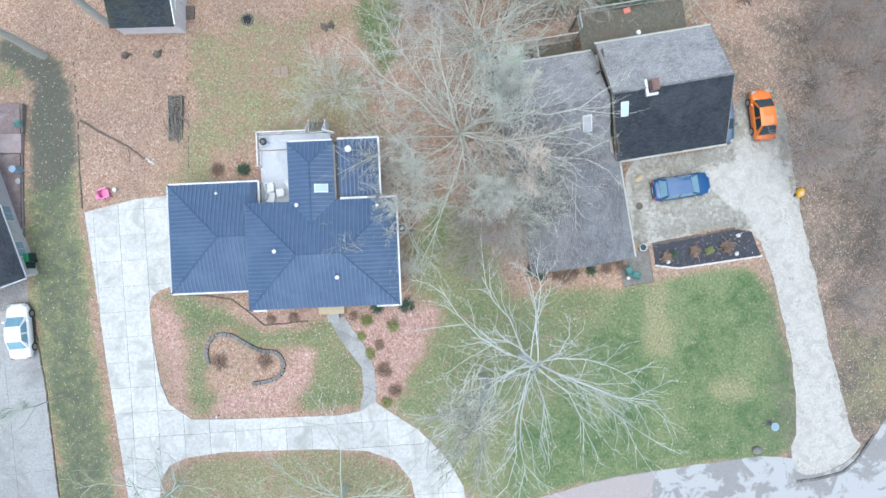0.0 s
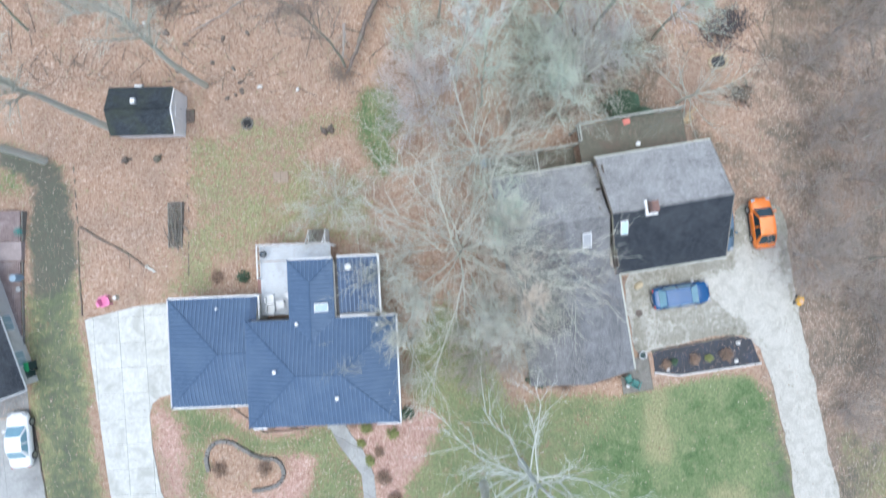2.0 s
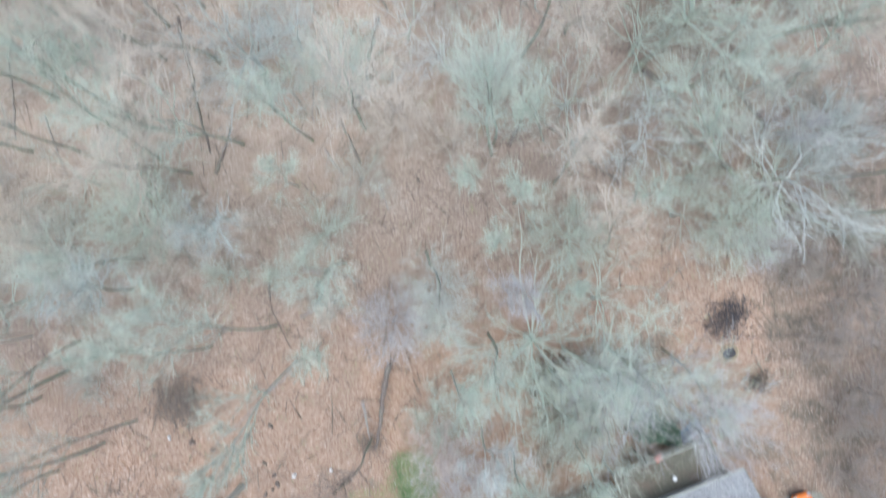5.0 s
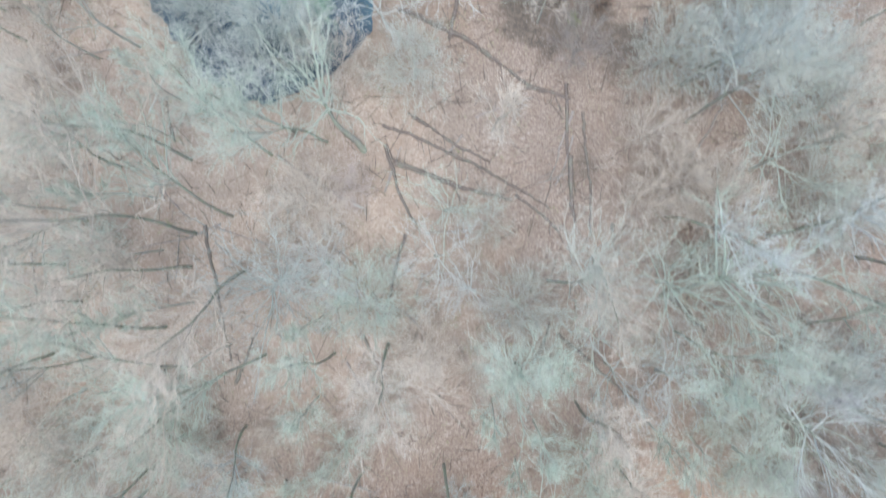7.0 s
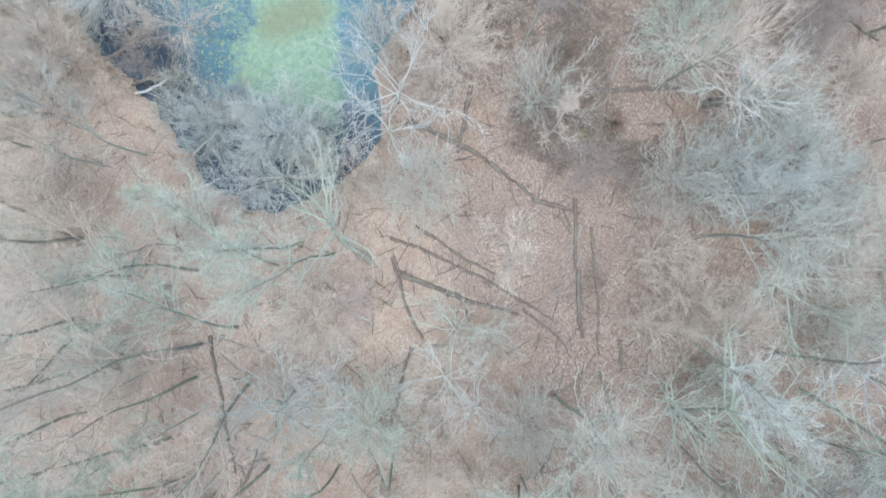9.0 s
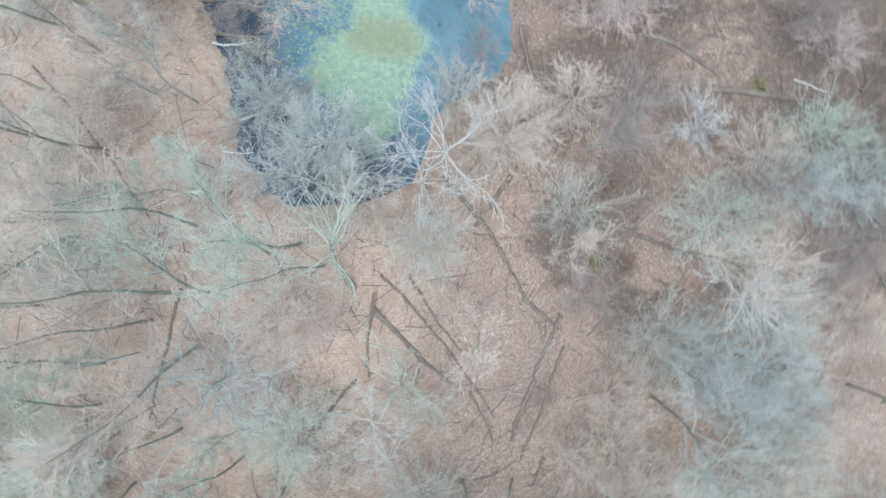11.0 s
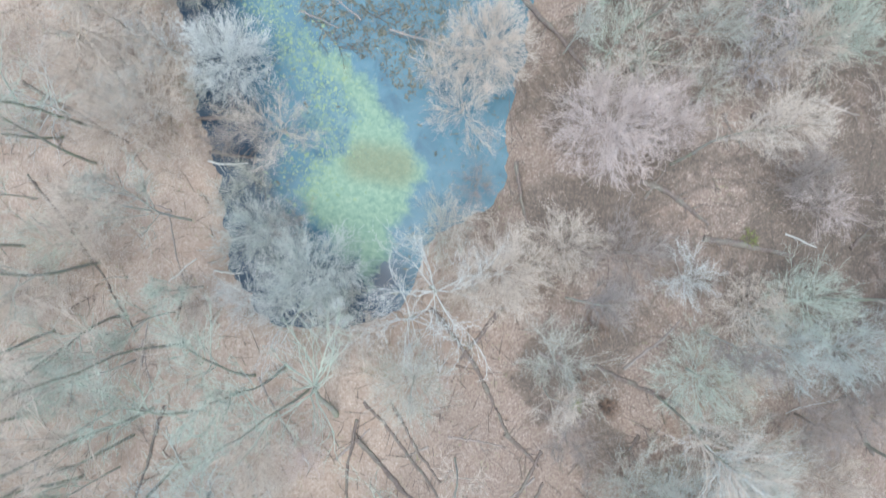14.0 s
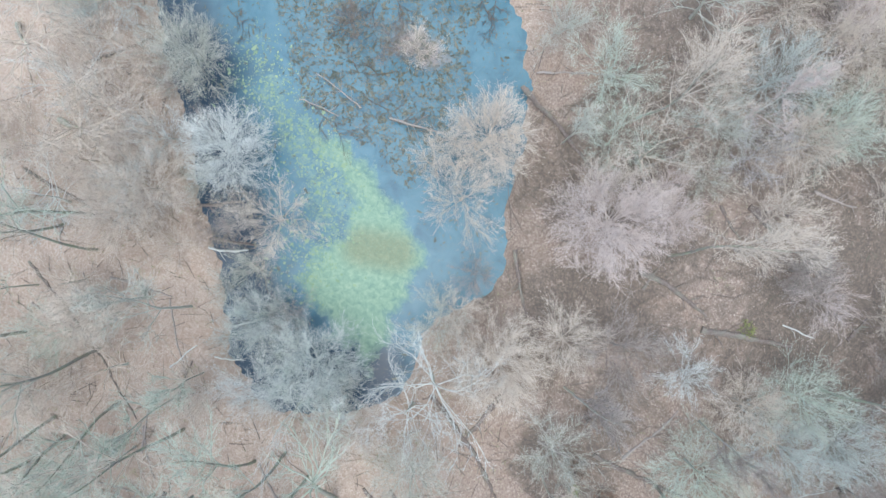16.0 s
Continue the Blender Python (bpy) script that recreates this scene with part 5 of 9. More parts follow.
# ---- shed ----
def shed():
    x, y = -24.15, 19.75
    s = thing("shed", "white garden shed with a dark shingled gable roof", "shed", (x, y, -1.65), 1.2)
    part("wall", box_bm(-2.55, -1.75, -0.3, 2.62, 1.75, 2.05), WHITE, s)
    for gx in (-2.55, 2.52):
        gb = bmesh.new()
        gv = [gb.verts.new(c) for c in ((gx, -1.75, 2.04), (gx, 1.75, 2.04), (gx, 0, 2.75), (gx + 0.1, -1.75, 2.04), (gx + 0.1, 1.75, 2.04), (gx + 0.1, 0, 2.75))]
        for f in ((0, 1, 2), (5, 4, 3), (0, 3, 4, 1), (1, 4, 5, 2), (2, 5, 3, 0)):
            gb.faces.new([gv[i] for i in f])
        part("gable", gb, WHITE, s)
    roof_face(s, [(-2.65, -1.95, 2.0), (2.5, -1.9, 2.02), (2.5, 0, 2.82), (-2.65, 0, 2.82)], SHED_ROOF, name="roof_slope")
    roof_face(s, [(2.5, 1.95, 2.0), (-2.65, 1.95, 2.0), (-2.65, 0, 2.82), (2.5, 0, 2.82)], SHED_ROOF, name="roof_slope")
    part("ridge_cap", rod_bm((-2.65, 0, 2.82), (2.5, 0, 2.82), 0.05, 6), SHED_ROOF, s)
    part("roof_vent", box_bm(-0.55, 0.45, 2.5, -0.2, 0.85, 2.85, 0.02), WHITE, s)
    part("lamp_box", box_bm(-0.7, 1.76, 1.5, -0.1, 2.2, 1.8, 0.02), WHITE, s)
    door = part("door", box_bm(2.6, -0.5, 0.05, 2.66, 0.5, 1.95, 0.01), WHITE, s)
    part("door_handle", box_bm(2.66, 0.32, 0.95, 2.71, 0.38, 1.1), METAL_GREY, door)
    part("ramp", box_bm(2.62, -0.55, -0.2, 3.3, 0.55, 0.02), DARKWOOD, s)


shed()


# ---- cars ----
def car(label, at, turn, paint, length=4.5, width=1.8, height=1.5, hood=1.1, boot=0.55, suv=False, glass=CARGLASS):
    """A car along +x: lofted body, glasshouse with panes, wheels, lamps and mirrors."""
    x, y = at
    c = thing("car", label, "car", (x, y, ground_z(x, y) + 0.03), turn, "parked cars")
    hl, hw = length / 2, width / 2
    belt = height * (0.64 if suv else 0.62)
    # body: stations from tail to nose
    sts = [(-hl, 0.78, 0.45, 0.80), (-hl + 0.12, 0.92, 0.30, 0.93), (-hl + 0.5, 0.98, 0.24, 0.98), (-hl + 1.2, 1.0, 0.22, 1.0), (0, 1.0, 0.22, 1.0), (hl - 1.5, 1.0, 0.22, 1.0), (hl - 0.9, 0.985, 0.23, 0.97), (hl - 0.4, 0.94, 0.26, 0.90), (hl - 0.12, 0.84, 0.32, 0.80), (hl, 0.66, 0.42, 0.68)]
    verts, faces = [], []
    n = 12
    for sx, kw, lo, kt in sts:
        w, top = hw * kw, belt * kt
        ring = [(-w * 0.86, lo), (-w * 0.98, lo + 0.12), (-w, (lo + top) / 2), (-w * 0.98, top - 0.13), (-w * 0.90, top - 0.03), (-w * 0.55, top + 0.015), (w * 0.55, top + 0.015), (w * 0.90, top - 0.03), (w * 0.98, top - 0.13), (w, (lo + top) / 2), (w * 0.98, lo + 0.12), (w * 0.86, lo)]
        verts += [(sx, yy, zz) for yy, zz in ring]
    for i in range(len(sts) - 1):
        for k in range(n):
            a, b = i * n + k, i * n + (k + 1) % n
            faces.append((a, b, b + n, a + n))
    faces += [tuple(range(n))[::-1], tuple(range((len(sts) - 1) * n, len(sts) * n))]
    mesh_ob("body", verts, faces, paint, c, True)
    # glasshouse
    f0, f1 = hl - hood, hl - hood - 0.75
    r1, r0 = -hl + boot + (0.3 if suv else 0.55), -hl + boot - 0.15
    bw, tw = hw * 0.90, hw * 0.70
    zb, zt = belt - 0.03, height
    roofv = []
    for xx, ww, zz in ((r0, bw, zb), (r1, tw, zt - 0.03), ((r1 + f1) / 2, tw * 1.02, zt), (f1, tw, zt - 0.03), (f0, bw * 0.97, zb)):
        roofv += [(xx, -ww, zz), (xx, -ww * 0.6, zz + 0.03), (xx, ww * 0.6, zz + 0.03), (xx, ww, zz)]
    rf = []
    for i in range(4):
        for k in range(3):
            a = i * 4 + k
            rf.append((a, a + 1, a + 5, a + 4))
    rf += [(0, 4, 8, 12, 16), (19, 15, 11, 7, 3)]
    mesh_ob("roof", roofv, rf, paint, c, False)

    def pane(name, quad, off, shrink=0.88):
        q = [Vector(p) for p in quad]
        mid = sum(q, Vector()) / 4
        q = [mid + (p - mid) * shrink for p in q]
        nn = (q[1] - q[0]).cross(q[2] - q[0]).normalized()
        if nn.dot(mid - Vector((0, 0, height * 0.5))) < 0:
            nn = -nn
        vs = [p + nn * off for p in q] + [p - nn * 0.02 for p in q]
        mesh_ob(name, vs, [(0, 1, 2, 3), (7, 6, 5, 4), (0, 4, 5, 1), (1, 5, 6, 2), (2, 6, 7, 3), (3, 7, 4, 0)], glass, c)
    pane("windscreen", [(f0, -bw * 0.97, zb), (f1, -tw, zt - 0.03), (f1, tw, zt - 0.03), (f0, bw * 0.97, zb)], 0.055, 0.9)
    pane("rear_window", [(r0, -bw, zb), (r1, -tw, zt - 0.03), (r1, tw, zt - 0.03), (r0, bw, zb)], 0.055, 0.86)
    xm = (f1 + r1) / 2
    for sy in (-1, 1):
        pane("side_window", [(f0 - 0.25, sy * bw * 0.975, zb + 0.03), (f1 - 0.02, sy * tw, zt - 0.06), (xm + 0.04, sy * tw * 1.02, zt - 0.04), (xm + 0.04, sy * bw * 0.985, zb + 0.03)], 0.02, 0.92)
        pane("side_window", [(xm - 0.04, sy * bw * 0.985, zb + 0.03), (xm - 0.04, sy * tw * 1.02, zt - 0.04), (r1 + 0.02, sy * tw, zt - 0.06), (r0 + 0.35, sy * bw, zb + 0.03)], 0.02, 0.92)
        part("wing_mirror", box_bm(f0 - 0.42, sy * (hw + 0.09) - 0.09, belt - 0.04, f0 - 0.26, sy * (hw + 0.09) + 0.09, belt + 0.12, 0.03), paint if not suv else LAMP_CLEAR, c)
        part("sill", box_bm(-hl + 0.9, sy * (hw - 0.03) - 0.05, 0.2, hl - 1.0, sy * (hw - 0.03) + 0.05, 0.34, 0.02), TRIM_BLACK, c)
        part("headlight", box_bm(hl - 0.34, sy * hw * 0.66 - 0.16, belt * 0.72, hl - 0.06, sy * hw * 0.66 + 0.14, belt * 0.84, 0.03), LAMP_CLEAR, c)
        part("tail_light", box_bm(-hl - 0.01, sy * hw * 0.7 - 0.13, belt * 0.66, -hl + 0.14, sy * hw * 0.7 + 0.13, belt * 0.86, 0.03), LAMP_RED, c)
        for wx in (-hl + 0.85, hl - 0.88):
            tyre = part("wheel", rod_bm((wx, sy * (hw - 0.22), 0.33), (wx, sy * (hw + 0.015), 0.33), 0.33, 20), RUBBER, c)
            part("rim", rod_bm((wx, sy * (hw - 0.02), 0.33), (wx, sy * (hw + 0.03), 0.33), 0.22, 14), ALLOY, tyre)
    part("bumper", box_bm(hl - 0.12, -hw * 0.6, 0.28, hl + 0.03, hw * 0.6, 0.5, 0.04), TRIM_BLACK, c)
    part("bumper", box_bm(-hl - 0.05, -hw * 0.72, 0.32, -hl + 0.1, hw * 0.72, 0.55, 0.04), TRIM_BLACK if suv else paint, c)
    part("number_plate", box_bm(-hl - 0.07, -0.25, 0.52, -hl - 0.04, 0.25, 0.64), LAMP_CLEAR, c)
    return c


car("bright blue estate car parked on the gravel drive", (19.01, 4.99), 8.5, PAINT_BLUE, 4.55, 1.84, 1.5, 1.05, 0.55, True, CARGLASS_SKY)
car("orange hatchback parked on the gravel beside the woods", (25.66, 10.79), 97, PAINT_ORANGE, 4.05, 1.75, 1.5, 0.85, 0.5)
car("white saloon car parked on the neighbouring drive", (-33.79, -6.55), 95, PAINT_WHITE, 4.4, 1.8, 1.45, 1.05, 0.95, False, CARGLASS_SKY)
car("slate-blue car tucked under the eave of the shingled house", (22.34, 10.65), -84, PAINT_SLATE, 4.4, 1.8, 1.5, 1.1, 0.6)


# ---- garden things ----
def at_ground(p, up=0.0):
    return p[0], p[1], ground_z(*p) + up


def shrub(p, r, h, material, label, twigs=90, leaves=420, seed=1, name="shrub"):
    """A low bush: a clump of stems and many small leaf blades with gaps."""
    rnd = random.Random(seed)
    s = thing(name, label, "shrub", at_ground(p), rnd.uniform(0, 360))
    verts, faces = [], []
    tips = []
    for _ in range(twigs):
        a, q = rnd.uniform(0, 6.283), math.sqrt(rnd.random())
        t = Vector((math.cos(a) * r * q, math.sin(a) * r * q, h * (1.05 - 0.55 * q * q) * rnd.uniform(0.75, 1.1)))
        b = Vector((t.x * 0.25, t.y * 0.25, 0))
        i = len(verts)
        w = 0.012
        verts += [b + Vector((w, 0, 0)), b + Vector((-w, w, 0)), b + Vector((-w, -w, 0)), t]
        faces += [(i, i + 1, i + 3), (i + 1, i + 2, i + 3), (i + 2, i, i + 3)]
        tips.append((b, t))
    tagged(mesh_ob("stem_tangle", verts, faces, BARKS["brown"], s), kind="stuff")
    verts, faces = [], []
    for _ in range(leaves):
        b, t = rnd.choice(tips)
        p3 = b.lerp(t, rnd.uniform(0.45, 1.05)) + Vector((rnd.gauss(0, 0.06), rnd.gauss(0, 0.06), rnd.gauss(0, 0.05)))
        u = Vector((rnd.gauss(0, 1), rnd.gauss(0, 1), rnd.gauss(0, 0.5))).normalized() * rnd.uniform(0.035, 0.075)
        v = u.cross(Vector((rnd.gauss(0, 0.4), rnd.gauss(0, 0.4), 1))).normalized() * rnd.uniform(0.025, 0.05)
        i = len(verts)
        verts += [p3 - u, p3 - v, p3 + u, p3 + v]
        faces.append((i, i + 1, i + 2, i + 3))
    tagged(mesh_ob("foliage", verts, faces, material, s), kind="stuff")
    return s


for k, (p, r, h, mat, lab) in enumerate((
        ((-6.21, -5.75), 0.55, 0.7, LEAF_GREEN, "yellow-green clipped shrub beside the front path"), ((-4.06, -6.16), 0.55, 0.7, LEAF_GREEN, "yellow-green clipped shrub beside the front path"),
        ((-2.92, -4.52), 0.7, 0.8, LEAF_DARK, "dark green shrub at the house corner"), ((-5.30, -4.75), 0.55, 0.8, LEAF_DARK, "dark green shrub under the front eave"),
        ((-6.58, -7.03), 0.35, 0.25, LEAF_GREEN, "low green shrub beside the front path"), ((-5.89, -8.40), 0.45, 0.4, LEAF_GREEN, "low green shrub beside the front path"), ((-5.11, -7.72), 0.45, 0.3, LEAF_DRY, "brown low shrub in the leaf-filled bed"),
        ((-4.75, -9.78), 0.7, 0.6, LEAF_DRY, "dry brown shrub in the leaf-filled bed"), ((-3.84, -11.37), 0.6, 0.5, LEAF_DRY, "dry brown shrub in the leaf-filled bed"), ((-4.52, -12.38), 0.45, 0.4, LEAF_GREEN, "low green shrub beside the drive"),
        ((-18.00, -9.09), 0.75, 0.6, LEAF_DRY, "dry brown shrub inside the stone-ringed bed"), ((-14.35, -9.09), 0.75, 0.6, LEAF_DRY, "dry brown shrub inside the stone-ringed bed"),
        ((18.01, -0.64), 0.45, 0.5, LEAF_DRY, "dry brown shrub in black mulch"), ((20.30, -0.18), 0.5, 0.55, LEAF_DRY, "dry brown shrub in black mulch"), ((22.86, 0.14), 0.62, 0.6, LEAF_DRY, "dry brown shrub in black mulch"),
        ((21.49, -0.09), 0.3, 0.4, LEAF_GREEN, "small yellow-green shrub in black mulch"), ((18.65, -0.41), 0.28, 0.35, LEAF_DARK, "small dark green shrub in black mulch"),
        ((-16.08, 6.45), 0.6, 0.6, LEAF_DARK, "dark green shrub behind the garage"), ((-18.23, 6.45), 0.6, 0.5, LEAF_DRY, "dry brown shrub behind the garage"),
        ((-7.26, -5.43), 0.35, 0.4, LEAF_DRY, "dry brown shrub by the porch"), ((-12.06, -5.52), 0.4, 0.4, LEAF_DRY, "dry brown shrub under the front eave"), ((-13.89, -5.66), 0.4, 0.4, LEAF_DRY, "dry brown shrub under the front eave"))):
    shrub(p, r, h, mat, lab, seed=k + 1)


for k, p in enumerate(((7.82, -2.14), (9.19, -2.05), (10.56, -1.87), (11.93, -1.69), (13.17, -1.50), (14.22, -1.23), (7.13, -1.78), (9.88, -2.33))):
    shrub(p, 0.5 + 0.08 * (k % 3), 0.5, LEAF_DRY if k % 3 else LEAF_DARK, "dead brown bush along the shingled house", 110, 260, 200 + k)


def evergreen(p, r, h, seed, label):
    """A small conifer: whorls of drooping needle sprays round a stem."""
    rnd = random.Random(seed)
    t = thing("evergreen", label, "tree", at_ground(p))
    part("trunk", cyl_bm(0, 0, -0.2, h, 0.12, 0.02, 8), BARKS["brown"], t)
    verts, faces = [], []
    for _ in range(2600):
        q = rnd.random() ** 0.7
        a = rnd.uniform(0, 6.283)
        reach = r * (1 - q) * rnd.uniform(0.3, 1.0) + 0.05
        z = h * (0.08 + 0.9 * q) - reach * 0.25
        p0 = Vector((math.cos(a) * reach, math.sin(a) * reach, z))
        u = Vector((math.cos(a), math.sin(a), -0.25)).normalized() * rnd.uniform(0.12, 0.26)
        v = Vector((-math.sin(a), math.cos(a), rnd.uniform(-0.3, 0.3))).normalized() * rnd.uniform(0.03, 0.06)
        i = len(verts)
        verts += [p0 - u, p0 - v, p0 + u, p0 + v]
        faces.append((i, i + 1, i + 2, i + 3))
    mesh_ob("crown", verts, faces, LEAF_DARK, t)


evergreen((14.81, 20.41), 1.9, 4.5, 3, "dark green young conifer behind the timber deck")
evergreen((16.29, 19.43), 1.3, 3.4, 4, "dark green young conifer behind the timber deck")

mulch_bed = tagged(sheet("mulch_bed", rough_edge([(16.96, 0.32), (19.02, 0.69), (23.59, 1.65), (24.96, 1.42), (25.69, -0.50), (21.76, -1.05), (19.02, -1.46), (17.19, -1.32)], 0.4, 0.06), 0.06, MULCH), "flower bed of black mulch", "flower bed", kind="structure")


def edging(name, line, material, label, height=0.16, width=0.14, piece=0.32, group="edging"):
    """A row of edging pieces along a curve."""
    e = thing(name, label, "edging")
    pts = []
    for (x0, y0), (x1, y1) in zip(line, line[1:]):
        n = max(1, round(math.dist((x0, y0), (x1, y1)) / piece))
        pts += [(x0 + (x1 - x0) * k / n, y0 + (y1 - y0) * k / n) for k in range(n)]
    pts.append(line[-1])
    for (x0, y0), (x1, y1) in zip(pts, pts[1:]):
        d = math.dist((x0, y0), (x1, y1))
        ob = part("stone", box_bm(-d * 0.47, -width / 2, -0.1, d * 0.47, width / 2, height * random.uniform(0.75, 1.1), 0.02), material, e)
        ob.matrix_local = pose((x0 + x1) / 2, (y0 + y1) / 2, ground_z(x0, y0), 0, 0, math.degrees(math.atan2(y1 - y0, x1 - x0)) + random.uniform(-4, 4))
    return e


edging("stone_edging", rounded([(-18.83, -9.77), (-19.19, -7.95), (-18.46, -6.89), (-17.09, -6.89), (-15.95, -7.63), (-14.58, -8.27), (-13.34, -8.27), (-12.75, -9.32), (-13.16, -10.37), (-14.35, -10.73), (-15.72, -10.92)], 1)[:-2], STONE, "dark stone edging round the kidney-shaped bed", 0.26, 0.3, 0.36)
edging("bed_edging", [(-20.75, -3.70), (-18.92, -3.79), (-17.09, -4.06), (-15.72, -5.07), (-14.44, -6.16), (-12.98, -6.03), (-10.92, -5.80)], DARKWOOD, "dark timber edging along the front bed", 0.12, 0.1, 0.6)
edging("white_edging", [(17.10, -1.32), (19.02, -1.55), (21.76, -1.14), (25.74, -0.55)], PALESTONE, "white stone edging along the black mulch bed", 0.2, 0.13, 0.5)
edging("timber_edging", [(16.82, 0.42), (19.02, 0.78), (23.59, 1.69)], DARKWOOD, "dark timber edging behind the black mulch bed", 0.15, 0.14, 1.2)
edging("yard_edging", [(-30.58, 15.49), (-29.70, 10.40), (-29.15, 3.25)], DARKWOOD, "dark timber edging along the leafy yard", 0.1, 0.1, 1.0)
edging("yard_edging", [(-21.36, 17.23), (-20.73, 11.11), (-20.56, 6.45)], DARKWOOD, "dark timber edging between lawn and leaves", 0.06, 0.08, 1.0)
edging("kerb_edging", [(34.79, -15.03), (33.41, -17.09), (32.27, -18.05), (29.99, -18.60), (28.61, -18.78)], STONE, "rough stone edging where gravel meets road", 0.14, 0.2, 0.35)
edging("drive_edging", [(-33.09, -5.66), (-32.08, -11.37), (-31.03, -20.06)], DARKWOOD, "dark edging beside the neighbouring drive", 0.1, 0.1, 1.0)
edging("patio_edging", [(-10.70, 7.28), (-9.55, 6.45), (-8.86, 5.54)], STONE, "low stone edging behind the house", 0.14, 0.14)


def tube(points, r0, r1, sides=6):
    """A tapered, bent limb as verts and faces."""
    verts, faces = [], []
    n = len(points)
    for i, p in enumerate(points):
        d = (Vector(points[min(i + 1, n - 1)]) - Vector(points[max(i - 1, 0)])).normalized()
        a = d.orthogonal().normalized()
        b = d.cross(a)
        r = r0 + (r1 - r0) * i / (n - 1)
        for k in range(sides):
            t = 6.28319 * k / sides
            verts.append(Vector(p) + (a * math.cos(t) + b * math.sin(t)) * r)
    for i in range(n - 1):
        for k in range(sides):
            q = i * sides + k
            w = i * sides + (k + 1) % sides
            faces.append((q, w, w + sides, q + sides))
    faces += [tuple(range(sides))[::-1], tuple(range((n - 1) * sides, n * sides))]
    return verts, faces


def fallen_log(a, b, r, material, label, seed=0, snags=5):
    """A bent, lumpy log with broken limbs, half sunk in leaves."""
    rnd = random.Random(seed)
    long = math.dist(a, b)
    n = max(9, int(long * 2.2))
    nx, ny = -(b[1] - a[1]) / long, (b[0] - a[0]) / long
    bow, ph = rnd.gauss(0, 0.022) * long, rnd.uniform(0, 6)
    pts, radii = [], []
    for i in range(n):
        u = i / (n - 1)
        o = bow * 4 * u * (1 - u) + 0.06 * math.sin(ph + u * long * 1.1) + rnd.gauss(0, 0.035)
        x, y = a[0] + (b[0] - a[0]) * u + nx * o, a[1] + (b[1] - a[1]) * u + ny * o
        radii.append((1.55 if r > 0.14 else 1.25) * r * (1 - 0.5 * u) * rnd.uniform(0.78, 1.2))
        pts.append((x, y, max(ground_z(x, y), WATER_Z - 0.02) + r * (0.12 + 0.35 * rnd.random())))
    v, f = tube(pts, r, r * 0.4, 7)
    for i in range(n):
        for k in range(7):
            q = v[i * 7 + k]
            v[i * 7 + k] = Vector(pts[i]) + (q - Vector(pts[i])).normalized() * radii[i] * rnd.uniform(0.85, 1.15)
    log = tagged(mesh_ob("fallen_log", v, f, material), label, "log", "fallen logs")
    for _ in range(snags):
        i = rnd.randrange(2, n - 1)
        p = Vector(pts[i])
        s, w = rnd.choice((-1, 1)), rnd.uniform(0.3, 1.5)
        q = p + Vector((nx * s * w + (b[0] - a[0]) / long * w * 0.8, ny * s * w + (b[1] - a[1]) / long * w * 0.8, rnd.uniform(0.02, 0.3)))
        v, f = tube([p, (p + q) / 2 + Vector((rnd.gauss(0, 0.08), rnd.gauss(0, 0.08), 0.08)), q], r * 0.32, 0.012, 5)
        mesh_ob("snag", v, f, material, log)


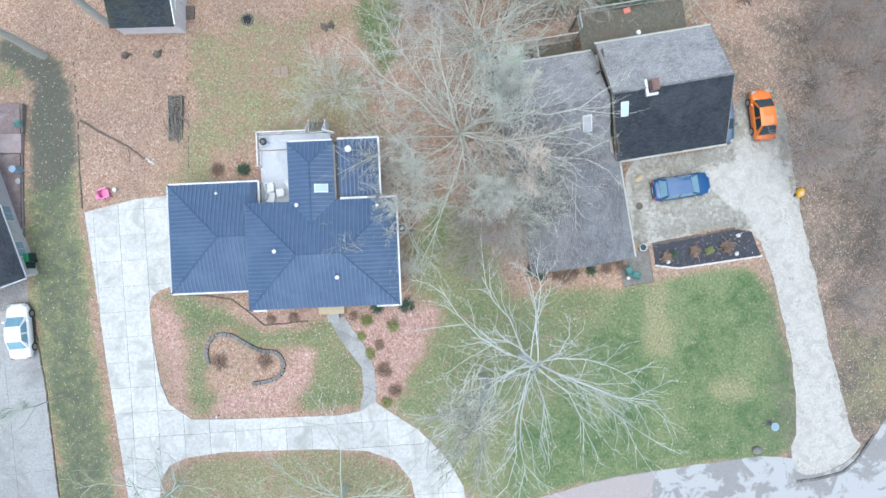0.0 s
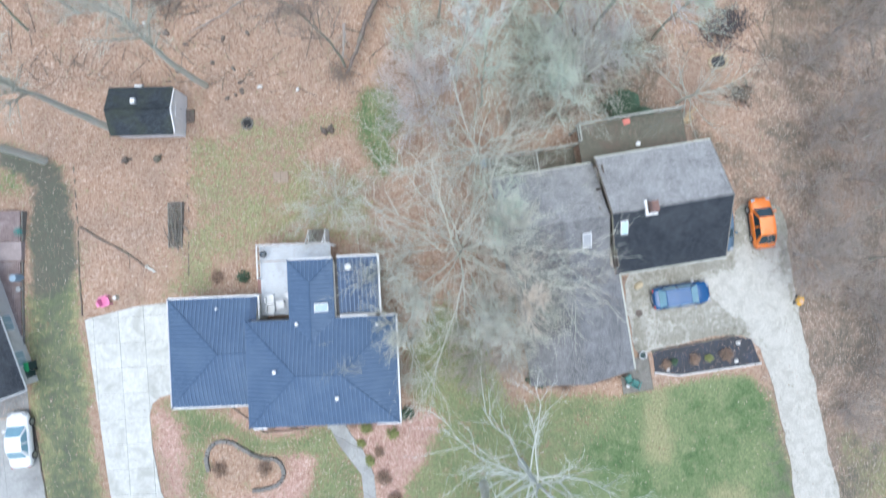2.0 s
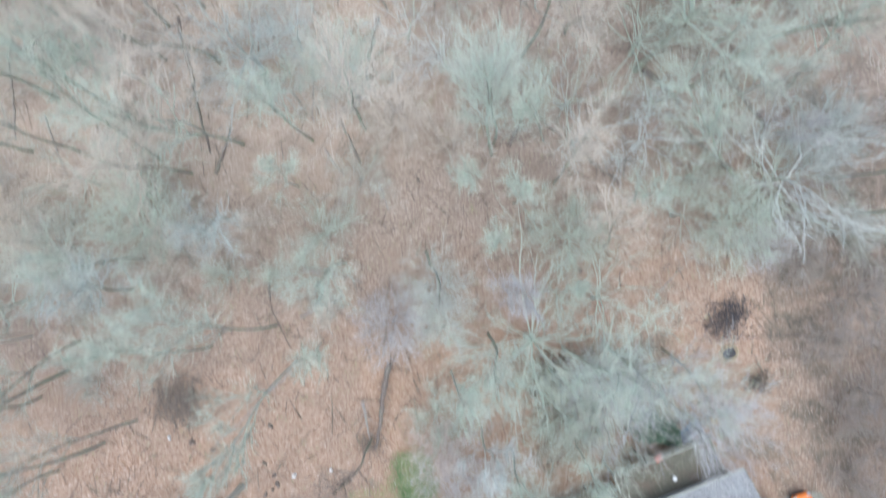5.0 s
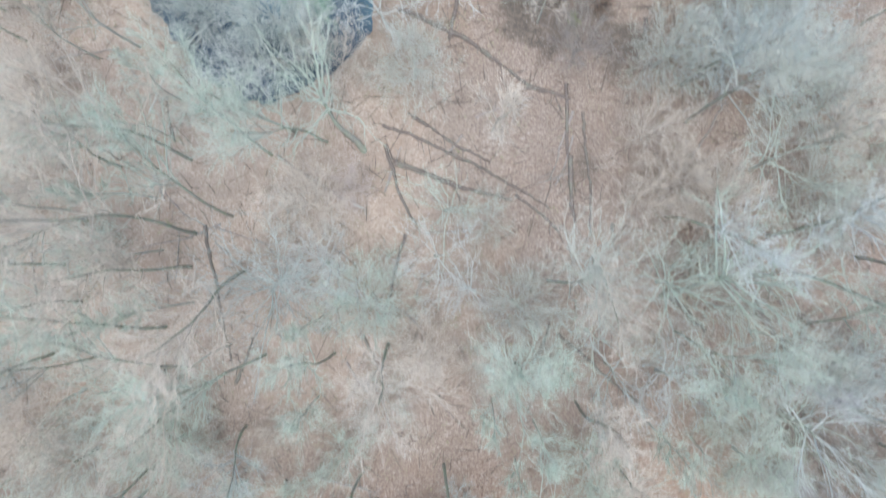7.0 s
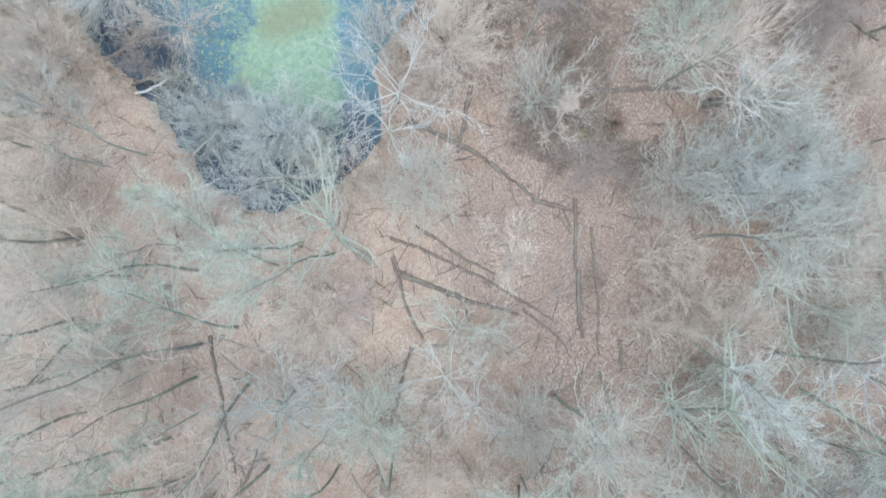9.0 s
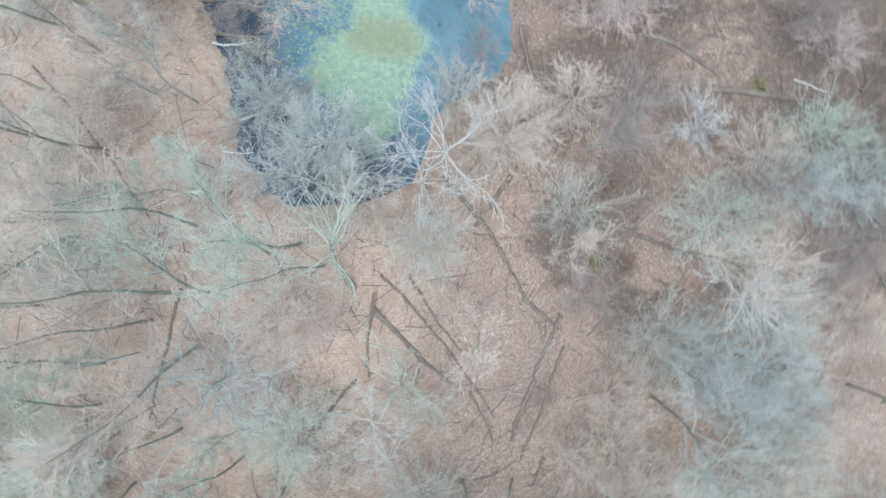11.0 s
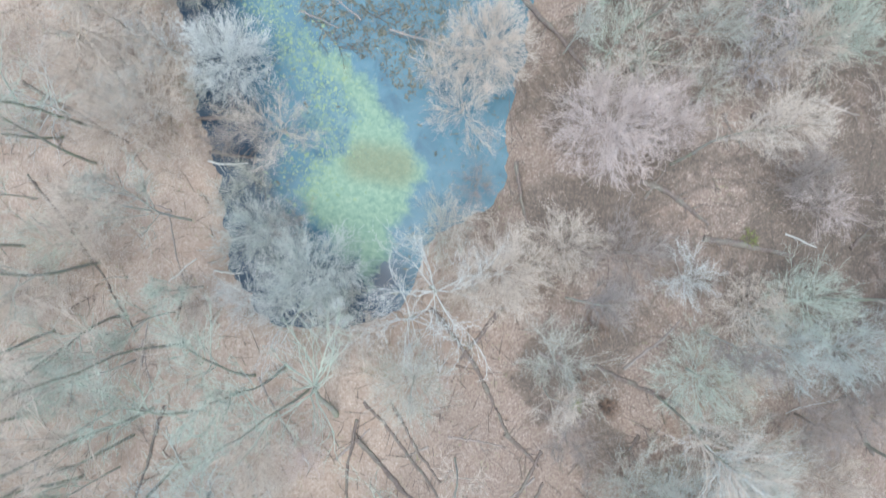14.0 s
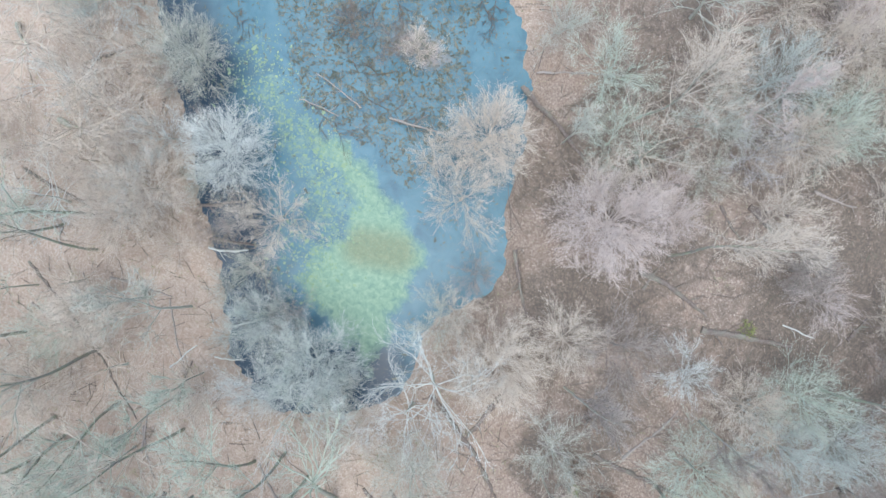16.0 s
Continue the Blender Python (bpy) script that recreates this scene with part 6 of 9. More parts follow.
LOGS = (
    ((-33.6, 77.21), (-20.48, 67.33), 0.11), ((-0.28, 67.84), (12.09, 58.66), 0.13), ((2.64, 77.05), (12.06, 68.84), 0.15), ((-16.25, 62.24), (-16.06, 50.62), 0.14), ((-36.57, 84.62), (-26.16, 82.39), 0.14), ((0.13, 64.7), (9.12, 59.86), 0.16),
    ((2.03, 104.52), (10.39, 99.01), 0.15), ((11.12, 48.2), (17.28, 40.63), 0.13), ((-13.58, 31.48), (-21.12, 26.66), 0.07), ((-21.15, 77.81), (-16.63, 70.68), 0.07), ((16.92, 76.92), (25.01, 75.95), 0.16),
    ((1.99, 68.45), (7.97, 63.24), 0.13), ((-9.36, 67.02), (-3.58, 61.82), 0.1), ((21.92, 89.51), (29.45, 90.49), 0.2), ((-30.7, 62.49), (-31.51, 55.1), 0.1), ((2.8, 106.03), (10, 107.81), 0.08), ((-5.32, 30.15), (-7.89, 23.32), 0.17),
    ((-0.32, 66.2), (1.01, 59.13), 0.14), ((33.29, 62.49), (40.36, 62.75), 0.07), ((0.07, 58.62), (-2.84, 52.18), 0.14), ((-14.9, 62), (-21.9, 61.27), 0.08), ((-32.31, 73.84), (-25.59, 71.96), 0.1), ((-28.89, 77.73), (-26.13, 71.49), 0.06),
    ((15.71, 92.49), (22, 90.67), 0.18), ((29.81, 47.74), (34.72, 43.43), 0.08), ((23.4, 106.03), (26.32, 111.82), 0.1), ((-34.27, 94.84), (-29.41, 98.72), 0.12), ((24.2, 105.8), (29.77, 108.56), 0.07), ((33.49, 60.95), (39.68, 60.65), 0.07),
    ((-5.75, 57.17), (-7.01, 51.2), 0.07), ((19.28, 77.31), (22.33, 82.56), 0.1), ((26.95, 39.26), (23.5, 44.09), 0.14), ((15.34, 66.21), (12.48, 61.04), 0.1), ((-4.55, 55.85), (-4.98, 49.96), 0.07), ((12.83, 100.23), (17.28, 104.05), 0.1),
    ((27.58, 48.05), (30.37, 42.94), 0.2), ((5.64, 91.02), (8.49, 85.96), 0.14), ((36.76, 80.79), (40.94, 76.98), 0.2), ((8.4, 78.99), (6.42, 73.7), 0.16), ((-15.6, 61.9), (-10.54, 59.44), 0.07), ((14.56, 62.63), (14.11, 57.05), 0.16),
    ((11.76, 101.31), (16.45, 104.36), 0.14), ((24.48, 60.78), (28.08, 65), 0.1), ((-26.51, 77.98), (-20.99, 78.01), 0.1), ((-28.66, 56.58), (-27.99, 51.18), 0.09), ((26.91, 74.4), (32.19, 73.93), 0.22), ((-10.7, 39.6), (-6.02, 37.32), 0.1),
    ((35.52, 84.27), (39.78, 81.28), 0.17), ((-7.93, 98.47), (-2.78, 98.52), 0.09), ((7.39, 67.05), (12.36, 67.93), 0.07), ((21.7, 40.4), (26.36, 38.65), 0.1), ((-10.5, 98.56), (-15.11, 100.15), 0.05), ((9.59, 60.27), (12.52, 56.62), 0.11),
    ((-19.72, 67.03), (-17.39, 63.02), 0.08), ((27.27, 70.64), (29.71, 66.81), 0.07), ((20.37, 49.79), (23.29, 46.35), 0.2), ((-18.41, 62.07), (-19.63, 57.78), 0.06), ((17.38, 30.16), (20.77, 32.91), 0.06), ((32.17, 67.63), (34.95, 70.65), 0.13),
    ((-15.6, 60.59), (-13.04, 57.43), 0.07), ((-15.94, 48.84), (-13.94, 52.35), 0.12), ((-21.36, 86.32), (-17.59, 87.75), 0.13), ((-17.54, 69.49), (-17.66, 73.5), 0.11), ((-1.13, 62.36), (0.85, 65.81), 0.1), ((8.46, 45.92), (10.61, 49.25), 0.14),
    ((-21.59, 51.11), (-20.66, 47.26), 0.12), ((-4.98, 50.93), (-3.94, 47.14), 0.11), ((-2.18, 53.1), (0.25, 50.08), 0.1), ((11.98, 69.06), (15.34, 67.16), 0.15), ((-19.42, 83.79), (-15.65, 84.61), 0.12), ((-19.1, 64.77), (-19.78, 68.55), 0.1),
    ((12.19, 102.99), (13.97, 99.6), 0.09), ((16.84, 54), (20.49, 53.17), 0.06), ((-11.89, 35.62), (-8.36, 36.84), 0.1), ((-15.8, 97.58), (-12.12, 97.29), 0.06), ((1.66, 58.38), (5.28, 58.08), 0.1), ((27.26, 103.03), (30.85, 102.96), 0.1),
    ((-8.28, 27.48), (-8.28, 23.98), 0.1), ((24.89, 66.89), (28.3, 67.6), 0.16), ((35.5, 59.13), (37.64, 61.85), 0.13), ((-32.28, 65.84), (-30.18, 68.26), 0.1), ((20.34, 99.67), (22.71, 97.53), 0.12), ((14.47, 61.23), (11.33, 60.8), 0.08),
    ((12.31, 76.41), (15.44, 76.06), 0.1), ((22.63, 100.35), (25.29, 98.79), 0.22), ((25.74, 100.38), (27.26, 103.03), 0.13), ((4.69, 59.89), (2.14, 61.56), 0.06), ((16.4, 91.09), (17.4, 93.85), 0.12), ((22.99, 33.93), (25.82, 33.3), 0.1),
    ((-3.57, 54.46), (-2.93, 51.64), 0.1), ((17.09, 56.5), (16.63, 53.75), 0.12), ((32.41, 57.36), (30.67, 55.29), 0.1), ((-6.67, 48.94), (-5.55, 46.54), 0.1), ((32, 64.72), (33.54, 62.59), 0.11), ((-2.92, 45.24), (-2.53, 42.74), 0.07),
    ((-24.25, 61.65), (-23.84, 59.16), 0.1), ((-13.58, 39.99), (-13.94, 37.57), 0.12), ((33.7, 92.37), (34.65, 94.62), 0.14), ((-27.8, 62.02), (-27.82, 59.68), 0.06), ((6.05, 65.91), (4.37, 64.3), 0.09), ((-0.12, 53.22), (1.02, 55.15), 0.1),
    ((15.2, 68.5), (14.0, 57.6), 0.13), ((16.1, 66.0), (15.1, 55.5), 0.11), ((15.1, 64.2), (12.9, 60.4), 0.08), ((35.26, 54.29), (35.69, 52.33), 0.08), ((22.33, 72.45), (21.9, 70.8), 0.12), ((0.37, 34.65), (0.53, 33.11), 0.07), ((-31.79, 80.3), (-31.62, 81.36), 0.1),
)
for k, (a, b, r) in enumerate(LOGS):
    fallen_log(a, b, r, LOGWOOD if r > 0.1 else BARKS["dun"], "dark rotting fallen log on the leafy ground" if r > 0.1 else "thin brown fallen branch on the leafy ground", k)
for k, (a, b, r) in enumerate((((-15.30, 77.35), (-12.68, 78.84), 0.07), ((-19.26, 72.34), (-17.55, 74.83), 0.07), ((-15.85, 74.38), (-13.38, 74.99), 0.06), ((28.23, 91.96), (31.04, 91.65), 0.06), ((-3.87, 61.83), (-2.82, 61.09), 0.08), ((32.89, 78.07), (37.19, 80.94), 0.05), ((-19.28, 83.02), (-15.96, 84.00), 0.1))):
    fallen_log(a, b, r, BARKS["pale"], "pale barkless fallen branch", 90 + k, 2)
fallen_log((-29.52, 10.45), (-23.86, 7.14), 0.09, DARKWOOD, "dark log laid along the leafy yard", 70, 1)
fallen_log((-24.05, 7.28), (-23.26, 6.82), 0.1, BARKS["pale"], "pale cut end of a log in the leafy yard", 71, 0)


def adirondack(p, turn):
    c = thing("garden_chair", "bright pink plastic garden chair on fallen leaves", "chair", at_ground(p), turn)
    seat = part("seat", box_bm(-0.28, -0.3, 0.3, 0.28, 0.3, 0.34, 0.01), PINK, c)
    for k in range(5):
        part("back_slat", box_bm(-0.28 + k * 0.115, 0.28, 0.32, -0.18 + k * 0.115, 0.34, 0.95 - 0.04 * abs(k - 2), 0.01), PINK, c)
    for sx in (-1, 1):
        part("armrest", box_bm(sx * 0.36 - 0.07, -0.35, 0.52, sx * 0.36 + 0.07, 0.35, 0.56, 0.01), PINK, c)
        part("leg", box_bm(sx * 0.34 - 0.03, -0.34, 0, sx * 0.34 + 0.03, -0.26, 0.52), PINK, c)
        part("leg", box_bm(sx * 0.34 - 0.03, 0.26, 0, sx * 0.34 + 0.03, 0.34, 0.52), PINK, c)


adirondack((-27.14, 4.49), 110)
foot = thing("footstool", "small pink plastic footstool on fallen leaves", "footstool", at_ground((-27.69, 4.21)), 20)
part("top", box_bm(-0.22, -0.18, 0.26, 0.22, 0.18, 0.3, 0.02), PINK, foot)
for sx in (-0.17, 0.17):
    part("leg", box_bm(sx - 0.03, -0.15, 0, sx + 0.03, 0.15, 0.26), PINK, foot)
stump = thing("stump", "pale cut stump beside the pink chair", "stump", at_ground((-26.37, 4.76)))
part("side", cyl_bm(0, 0, -0.1, 0.4, 0.2, 0.17, 14), BARKS["grey"], stump)
part("cut_face", cyl_bm(0, 0, 0.4, 0.42, 0.16, 0.16, 14), PALESTONE, stump)


def wheelie_bin(p, turn, lid):
    b = thing("wheelie_bin", "dark wheeled rubbish bin beside the neighbouring house", "bin", at_ground(p, 0.02), turn, "bins")
    part("body", box_bm(-0.28, -0.33, 0.05, 0.28, 0.33, 1.0, 0.04), DARK_BIN, b)
    part("lid", box_bm(-0.3, -0.36, 1.0, 0.3, 0.36, 1.08, 0.03), lid, b)
    part("handle", rod_bm((-0.24, -0.38, 0.98), (0.24, -0.38, 0.98), 0.02), TRIM_BLACK, b)
    for sx in (-0.25, 0.25):
        part("wheel", rod_bm((sx - 0.04, -0.3, 0.12), (sx + 0.04, -0.3, 0.12), 0.12, 14), RUBBER, b)


wheelie_bin((-33.09, -0.68), 8, GREEN_LID)
wheelie_bin((-33.18, -1.41), 8, DARK_BIN)
paper = thing("paper_box", "white box beside the bins", "box", at_ground((-33.59, -0.63), 0.02), 5)
part("side", box_bm(-0.14, -0.2, 0, 0.14, 0.2, 0.9, 0.02), WHITE, paper)
barrel = thing("rain_barrel", "pale blue plastic barrel against the neighbouring wall", "barrel", at_ground((-34.14, 6.36)))
part("drum", cyl_bm(0, 0, 0, 0.5, 0.28, 0.31, 18), PALE_BLUE, barrel)
part("drum", cyl_bm(0, 0, 0.5, 0.95, 0.31, 0.27, 18), PALE_BLUE, barrel)
part("lid", cyl_bm(0, 0, 0.95, 0.99, 0.29, 0.27, 18), PALE_BLUE, barrel)
pot = thing("metal_bucket", "small grey metal bucket against the neighbouring wall", "bucket", at_ground((-34.09, 5.45)))
part("side", cyl_bm(0, 0, 0, 0.4, 0.15, 0.2, 14), METAL_GREY, pot)
part("rim", cyl_bm(0, 0, 0.4, 0.43, 0.21, 0.21, 14), METAL_GREY, pot)
spool = thing("garden_table", "round teal wire garden table by the neighbouring wall", "table", at_ground((-34.14, 10.07)))
for r in (0.33, 0.2, 0.08):
    bm = bmesh.new()
    for k in range(18):
        a, b = radians(k * 20), radians(k * 20 + 20)
        rod_bm((r * math.cos(a), r * math.sin(a), 0.64), (r * math.cos(b), r * math.sin(b), 0.64), 0.022, 6, bm)
    part("hoop", bm, TEAL, spool)
for k in range(9):
    a = radians(k * 20)
    part("wire", rod_bm((0.33 * math.cos(a), 0.33 * math.sin(a), 0.64), (-0.33 * math.cos(a), -0.33 * math.sin(a), 0.64), 0.012, 5), TEAL, spool)
for a in range(0, 360, 90):
    part("leg", rod_bm((0.1, 0, 0.62), (0.36 * math.cos(radians(a)), 0.36 * math.sin(radians(a)), 0), 0.02), TEAL, spool)

ring = thing("planter", "white ringed round planter on the side patio", "planter", at_ground((16.09, 0.14)))
part("pot", cyl_bm(0, 0, 0, 0.35, 0.22, 0.26, 18), DARK_BIN, ring)
bm = bmesh.new()
for k in range(18):
    a, b = radians(k * 20), radians(k * 20 + 20)
    rod_bm((0.29 * math.cos(a), 0.29 * math.sin(a), 0.36), (0.29 * math.cos(b), 0.29 * math.sin(b), 0.36), 0.035, 6, bm)
part("rim", bm, WHITE, ring)
side_patio = thing("patio", "grey weathered timber patio beside the shingled house", "patio", (*(15.64, -1.32), 0), 9)
board_deck(side_patio, -1.3, -1.5, 1.1, 1.2, 0.12, OLDWOOD, 0.15)
part("beam", box_bm(-1.3, -1.56, -0.1, 1.1, -1.5, 0.12), DARKWOOD, side_patio)
part("beam", box_bm(1.1, -1.56, -0.1, 1.16, 1.2, 0.12), DARKWOOD, side_patio)
patio_chair(*(15.45, -2.10), 0.13, 160, TEAL, "teal plastic chair on the side patio", "chairs on the side patio")
patio_chair(*(14.90, -1.78), 0.13, 120, TEAL, "teal plastic chair on the side patio", "chairs on the side patio")
ball = thing("garden_globe", "white globe ornament on the side patio", "ornament", (*(14.86, -2.28), 0.13))
part("globe", lump_bm(0, 0, 0.32, 0.16, 0.16, 0.16, 1, 0.0, 3), WHITE, ball)
part("stand", cyl_bm(0, 0, 0, 0.2, 0.12, 0.07, 12), STONE, ball)

toy = thing("ride_on_toy", "yellow plastic ride-on toy beside the gravel drive", "toy", at_ground((28.71, 4.53)), 70)
part("shell", lump_bm(0, 0, 0.32, 0.42, 0.3, 0.3, 4, 0.1, 3), YELLOW, toy)
part("seat", box_bm(-0.2, -0.14, 0.5, 0.1, 0.14, 0.62, 0.03), plain("toy_seat", (0.7, 0.45, 0.3), 0.5), toy)
for sx in (-0.28, 0.28):
    for sy in (-0.25, 0.25):
        part("wheel", rod_bm((sx, sy - 0.04, 0.12), (sx, sy + 0.04, 0.12), 0.12, 12), TRIM_BLACK, toy)
drain = thing("drain_cover", "dark round drain cover in the gravel", "drain cover", (*(15.86, 3.48), 0.035))
part("plate", cyl_bm(0, 0, 0, 0.03, 0.27, 0.27, 18), DARKWOOD, drain)
part("rim", cyl_bm(0, 0, 0, 0.02, 0.31, 0.31, 18), STONE, drain)
flat_rock = thing("boulder", "tan boulder at the corner of the gravel drive", "rock", at_ground((15.82, 5.72)), 30)
part("stone", lump_bm(0, 0, 0.12, 0.42, 0.26, 0.22, 6), TANSTONE, flat_rock)
for k, p in enumerate(((23.82, 1.10), (23.68, -0.36), (18.15, -1.00))):
    r = thing("boulder", "pale rounded stone in black mulch", "rock", at_ground(p, 0.05), k * 50, "pale stones in the bed")
    part("stone", lump_bm(0, 0, 0.1, 0.2, 0.17, 0.15, k + 9), PALESTONE, r)
rock = thing("boulder", "grey boulder at the edge of the lawn", "rock", at_ground((25.32, -16.22)), 10)
part("stone", lump_bm(0, 0, 0.15, 0.4, 0.3, 0.25, 15), STONE, rock)
bath = thing("bird_bath", "pale blue bird bath on the front lawn", "bird bath", at_ground((26.38, -14.12)))
part("base", cyl_bm(0, 0, 0, 0.12, 0.26, 0.16, 14), STONE, bath)
part("column", cyl_bm(0, 0, 0.12, 0.75, 0.09, 0.07, 12), STONE, bath)
part("bowl", cyl_bm(0, 0, 0.75, 0.87, 0.15, 0.32, 20), plain("glazed_bowl", (0.33, 0.43, 0.47), 0.3), bath)
part("water", cyl_bm(0, 0, 0.86, 0.88, 0.27, 0.27, 20), PALE_BLUE, bath)
lamp = thing("garden_light", "white garden light on a dark stake by the drive", "garden light", at_ground((-18.10, -13.43)))
part("stake", cyl_bm(0, 0, 0, 0.5, 0.03, 0.03, 8), TRIM_BLACK, lamp)
part("head", cyl_bm(0, 0, 0.5, 0.62, 0.1, 0.06, 12), WHITE, lamp)
ac = thing("air_conditioner", "pale round-topped air conditioner beside the house", "air conditioner", at_ground((-3.29, 1.65)), 3)
part("cabinet", box_bm(-0.4, -0.4, 0, 0.4, 0.4, 0.75, 0.04), METAL_GREY, ac)
part("fan_grille", cyl_bm(0, 0, 0.75, 0.79, 0.33, 0.33, 22), TRIM_BLACK, ac)
part("hub", cyl_bm(0, 0, 0.79, 0.82, 0.12, 0.1, 14), WHITE, ac)
for k in range(12):
    a = radians(k * 30)
    part("spoke", rod_bm((0.1 * math.cos(a), 0.1 * math.sin(a), 0.8), (0.33 * math.cos(a), 0.33 * math.sin(a), 0.8), 0.012, 5), WHITE, ac)


def raised_bed(p, w, d, turn):
    b = thing("raised_bed", "timber raised bed full of dead stalks", "raised bed", at_ground(p), turn)
    for x0, y0, x1, y1 in ((-w / 2, -d / 2, w / 2, -d / 2 + 0.08), (-w / 2, d / 2 - 0.08, w / 2, d / 2), (-w / 2, -d / 2 + 0.08, -w / 2 + 0.08, d / 2 - 0.08), (w / 2 - 0.08, -d / 2 + 0.08, w / 2, d / 2 - 0.08)):
        part("plank", box_bm(x0, y0, -0.2, x1, y1, 0.28, 0.01), OLDWOOD, b)
    part("soil", box_bm(-w / 2 + 0.08, -d / 2 + 0.08, -0.2, w / 2 - 0.08, d / 2 - 0.08, 0.2), DARKWOOD, b)
    rnd = random.Random(4)
    v, f = [], []
    for _ in range(260):
        x, y = rnd.uniform(-w / 2 + 0.1, w / 2 - 0.1), rnd.uniform(-d / 2 + 0.1, d / 2 - 0.1)
        i = len(v)
        t = Vector((x + rnd.gauss(0, 0.15), y + rnd.gauss(0, 0.15), rnd.uniform(0.4, 0.8)))
        v += [Vector((x + 0.012, y, 0.18)), Vector((x - 0.01, y + 0.01, 0.18)), Vector((x - 0.01, y - 0.01, 0.18)), t]
        f += [(i, i + 1, i + 3), (i + 1, i + 2, i + 3), (i + 2, i, i + 3)]
    tagged(mesh_ob("stalk_tangle", v, f, BARKS["grey"], b), kind="stuff")
    for k in range(26):
        x, y, l, a = rnd.gauss(0, w * 0.24), rnd.uniform(-d * 0.3, d * 0.3), rnd.uniform(0.5, 1.3), rnd.gauss(0, 0.3)
        z = 0.22 + 0.3 * rnd.random()
        dx, dy = math.sin(a) * l, math.cos(a) * l
        tv, tf = tube([(x - dx, y - dy, z), (x + rnd.gauss(0, 0.06), y, z + 0.06), (x + dx, y + dy, z + rnd.gauss(0, 0.1))], rnd.uniform(0.02, 0.055), 0.012, 5)
        mesh_ob("stick", tv, tf, OLDWOOD if k % 3 else BARKS["brown"], b)


raised_bed((-21.72, 10.64), 1.15, 3.7, 1)
pit = thing("fire_pit", "dark round fire pit ringed with stones", "fire pit", at_ground((-16.39, 19.20)))
part("ash", cyl_bm(0, 0, -0.1, 0.06, 0.4, 0.4, 18), plain("ash", (0.03, 0.03, 0.03), 0.95), pit)
for k in range(11):
    a = radians(k * 360 / 11)
    part("stone", lump_bm(0.45 * math.cos(a), 0.45 * math.sin(a), 0.08, 0.14, 0.12, 0.13, k + 20, sub=1), STONE, pit)
WORN_PAD = surface("worn_pad", (0.25, 0.19, 0.145), (0.36, 0.285, 0.22), (0.3, 0.21, 0.155), 9.0, 1.5)
slab_pad = thing("paving_pad", "square of worn paving slabs in the back lawn", "paving", at_ground((-13.37, 14.45)), 4)
for i in range(2):
    for j in range(2):
        part("slab", box_bm(-0.62 + i * 0.63, -0.6 + j * 0.62, -0.1, -0.01 + i * 0.63, 0.0 + j * 0.62, 0.05, 0.015), WORN_PAD, slab_pad)
for k, p in enumerate(((-26.28, 16.03), (-23.67, 16.13), (-9.31, 18.60), (-9.88, 18.50))):
    s = thing("tree_stump", "dark rotten stump in fallen leaves", "stump", at_ground(p), k * 40, "old stumps")
    part("bark", lump_bm(0, 0, 0.12, 0.3, 0.26, 0.3, k + 30, 0.5), DARKWOOD, s)
    part("root", lump_bm(0.25, 0.1, 0.03, 0.3, 0.12, 0.1, k + 40, 0.5), DARKWOOD, s)
DEBRIS = ((-23.46, 27.00), (-18.67, 26.47), (-17.75, 23.96), (-17.14, 22.78), (-19.53, 24.46), (-17.49, 21.68), (-18.15, 21.40), (-17.00, 22.03), (-21.84, 26.03), (-26.44, 16.07), (-16.58, 27.00), (-10.33, 34.75), (-23.52, 27.18), (-22.48, 23.74), (-18.63, 26.61), (0.39, 44.76), (12.26, 34.29), (-9.53, 18.75))
for k, p in enumerate(DEBRIS):
    s = thing("tree_stump", "dark weathered stump in fallen leaves", "stump", at_ground(p), k * 67, "stumps behind the shed")
    part("bark", lump_bm(0, 0, 0.1, random.uniform(0.14, 0.32), random.uniform(0.1, 0.2), 0.2, k + 60, 0.6), LOGWOOD, s)
for k, p in enumerate(((-15.44, 22.40), (-15.52, 22.40), (-12.29, 22.17), (-25.38, 27.83))):
    s = thing("boulder", "pale stone in fallen leaves", "rock", at_ground(p), k * 31, "pale stones in the woods")
    part("stone", lump_bm(0, 0, 0.08, 0.2, 0.15, 0.14, k + 80, sub=2), PALESTONE, s)


shrub((16.50, 73.38), 0.7, 0.45, LEAF_GREEN, "yellow-green leafy tuft on the woodland floor", 40, 260, 77)
shrub((25.49, 90.66), 0.8, 0.4, LEAF_GREEN, "low green leafy tuft on the woodland floor", 40, 260, 78)


for k, (p, r, h) in enumerate((((15.60, 79.90), 1.5, 2.2), ((16.10, 75.20), 1.2, 1.6), ((18.90, 73.90), 1.1, 1.5))):
    shrub(p, r, h, LEAF_DRY, "brown-leaved bush in the damp wood", 150, 520, 400 + k)


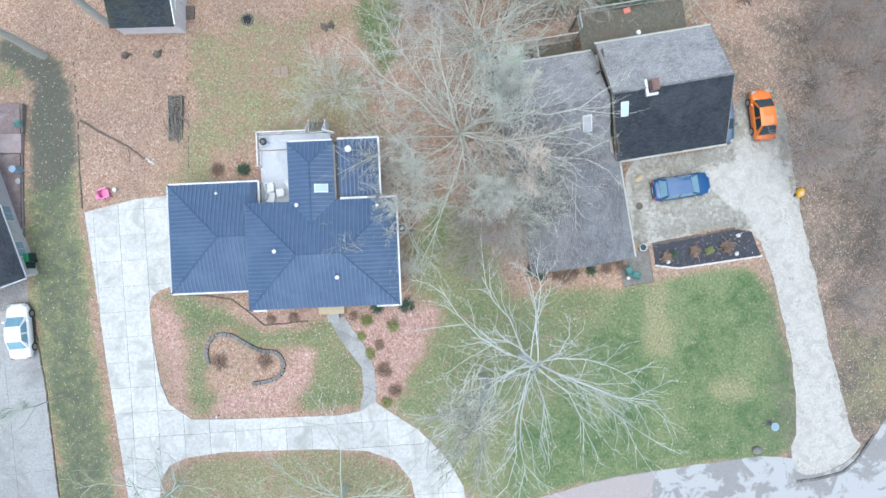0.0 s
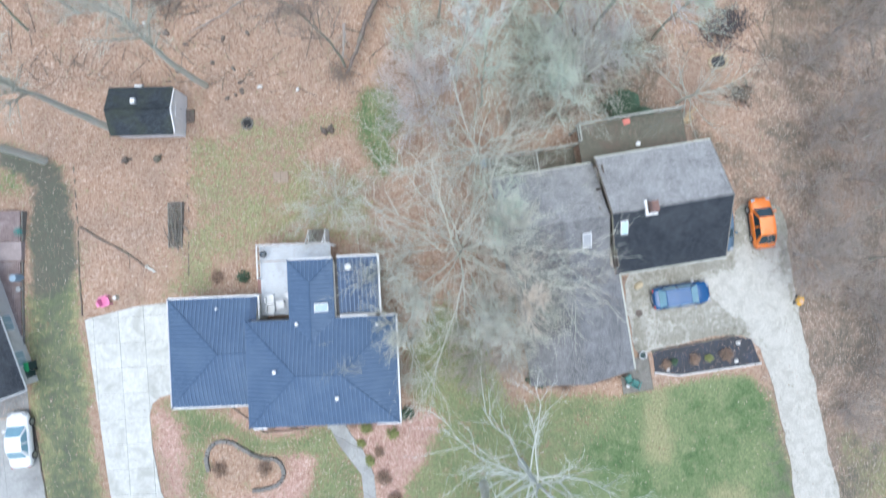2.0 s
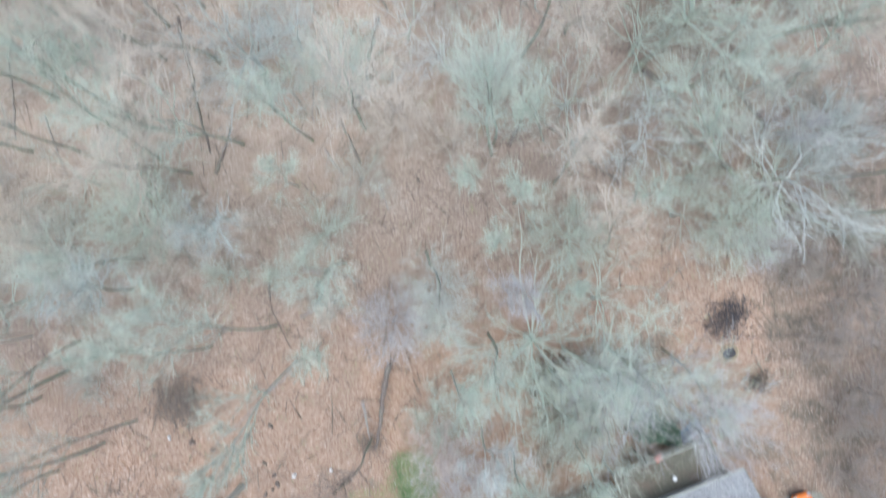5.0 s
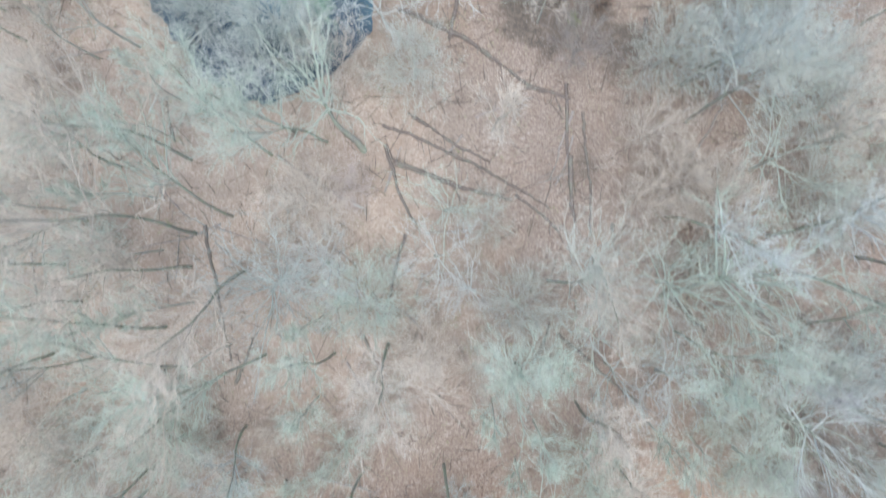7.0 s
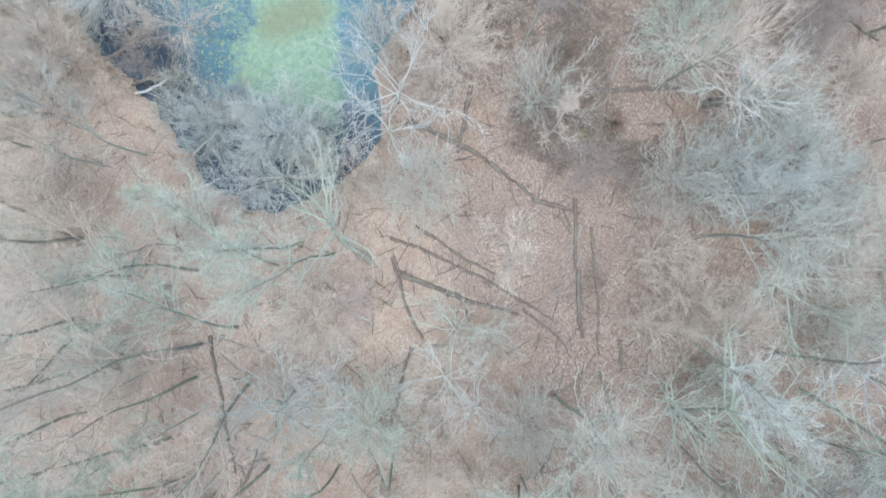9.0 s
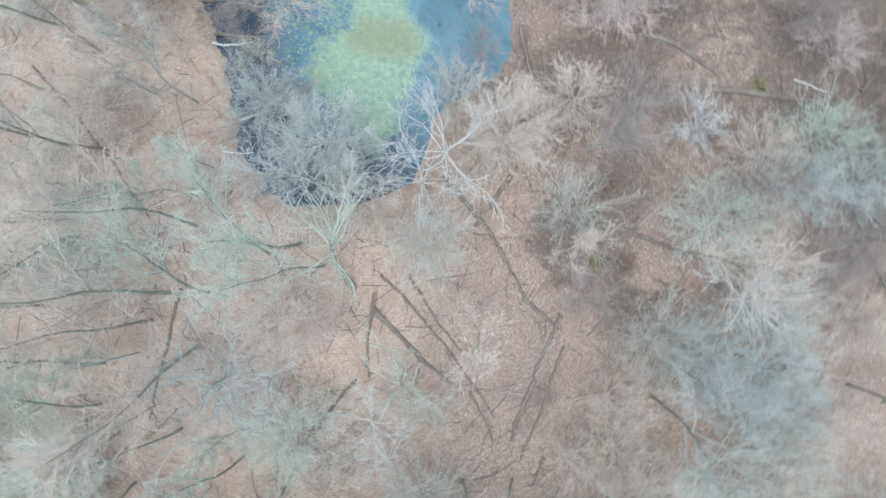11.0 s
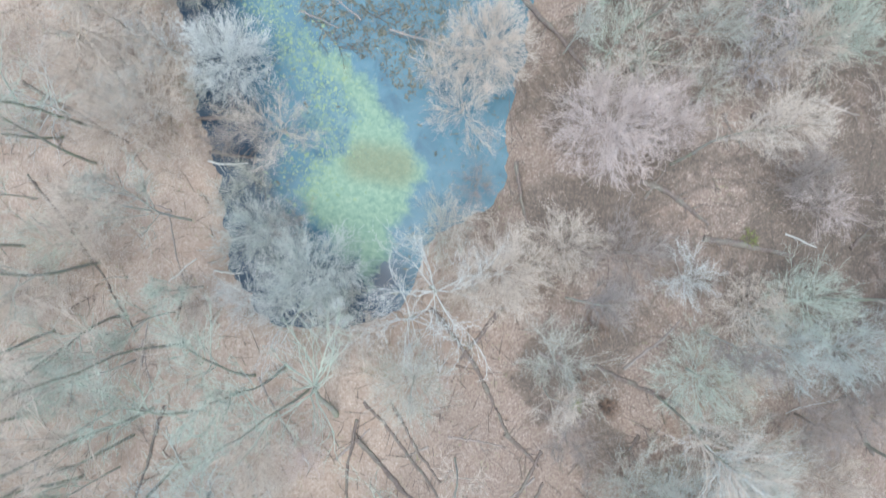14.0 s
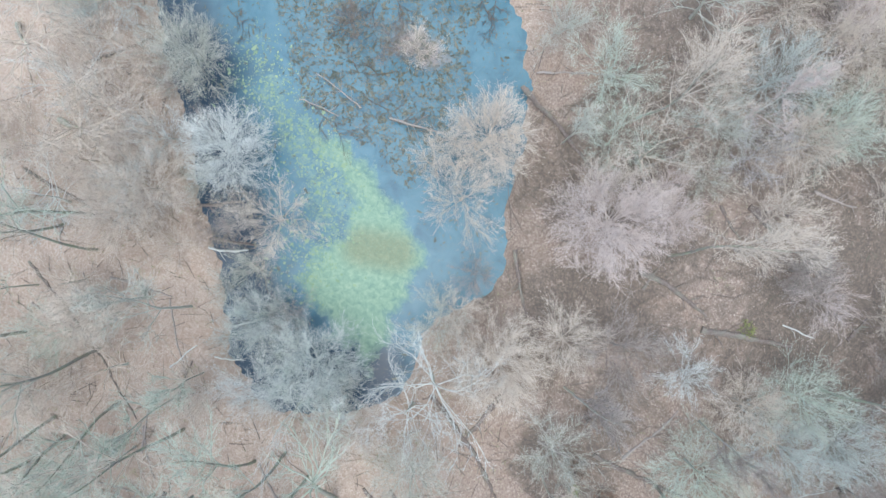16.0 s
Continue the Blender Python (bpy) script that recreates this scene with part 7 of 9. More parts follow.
def brush_pile(p, r, seed, material, label):
    """A ragged heap of crossed sticks, densest in the middle, with scattered chips round it."""
    rnd = random.Random(seed)
    b = thing("brush_pile", label, "brush pile", at_ground(p))
    lobes = [(rnd.uniform(-0.5, 0.5) * r, rnd.uniform(-0.5, 0.5) * r) for _ in range(4)]
    for name, count, lo, hi in (("brushwood", int(44 * r * r), 0.2, 0.8), ("chip_litter", int(60 * r * r), 0.03, 0.12)):
        v, f = [], []
        for _ in range(count):
            lx, ly = rnd.choice(lobes)
            q = Vector((lx + rnd.gauss(0, r * 0.36), ly + rnd.gauss(0, r * 0.36), 0))
            q.z = 0.03 + max(0.0, 0.45 * (1 - q.length / (r * 1.2))) * rnd.random() * (name == "brushwood")
            a = rnd.uniform(0, 6.283)
            d = Vector((math.cos(a), math.sin(a), rnd.gauss(0, 0.12))) * rnd.uniform(lo, hi)
            tv, tf = tube([q - d, q + Vector((rnd.gauss(0, 0.04), rnd.gauss(0, 0.04), 0.03)), q + d], rnd.uniform(0.015, 0.045), 0.012, 4)
            i = len(v)
            v += tv
            f += [tuple(k + i for k in face) for face in tf]
        tagged(mesh_ob(name, v, f, material, b), kind="stuff")


brush_pile((23.73, 27.07), 2.2, 5, BURNTWOOD, "dark pile of cut brush behind the houses")
brush_pile((25.12, 21.52), 1.25, 6, DARKWOOD, "round pile of brown brush behind the houses")
brush_pile((-23.60, 31.40), 3.0, 7, BARKS["brown"], "tangled brown brush at the wood's edge")
brush_pile((-8.36, 23.39), 1.1, 8, BARKS["brown"], "tangled brown brush at the wood's edge")
brush_pile((-9.60, 36.60), 1.6, 9, BARKS["brown"], "tangled brown brush between the trees")
fire_ring = thing("burn_ring", "square stone burn pit with dark ash", "fire pit", at_ground((23.33, 24.57)), 12)
part("ash", box_bm(-0.55, -0.45, -0.1, 0.55, 0.45, 0.05), plain("cold_ash", (0.045, 0.045, 0.05), 0.95), fire_ring)
for k in range(12):
    a = radians(k * 30)
    part("stone", lump_bm(0.75 * math.cos(a), 0.6 * math.sin(a), 0.08, 0.2, 0.13, 0.14, k + 50, sub=1), TANSTONE, fire_ring)
plank = thing("timber_plank", "long tan timber plank leaning behind the deck", "plank", at_ground((19.95, 19.46), 0.6), 42)
part("board", box_bm(-1.5, -0.09, 0, 1.5, 0.09, 0.05, 0.01), TANWOOD, plank)
part("cross_piece", box_bm(0.6, -0.55, -0.06, 0.75, 0.3, -0.01, 0.01), TANWOOD, plank)
for x in (-1.2, 1.2):
    part("prop", box_bm(x - 0.05, -0.05, -0.8, x + 0.05, 0.05, 0.0), TANWOOD, plank)
sheet_metal = thing("metal_sheets", "stack of pale corrugated metal sheets behind the deck", "metal sheets", at_ground((17.91, 18.78), 0.05), 26)
for k in range(3):
    v, f = [], []
    for i in range(25):
        x = -0.18 + i * 0.36 / 24
        z = 0.08 + k * 0.05 + 0.02 * math.cos(i * 1.57)
        v += [(-1.6 + 0.2 * k, x + (k - 1) * 0.42, z), (1.5 + 0.1 * k, x + (k - 1) * 0.42, z)]
    f = [(2 * i, 2 * i + 1, 2 * i + 3, 2 * i + 2) for i in range(24)]
    mesh_ob("sheet", v, f, (WHITE, METAL_GREY, PALE_BLUE)[k], sheet_metal)
tarp = thing("leaf_sack", "tan sack of leaves behind the deck", "sack", at_ground((20.41, 19.45)), 20)
part("cloth", lump_bm(0, 0, 0.2, 0.45, 0.3, 0.3, 33, 0.4, 3), TANWOOD, tarp)
red = thing("cushion", "faded red cushion on the timber deck", "cushion", (*(14.38, 18.67), 1.46), 20)
part("cloth", box_bm(-0.28, -0.22, 0, 0.28, 0.22, 0.14, 0.05), plain("faded_red", (0.62, 0.2, 0.16), 0.8), red)
pail = thing("flower_pot", "white flower pot on the timber deck", "flower pot", (*(15.25, 16.90), 1.46))
part("pot", cyl_bm(0, 0, 0, 0.3, 0.13, 0.18, 14), WHITE, pail)
part("soil", cyl_bm(0, 0, 0.27, 0.29, 0.16, 0.16, 14), DARKWOOD, pail)
bluebox = thing("storage_bin", "bright blue plastic bin behind the shingled house", "bin", at_ground((3.38, 15.73), 0.0), 8)
part("body", box_bm(-0.25, -0.3, 0, 0.25, 0.3, 0.7, 0.03), plain("bright_blue_plastic", (0.05, 0.25, 0.6), 0.5), bluebox)
part("lid", box_bm(-0.27, -0.32, 0.7, 0.27, 0.32, 0.75, 0.02), PALE_BLUE, bluebox)


# ---- trees ----
def limb_mesh(segs, sides_by_level):
    """Tapered limbs and twigs from (points, r0, r1, level)."""
    verts, faces = [], []
    for pts, r0, r1, level in segs:
        i = len(verts)
        n = len(pts)
        if level == 5:
            a, b = pts
            o = (b - a).cross(Vector((0, 0, 1)))
            o = (o.normalized() if o.length > 1e-4 else Vector((1, 0, 0))) * r0
            verts += [a + o, a - o, b]
            faces.append((i, i + 1, i + 2))
            continue
        if level >= 4 or n == 2:
            a, b = pts[0], pts[-1]
            d = b - a
            o = d.orthogonal().normalized() * r0
            o2 = d.normalized().cross(o)
            verts += [a + o, a - o * 0.5 + o2 * 0.87, a - o * 0.5 - o2 * 0.87, b]
            faces += [(i, i + 1, i + 3), (i + 1, i + 2, i + 3), (i + 2, i, i + 3)]
            continue
        k = sides_by_level[level]
        d0 = (pts[1] - pts[0]).normalized()
        a = d0.orthogonal().normalized()
        b = d0.cross(a)
        for j, p in enumerate(pts):
            r = r0 + (r1 - r0) * j / (n - 1)
            for s in range(k):
                t = 6.28319 * s / k
                verts.append(p + (a * math.cos(t) + b * math.sin(t)) * r)
        for j in range(n - 1):
            for s in range(k):
                q, w = i + j * k + s, i + j * k + (s + 1) % k
                faces.append((q, w, w + k, q + k))
    return verts, faces


def grow(seed, stems, height, trunk_r, clear, reach, limbs, branches, twigs, fine, lift, wobble, lean=0.0, twig_len=1.0, vase=0.0, twig_r=0.012, limb_r=0.14, tight=1.0, fine_branch=True, even=0.55):
    """A bare winter tree. lift: how steeply limbs climb; reach: limb length as a share of the height."""
    rnd = random.Random(seed)
    trunk, crown = [], []

    def unit(v):
        return v.normalized() if v.length > 1e-6 else Vector((0, 0, 1))

    def path(p, d, length, n, wob, up):
        pts = [p.copy()]
        for _ in range(n):
            d = unit(d + Vector((rnd.gauss(0, wob), rnd.gauss(0, wob), rnd.gauss(0, wob * 0.6) + up)))
            p = p + d * (length / n)
            pts.append(p.copy())
        return pts, d

    def along(pts, u):
        k = min(int(u * (len(pts) - 1)), len(pts) - 2)
        f = u * (len(pts) - 1) - k
        return pts[k].lerp(pts[k + 1], f), unit(pts[k + 1] - pts[k])

    def side(d, angle, az):
        a = d.orthogonal().normalized()
        b = d.cross(a)
        return unit(d * math.cos(angle) + (a * math.cos(az) + b * math.sin(az)) * math.sin(angle))

    for s in range(stems):
        if stems == 1:
            d0 = unit(Vector((lean, 0.0, 1)))
        else:
            az = 6.283 * (s + rnd.uniform(-0.3, 0.3)) / stems
            t = rnd.uniform(0.18, 0.55)
            d0 = unit(Vector((math.cos(az) * t + lean, math.sin(az) * t, 1)))
        h = height * (1 if stems == 1 else rnd.uniform(0.75, 1.0))
        r = trunk_r * (1 if stems == 1 else rnd.uniform(0.5, 0.75))
        if vase:
            h *= 0.5
        tp, _ = path(Vector((0, 0, -0.3)), d0, h, 11, 0.36 * wobble, 0.06)
        trunk.append((tp, r, r * 0.14, 0))
        for i in range(limbs):
            u = clear + (0.98 - clear) * ((i + rnd.random()) / limbs)
            p, d = along(tp, u)
            q = (1 - u) / (1 - clear)
            ll = height * reach * (0.35 + 0.75 * q ** 0.7) * rnd.uniform(0.7, 1.15)
            ld = side(d, radians(rnd.uniform(30, 62)) * (1.15 - lift * 0.5), rnd.uniform(0, 6.283))
            ld = unit(ld + Vector((0, 0, lift * 0.35)))
            if vase:
                az = 2.39996 * i + rnd.uniform(-0.3, 0.3)
                open_ = radians(14 + vase * ((i + 0.5) / limbs) ** 0.6 + rnd.uniform(-7, 7))
                ll = height * reach * rnd.uniform(even, 1.15 - 0.1 * (even > 0.6))
                ld = Vector((math.cos(az) * math.sin(open_), math.sin(az) * math.sin(open_), math.cos(open_)))
                p, d = along(tp, min(0.97, clear + (0.97 - clear) * (1 - i / limbs) * rnd.uniform(0.7, 1.0)))
            lp, _ = path(p, ld, ll, 4, wobble, 0.05 * lift)
            lr = max(0.022, r * (limb_r if vase else 0.46 * (1 - 0.72 * u)) + 0.01)
            crown.append((lp, lr, lr * 0.28, 1))
            for j in range(branches):
                ub = 0.2 + 0.8 * (j + rnd.random()) / branches
                bp, bd = along(lp, min(ub, 0.99))
                bl = ll * rnd.uniform(0.28, 0.5) * (1.15 - 0.5 * ub) + 0.25
                bdv = unit(side(bd, radians(rnd.uniform(18, 50) * tight), rnd.uniform(0, 6.283)) + Vector((0, 0, 0.12 * lift)))
                pts, _ = path(bp, bdv, bl, 1 if fine_branch else 2, wobble * 1.1, 0.05 * lift)
                br = max(0.014, lr * 0.42)
                crown.append((pts, br, 0.009, 2))
                for k in range(twigs):
                    ut = 0.15 + 0.85 * (k + rnd.random()) / twigs
                    q3, qd = along(pts, min(ut, 0.99))
                    tl = (0.35 + 0.4 * bl) * rnd.uniform(0.5, 1.0) * twig_len
                    td = unit(side(qd, radians(rnd.uniform(15, 50) * tight), rnd.uniform(0, 6.283)) + Vector((0, 0, 0.15 * lift)))
                    end = q3 + td * tl
                    crown.append(([q3, end], twig_r, 0.003, 4))
                    for _ in range(fine):
                        uf = rnd.uniform(0.2, 1.0)
                        q4 = q3.lerp(end, uf)
                        fd = unit(side(td, radians(rnd.uniform(12, 48) * tight), rnd.uniform(0, 6.283)))
                        crown.append(([q4, q4 + fd * tl * rnd.uniform(0.35, 0.7)], twig_r * 0.7, 0.002, 5))
    return trunk, crown


def tree_kind(name, label, seed, bark, **how):
    """One tree with trunk and crown meshes, kept as the pattern for its repeats."""
    trunk, crown = grow(seed, **how)
    t = thing(name, label, "tree", (0, 0, 0), 0, "bare trees")
    v, f = limb_mesh(trunk, {0: 8})
    mesh_ob("trunk", v, f, BARKS[bark], t, True)
    v, f = limb_mesh(crown, {1: 4, 2: 3})
    mesh_ob("crown", v, f, BARKS[bark], t)
    for o in t.children:
        o.material_slots[0].link = "OBJECT"
        o.material_slots[0].material = BARKS[bark]
    return t


TALL = dict(stems=1, trunk_r=0.16, clear=0.42, reach=0.32, limbs=15, branches=8, twigs=7, fine=2, lift=0.8, wobble=0.16, twig_r=0.017)
VASE = dict(stems=1, trunk_r=0.15, clear=0.25, reach=0.58, limbs=20, branches=9, twigs=7, fine=2, lift=0.7, wobble=0.17, vase=54.0, tight=1.05, twig_r=0.0125)
OAK = dict(stems=1, trunk_r=0.17, clear=0.4, reach=0.36, limbs=15, branches=9, twigs=6, fine=2, lift=0.7, wobble=0.15, twig_r=0.0135, fine_branch=False)
KINDS = {
    "oak": [tree_kind("oak_tree", "tall bare oak with a dark mossy trunk", 71 + k, "lichen", **{**OAK, "height": 17.5 + k, "reach": 0.32 + 0.03 * k}) for k in range(4)],
    "lean": [tree_kind("leaning_tree", "leaning bare tree with a mossy trunk", 81 + k, "lichen", **{**VASE, "height": 15.0, "trunk_r": 0.3, "clear": 0.72, "limbs": 13, "branches": 8, "twigs": 6, "fine": 1, "reach": 0.42, "wobble": 0.22, "vase": 60.0, "limb_r": 0.24, "fine_branch": False}) for k in range(2)],
    "tall": [tree_kind("tall_tree", "tall bare woodland tree", 11 + k, "grey", **{**TALL, "height": 18 + k, "reach": 0.28 + 0.03 * k, "lean": 0.05 * k}) for k in range(3)],
    "old": [tree_kind("old_tree", "thick-trunked old bare tree", 15, "grey", **{**TALL, "height": 20, "trunk_r": 0.5, "clear": 0.6, "reach": 0.33, "limbs": 18, "wobble": 0.2, "fine_branch": False})],
    "bole": [tree_kind("tall_tree", "tall bare tree with a stout pale trunk", 18, "grey", **{**TALL, "height": 21, "trunk_r": 0.36, "clear": 0.5})],
    "thin": [tree_kind("slender_tree", "slender bare young tree", 21 + k, "lichen", **{**TALL, "height": 12 + k, "trunk_r": 0.11, "limbs": 12, "clear": 0.3, "reach": 0.3}) for k in range(2)],
    "broom": [tree_kind("small_tree", "small many-stemmed bare tree", 31 + k, "tan", **{**VASE, "height": 7.0 + k * 0.8, "trunk_r": 0.1, "clear": 0.08, "reach": 0.66, "vase": 46.0}) for k in range(3)],
    "round": [tree_kind("round_tree", "round-crowned bare tree dense with fine twigs", 41 + k, "tan", **{**VASE, "height": 9.0, "limbs": 30, "branches": 10, "twigs": 7, "reach": 0.47, "vase": 70.0, "wobble": 0.15, "even": 0.72, "limb_r": 0.11, "tight": 1.15}) for k in range(3)],
    "dome": [tree_kind("dome_tree", "dome-crowned bare tree, very dense with fine twigs", 46 + k, "pale", **{**VASE, "height": 9.0, "limbs": 42, "branches": 12, "twigs": 8, "reach": 0.47, "vase": 76.0, "wobble": 0.14, "even": 0.85, "limb_r": 0.12, "tight": 1.2, "twig_r": 0.0145}) for k in range(2)],
    "haze": [tree_kind("spreading_tree", "wide spreading bare tree with thin tangled limbs", 66, "grey", **{**VASE, "height": 14, "trunk_r": 0.25, "limbs": 26, "branches": 11, "twigs": 6, "reach": 0.66, "wobble": 0.26, "vase": 64.0, "limb_r": 0.25, "tight": 1.2, "fine_branch": False, "fine": 1, "twig_r": 0.016})],
    "crooked": [tree_kind("crooked_tree", "crooked tree with bare bent limbs", 51 + k, "pale", **{**VASE, "height": 11, "trunk_r": 0.2, "limbs": 11, "branches": 8, "twigs": 5, "fine": 2, "wobble": 0.28, "vase": 62.0, "limb_r": 0.19, "tight": 1.0, "fine_branch": False}) for k in range(2)],
    "spread": [tree_kind("spreading_tree", "large spreading tree with long bare limbs", 61 + k, "lichen", **{**VASE, "height": 15, "trunk_r": 0.3, "limbs": 19, "branches": 8, "twigs": 5, "fine": 1, "reach": 0.66, "wobble": 0.19, "vase": 60.0, "limb_r": 0.2, "tight": 1.0, "fine_branch": False, "twig_r": 0.015}) for k in range(2)],
}
LOOKS = {"pale": "pale grey", "grey": "grey", "tan": "tan-grey", "lichen": "lichen-green", "pink": "pink-budded", "blue": "blue-grey", "dun": "dun-brown", "brown": "brown", "lilac": "lilac-grey"}


def plant(kind, p, scale, bark, seed, up=0.0, tilt=(0, 0)):
    rnd = random.Random(seed)
    base = rnd.choice(KINDS[kind])
    x, y = p
    z = max(ground_z(x, y), WATER_Z - 0.3) + up - 0.05
    m = pose(x, y, z, tilt[0], tilt[1], 0) @ pose(0, 0, 0, 0, 0, rnd.uniform(0, 360)) @ Matrix.Diagonal((scale, scale, scale * rnd.uniform(0.94, 1.06), 1))
    t = copy_thing(base, m)
    t["label"] = base["label"].replace("bare", LOOKS[bark] + " bare", 1)
    for o in t.children:
        o.material_slots[0].link = "OBJECT"
        o.material_slots[0].material = BARKS[bark if not o.name.startswith("trunk") else "trunk" if kind in ("oak", "lean", "tall") else "mossy" if kind in ("thin", "crooked") else bark]
    PLANTED.append((x, y))
    return t


PLANTED = []
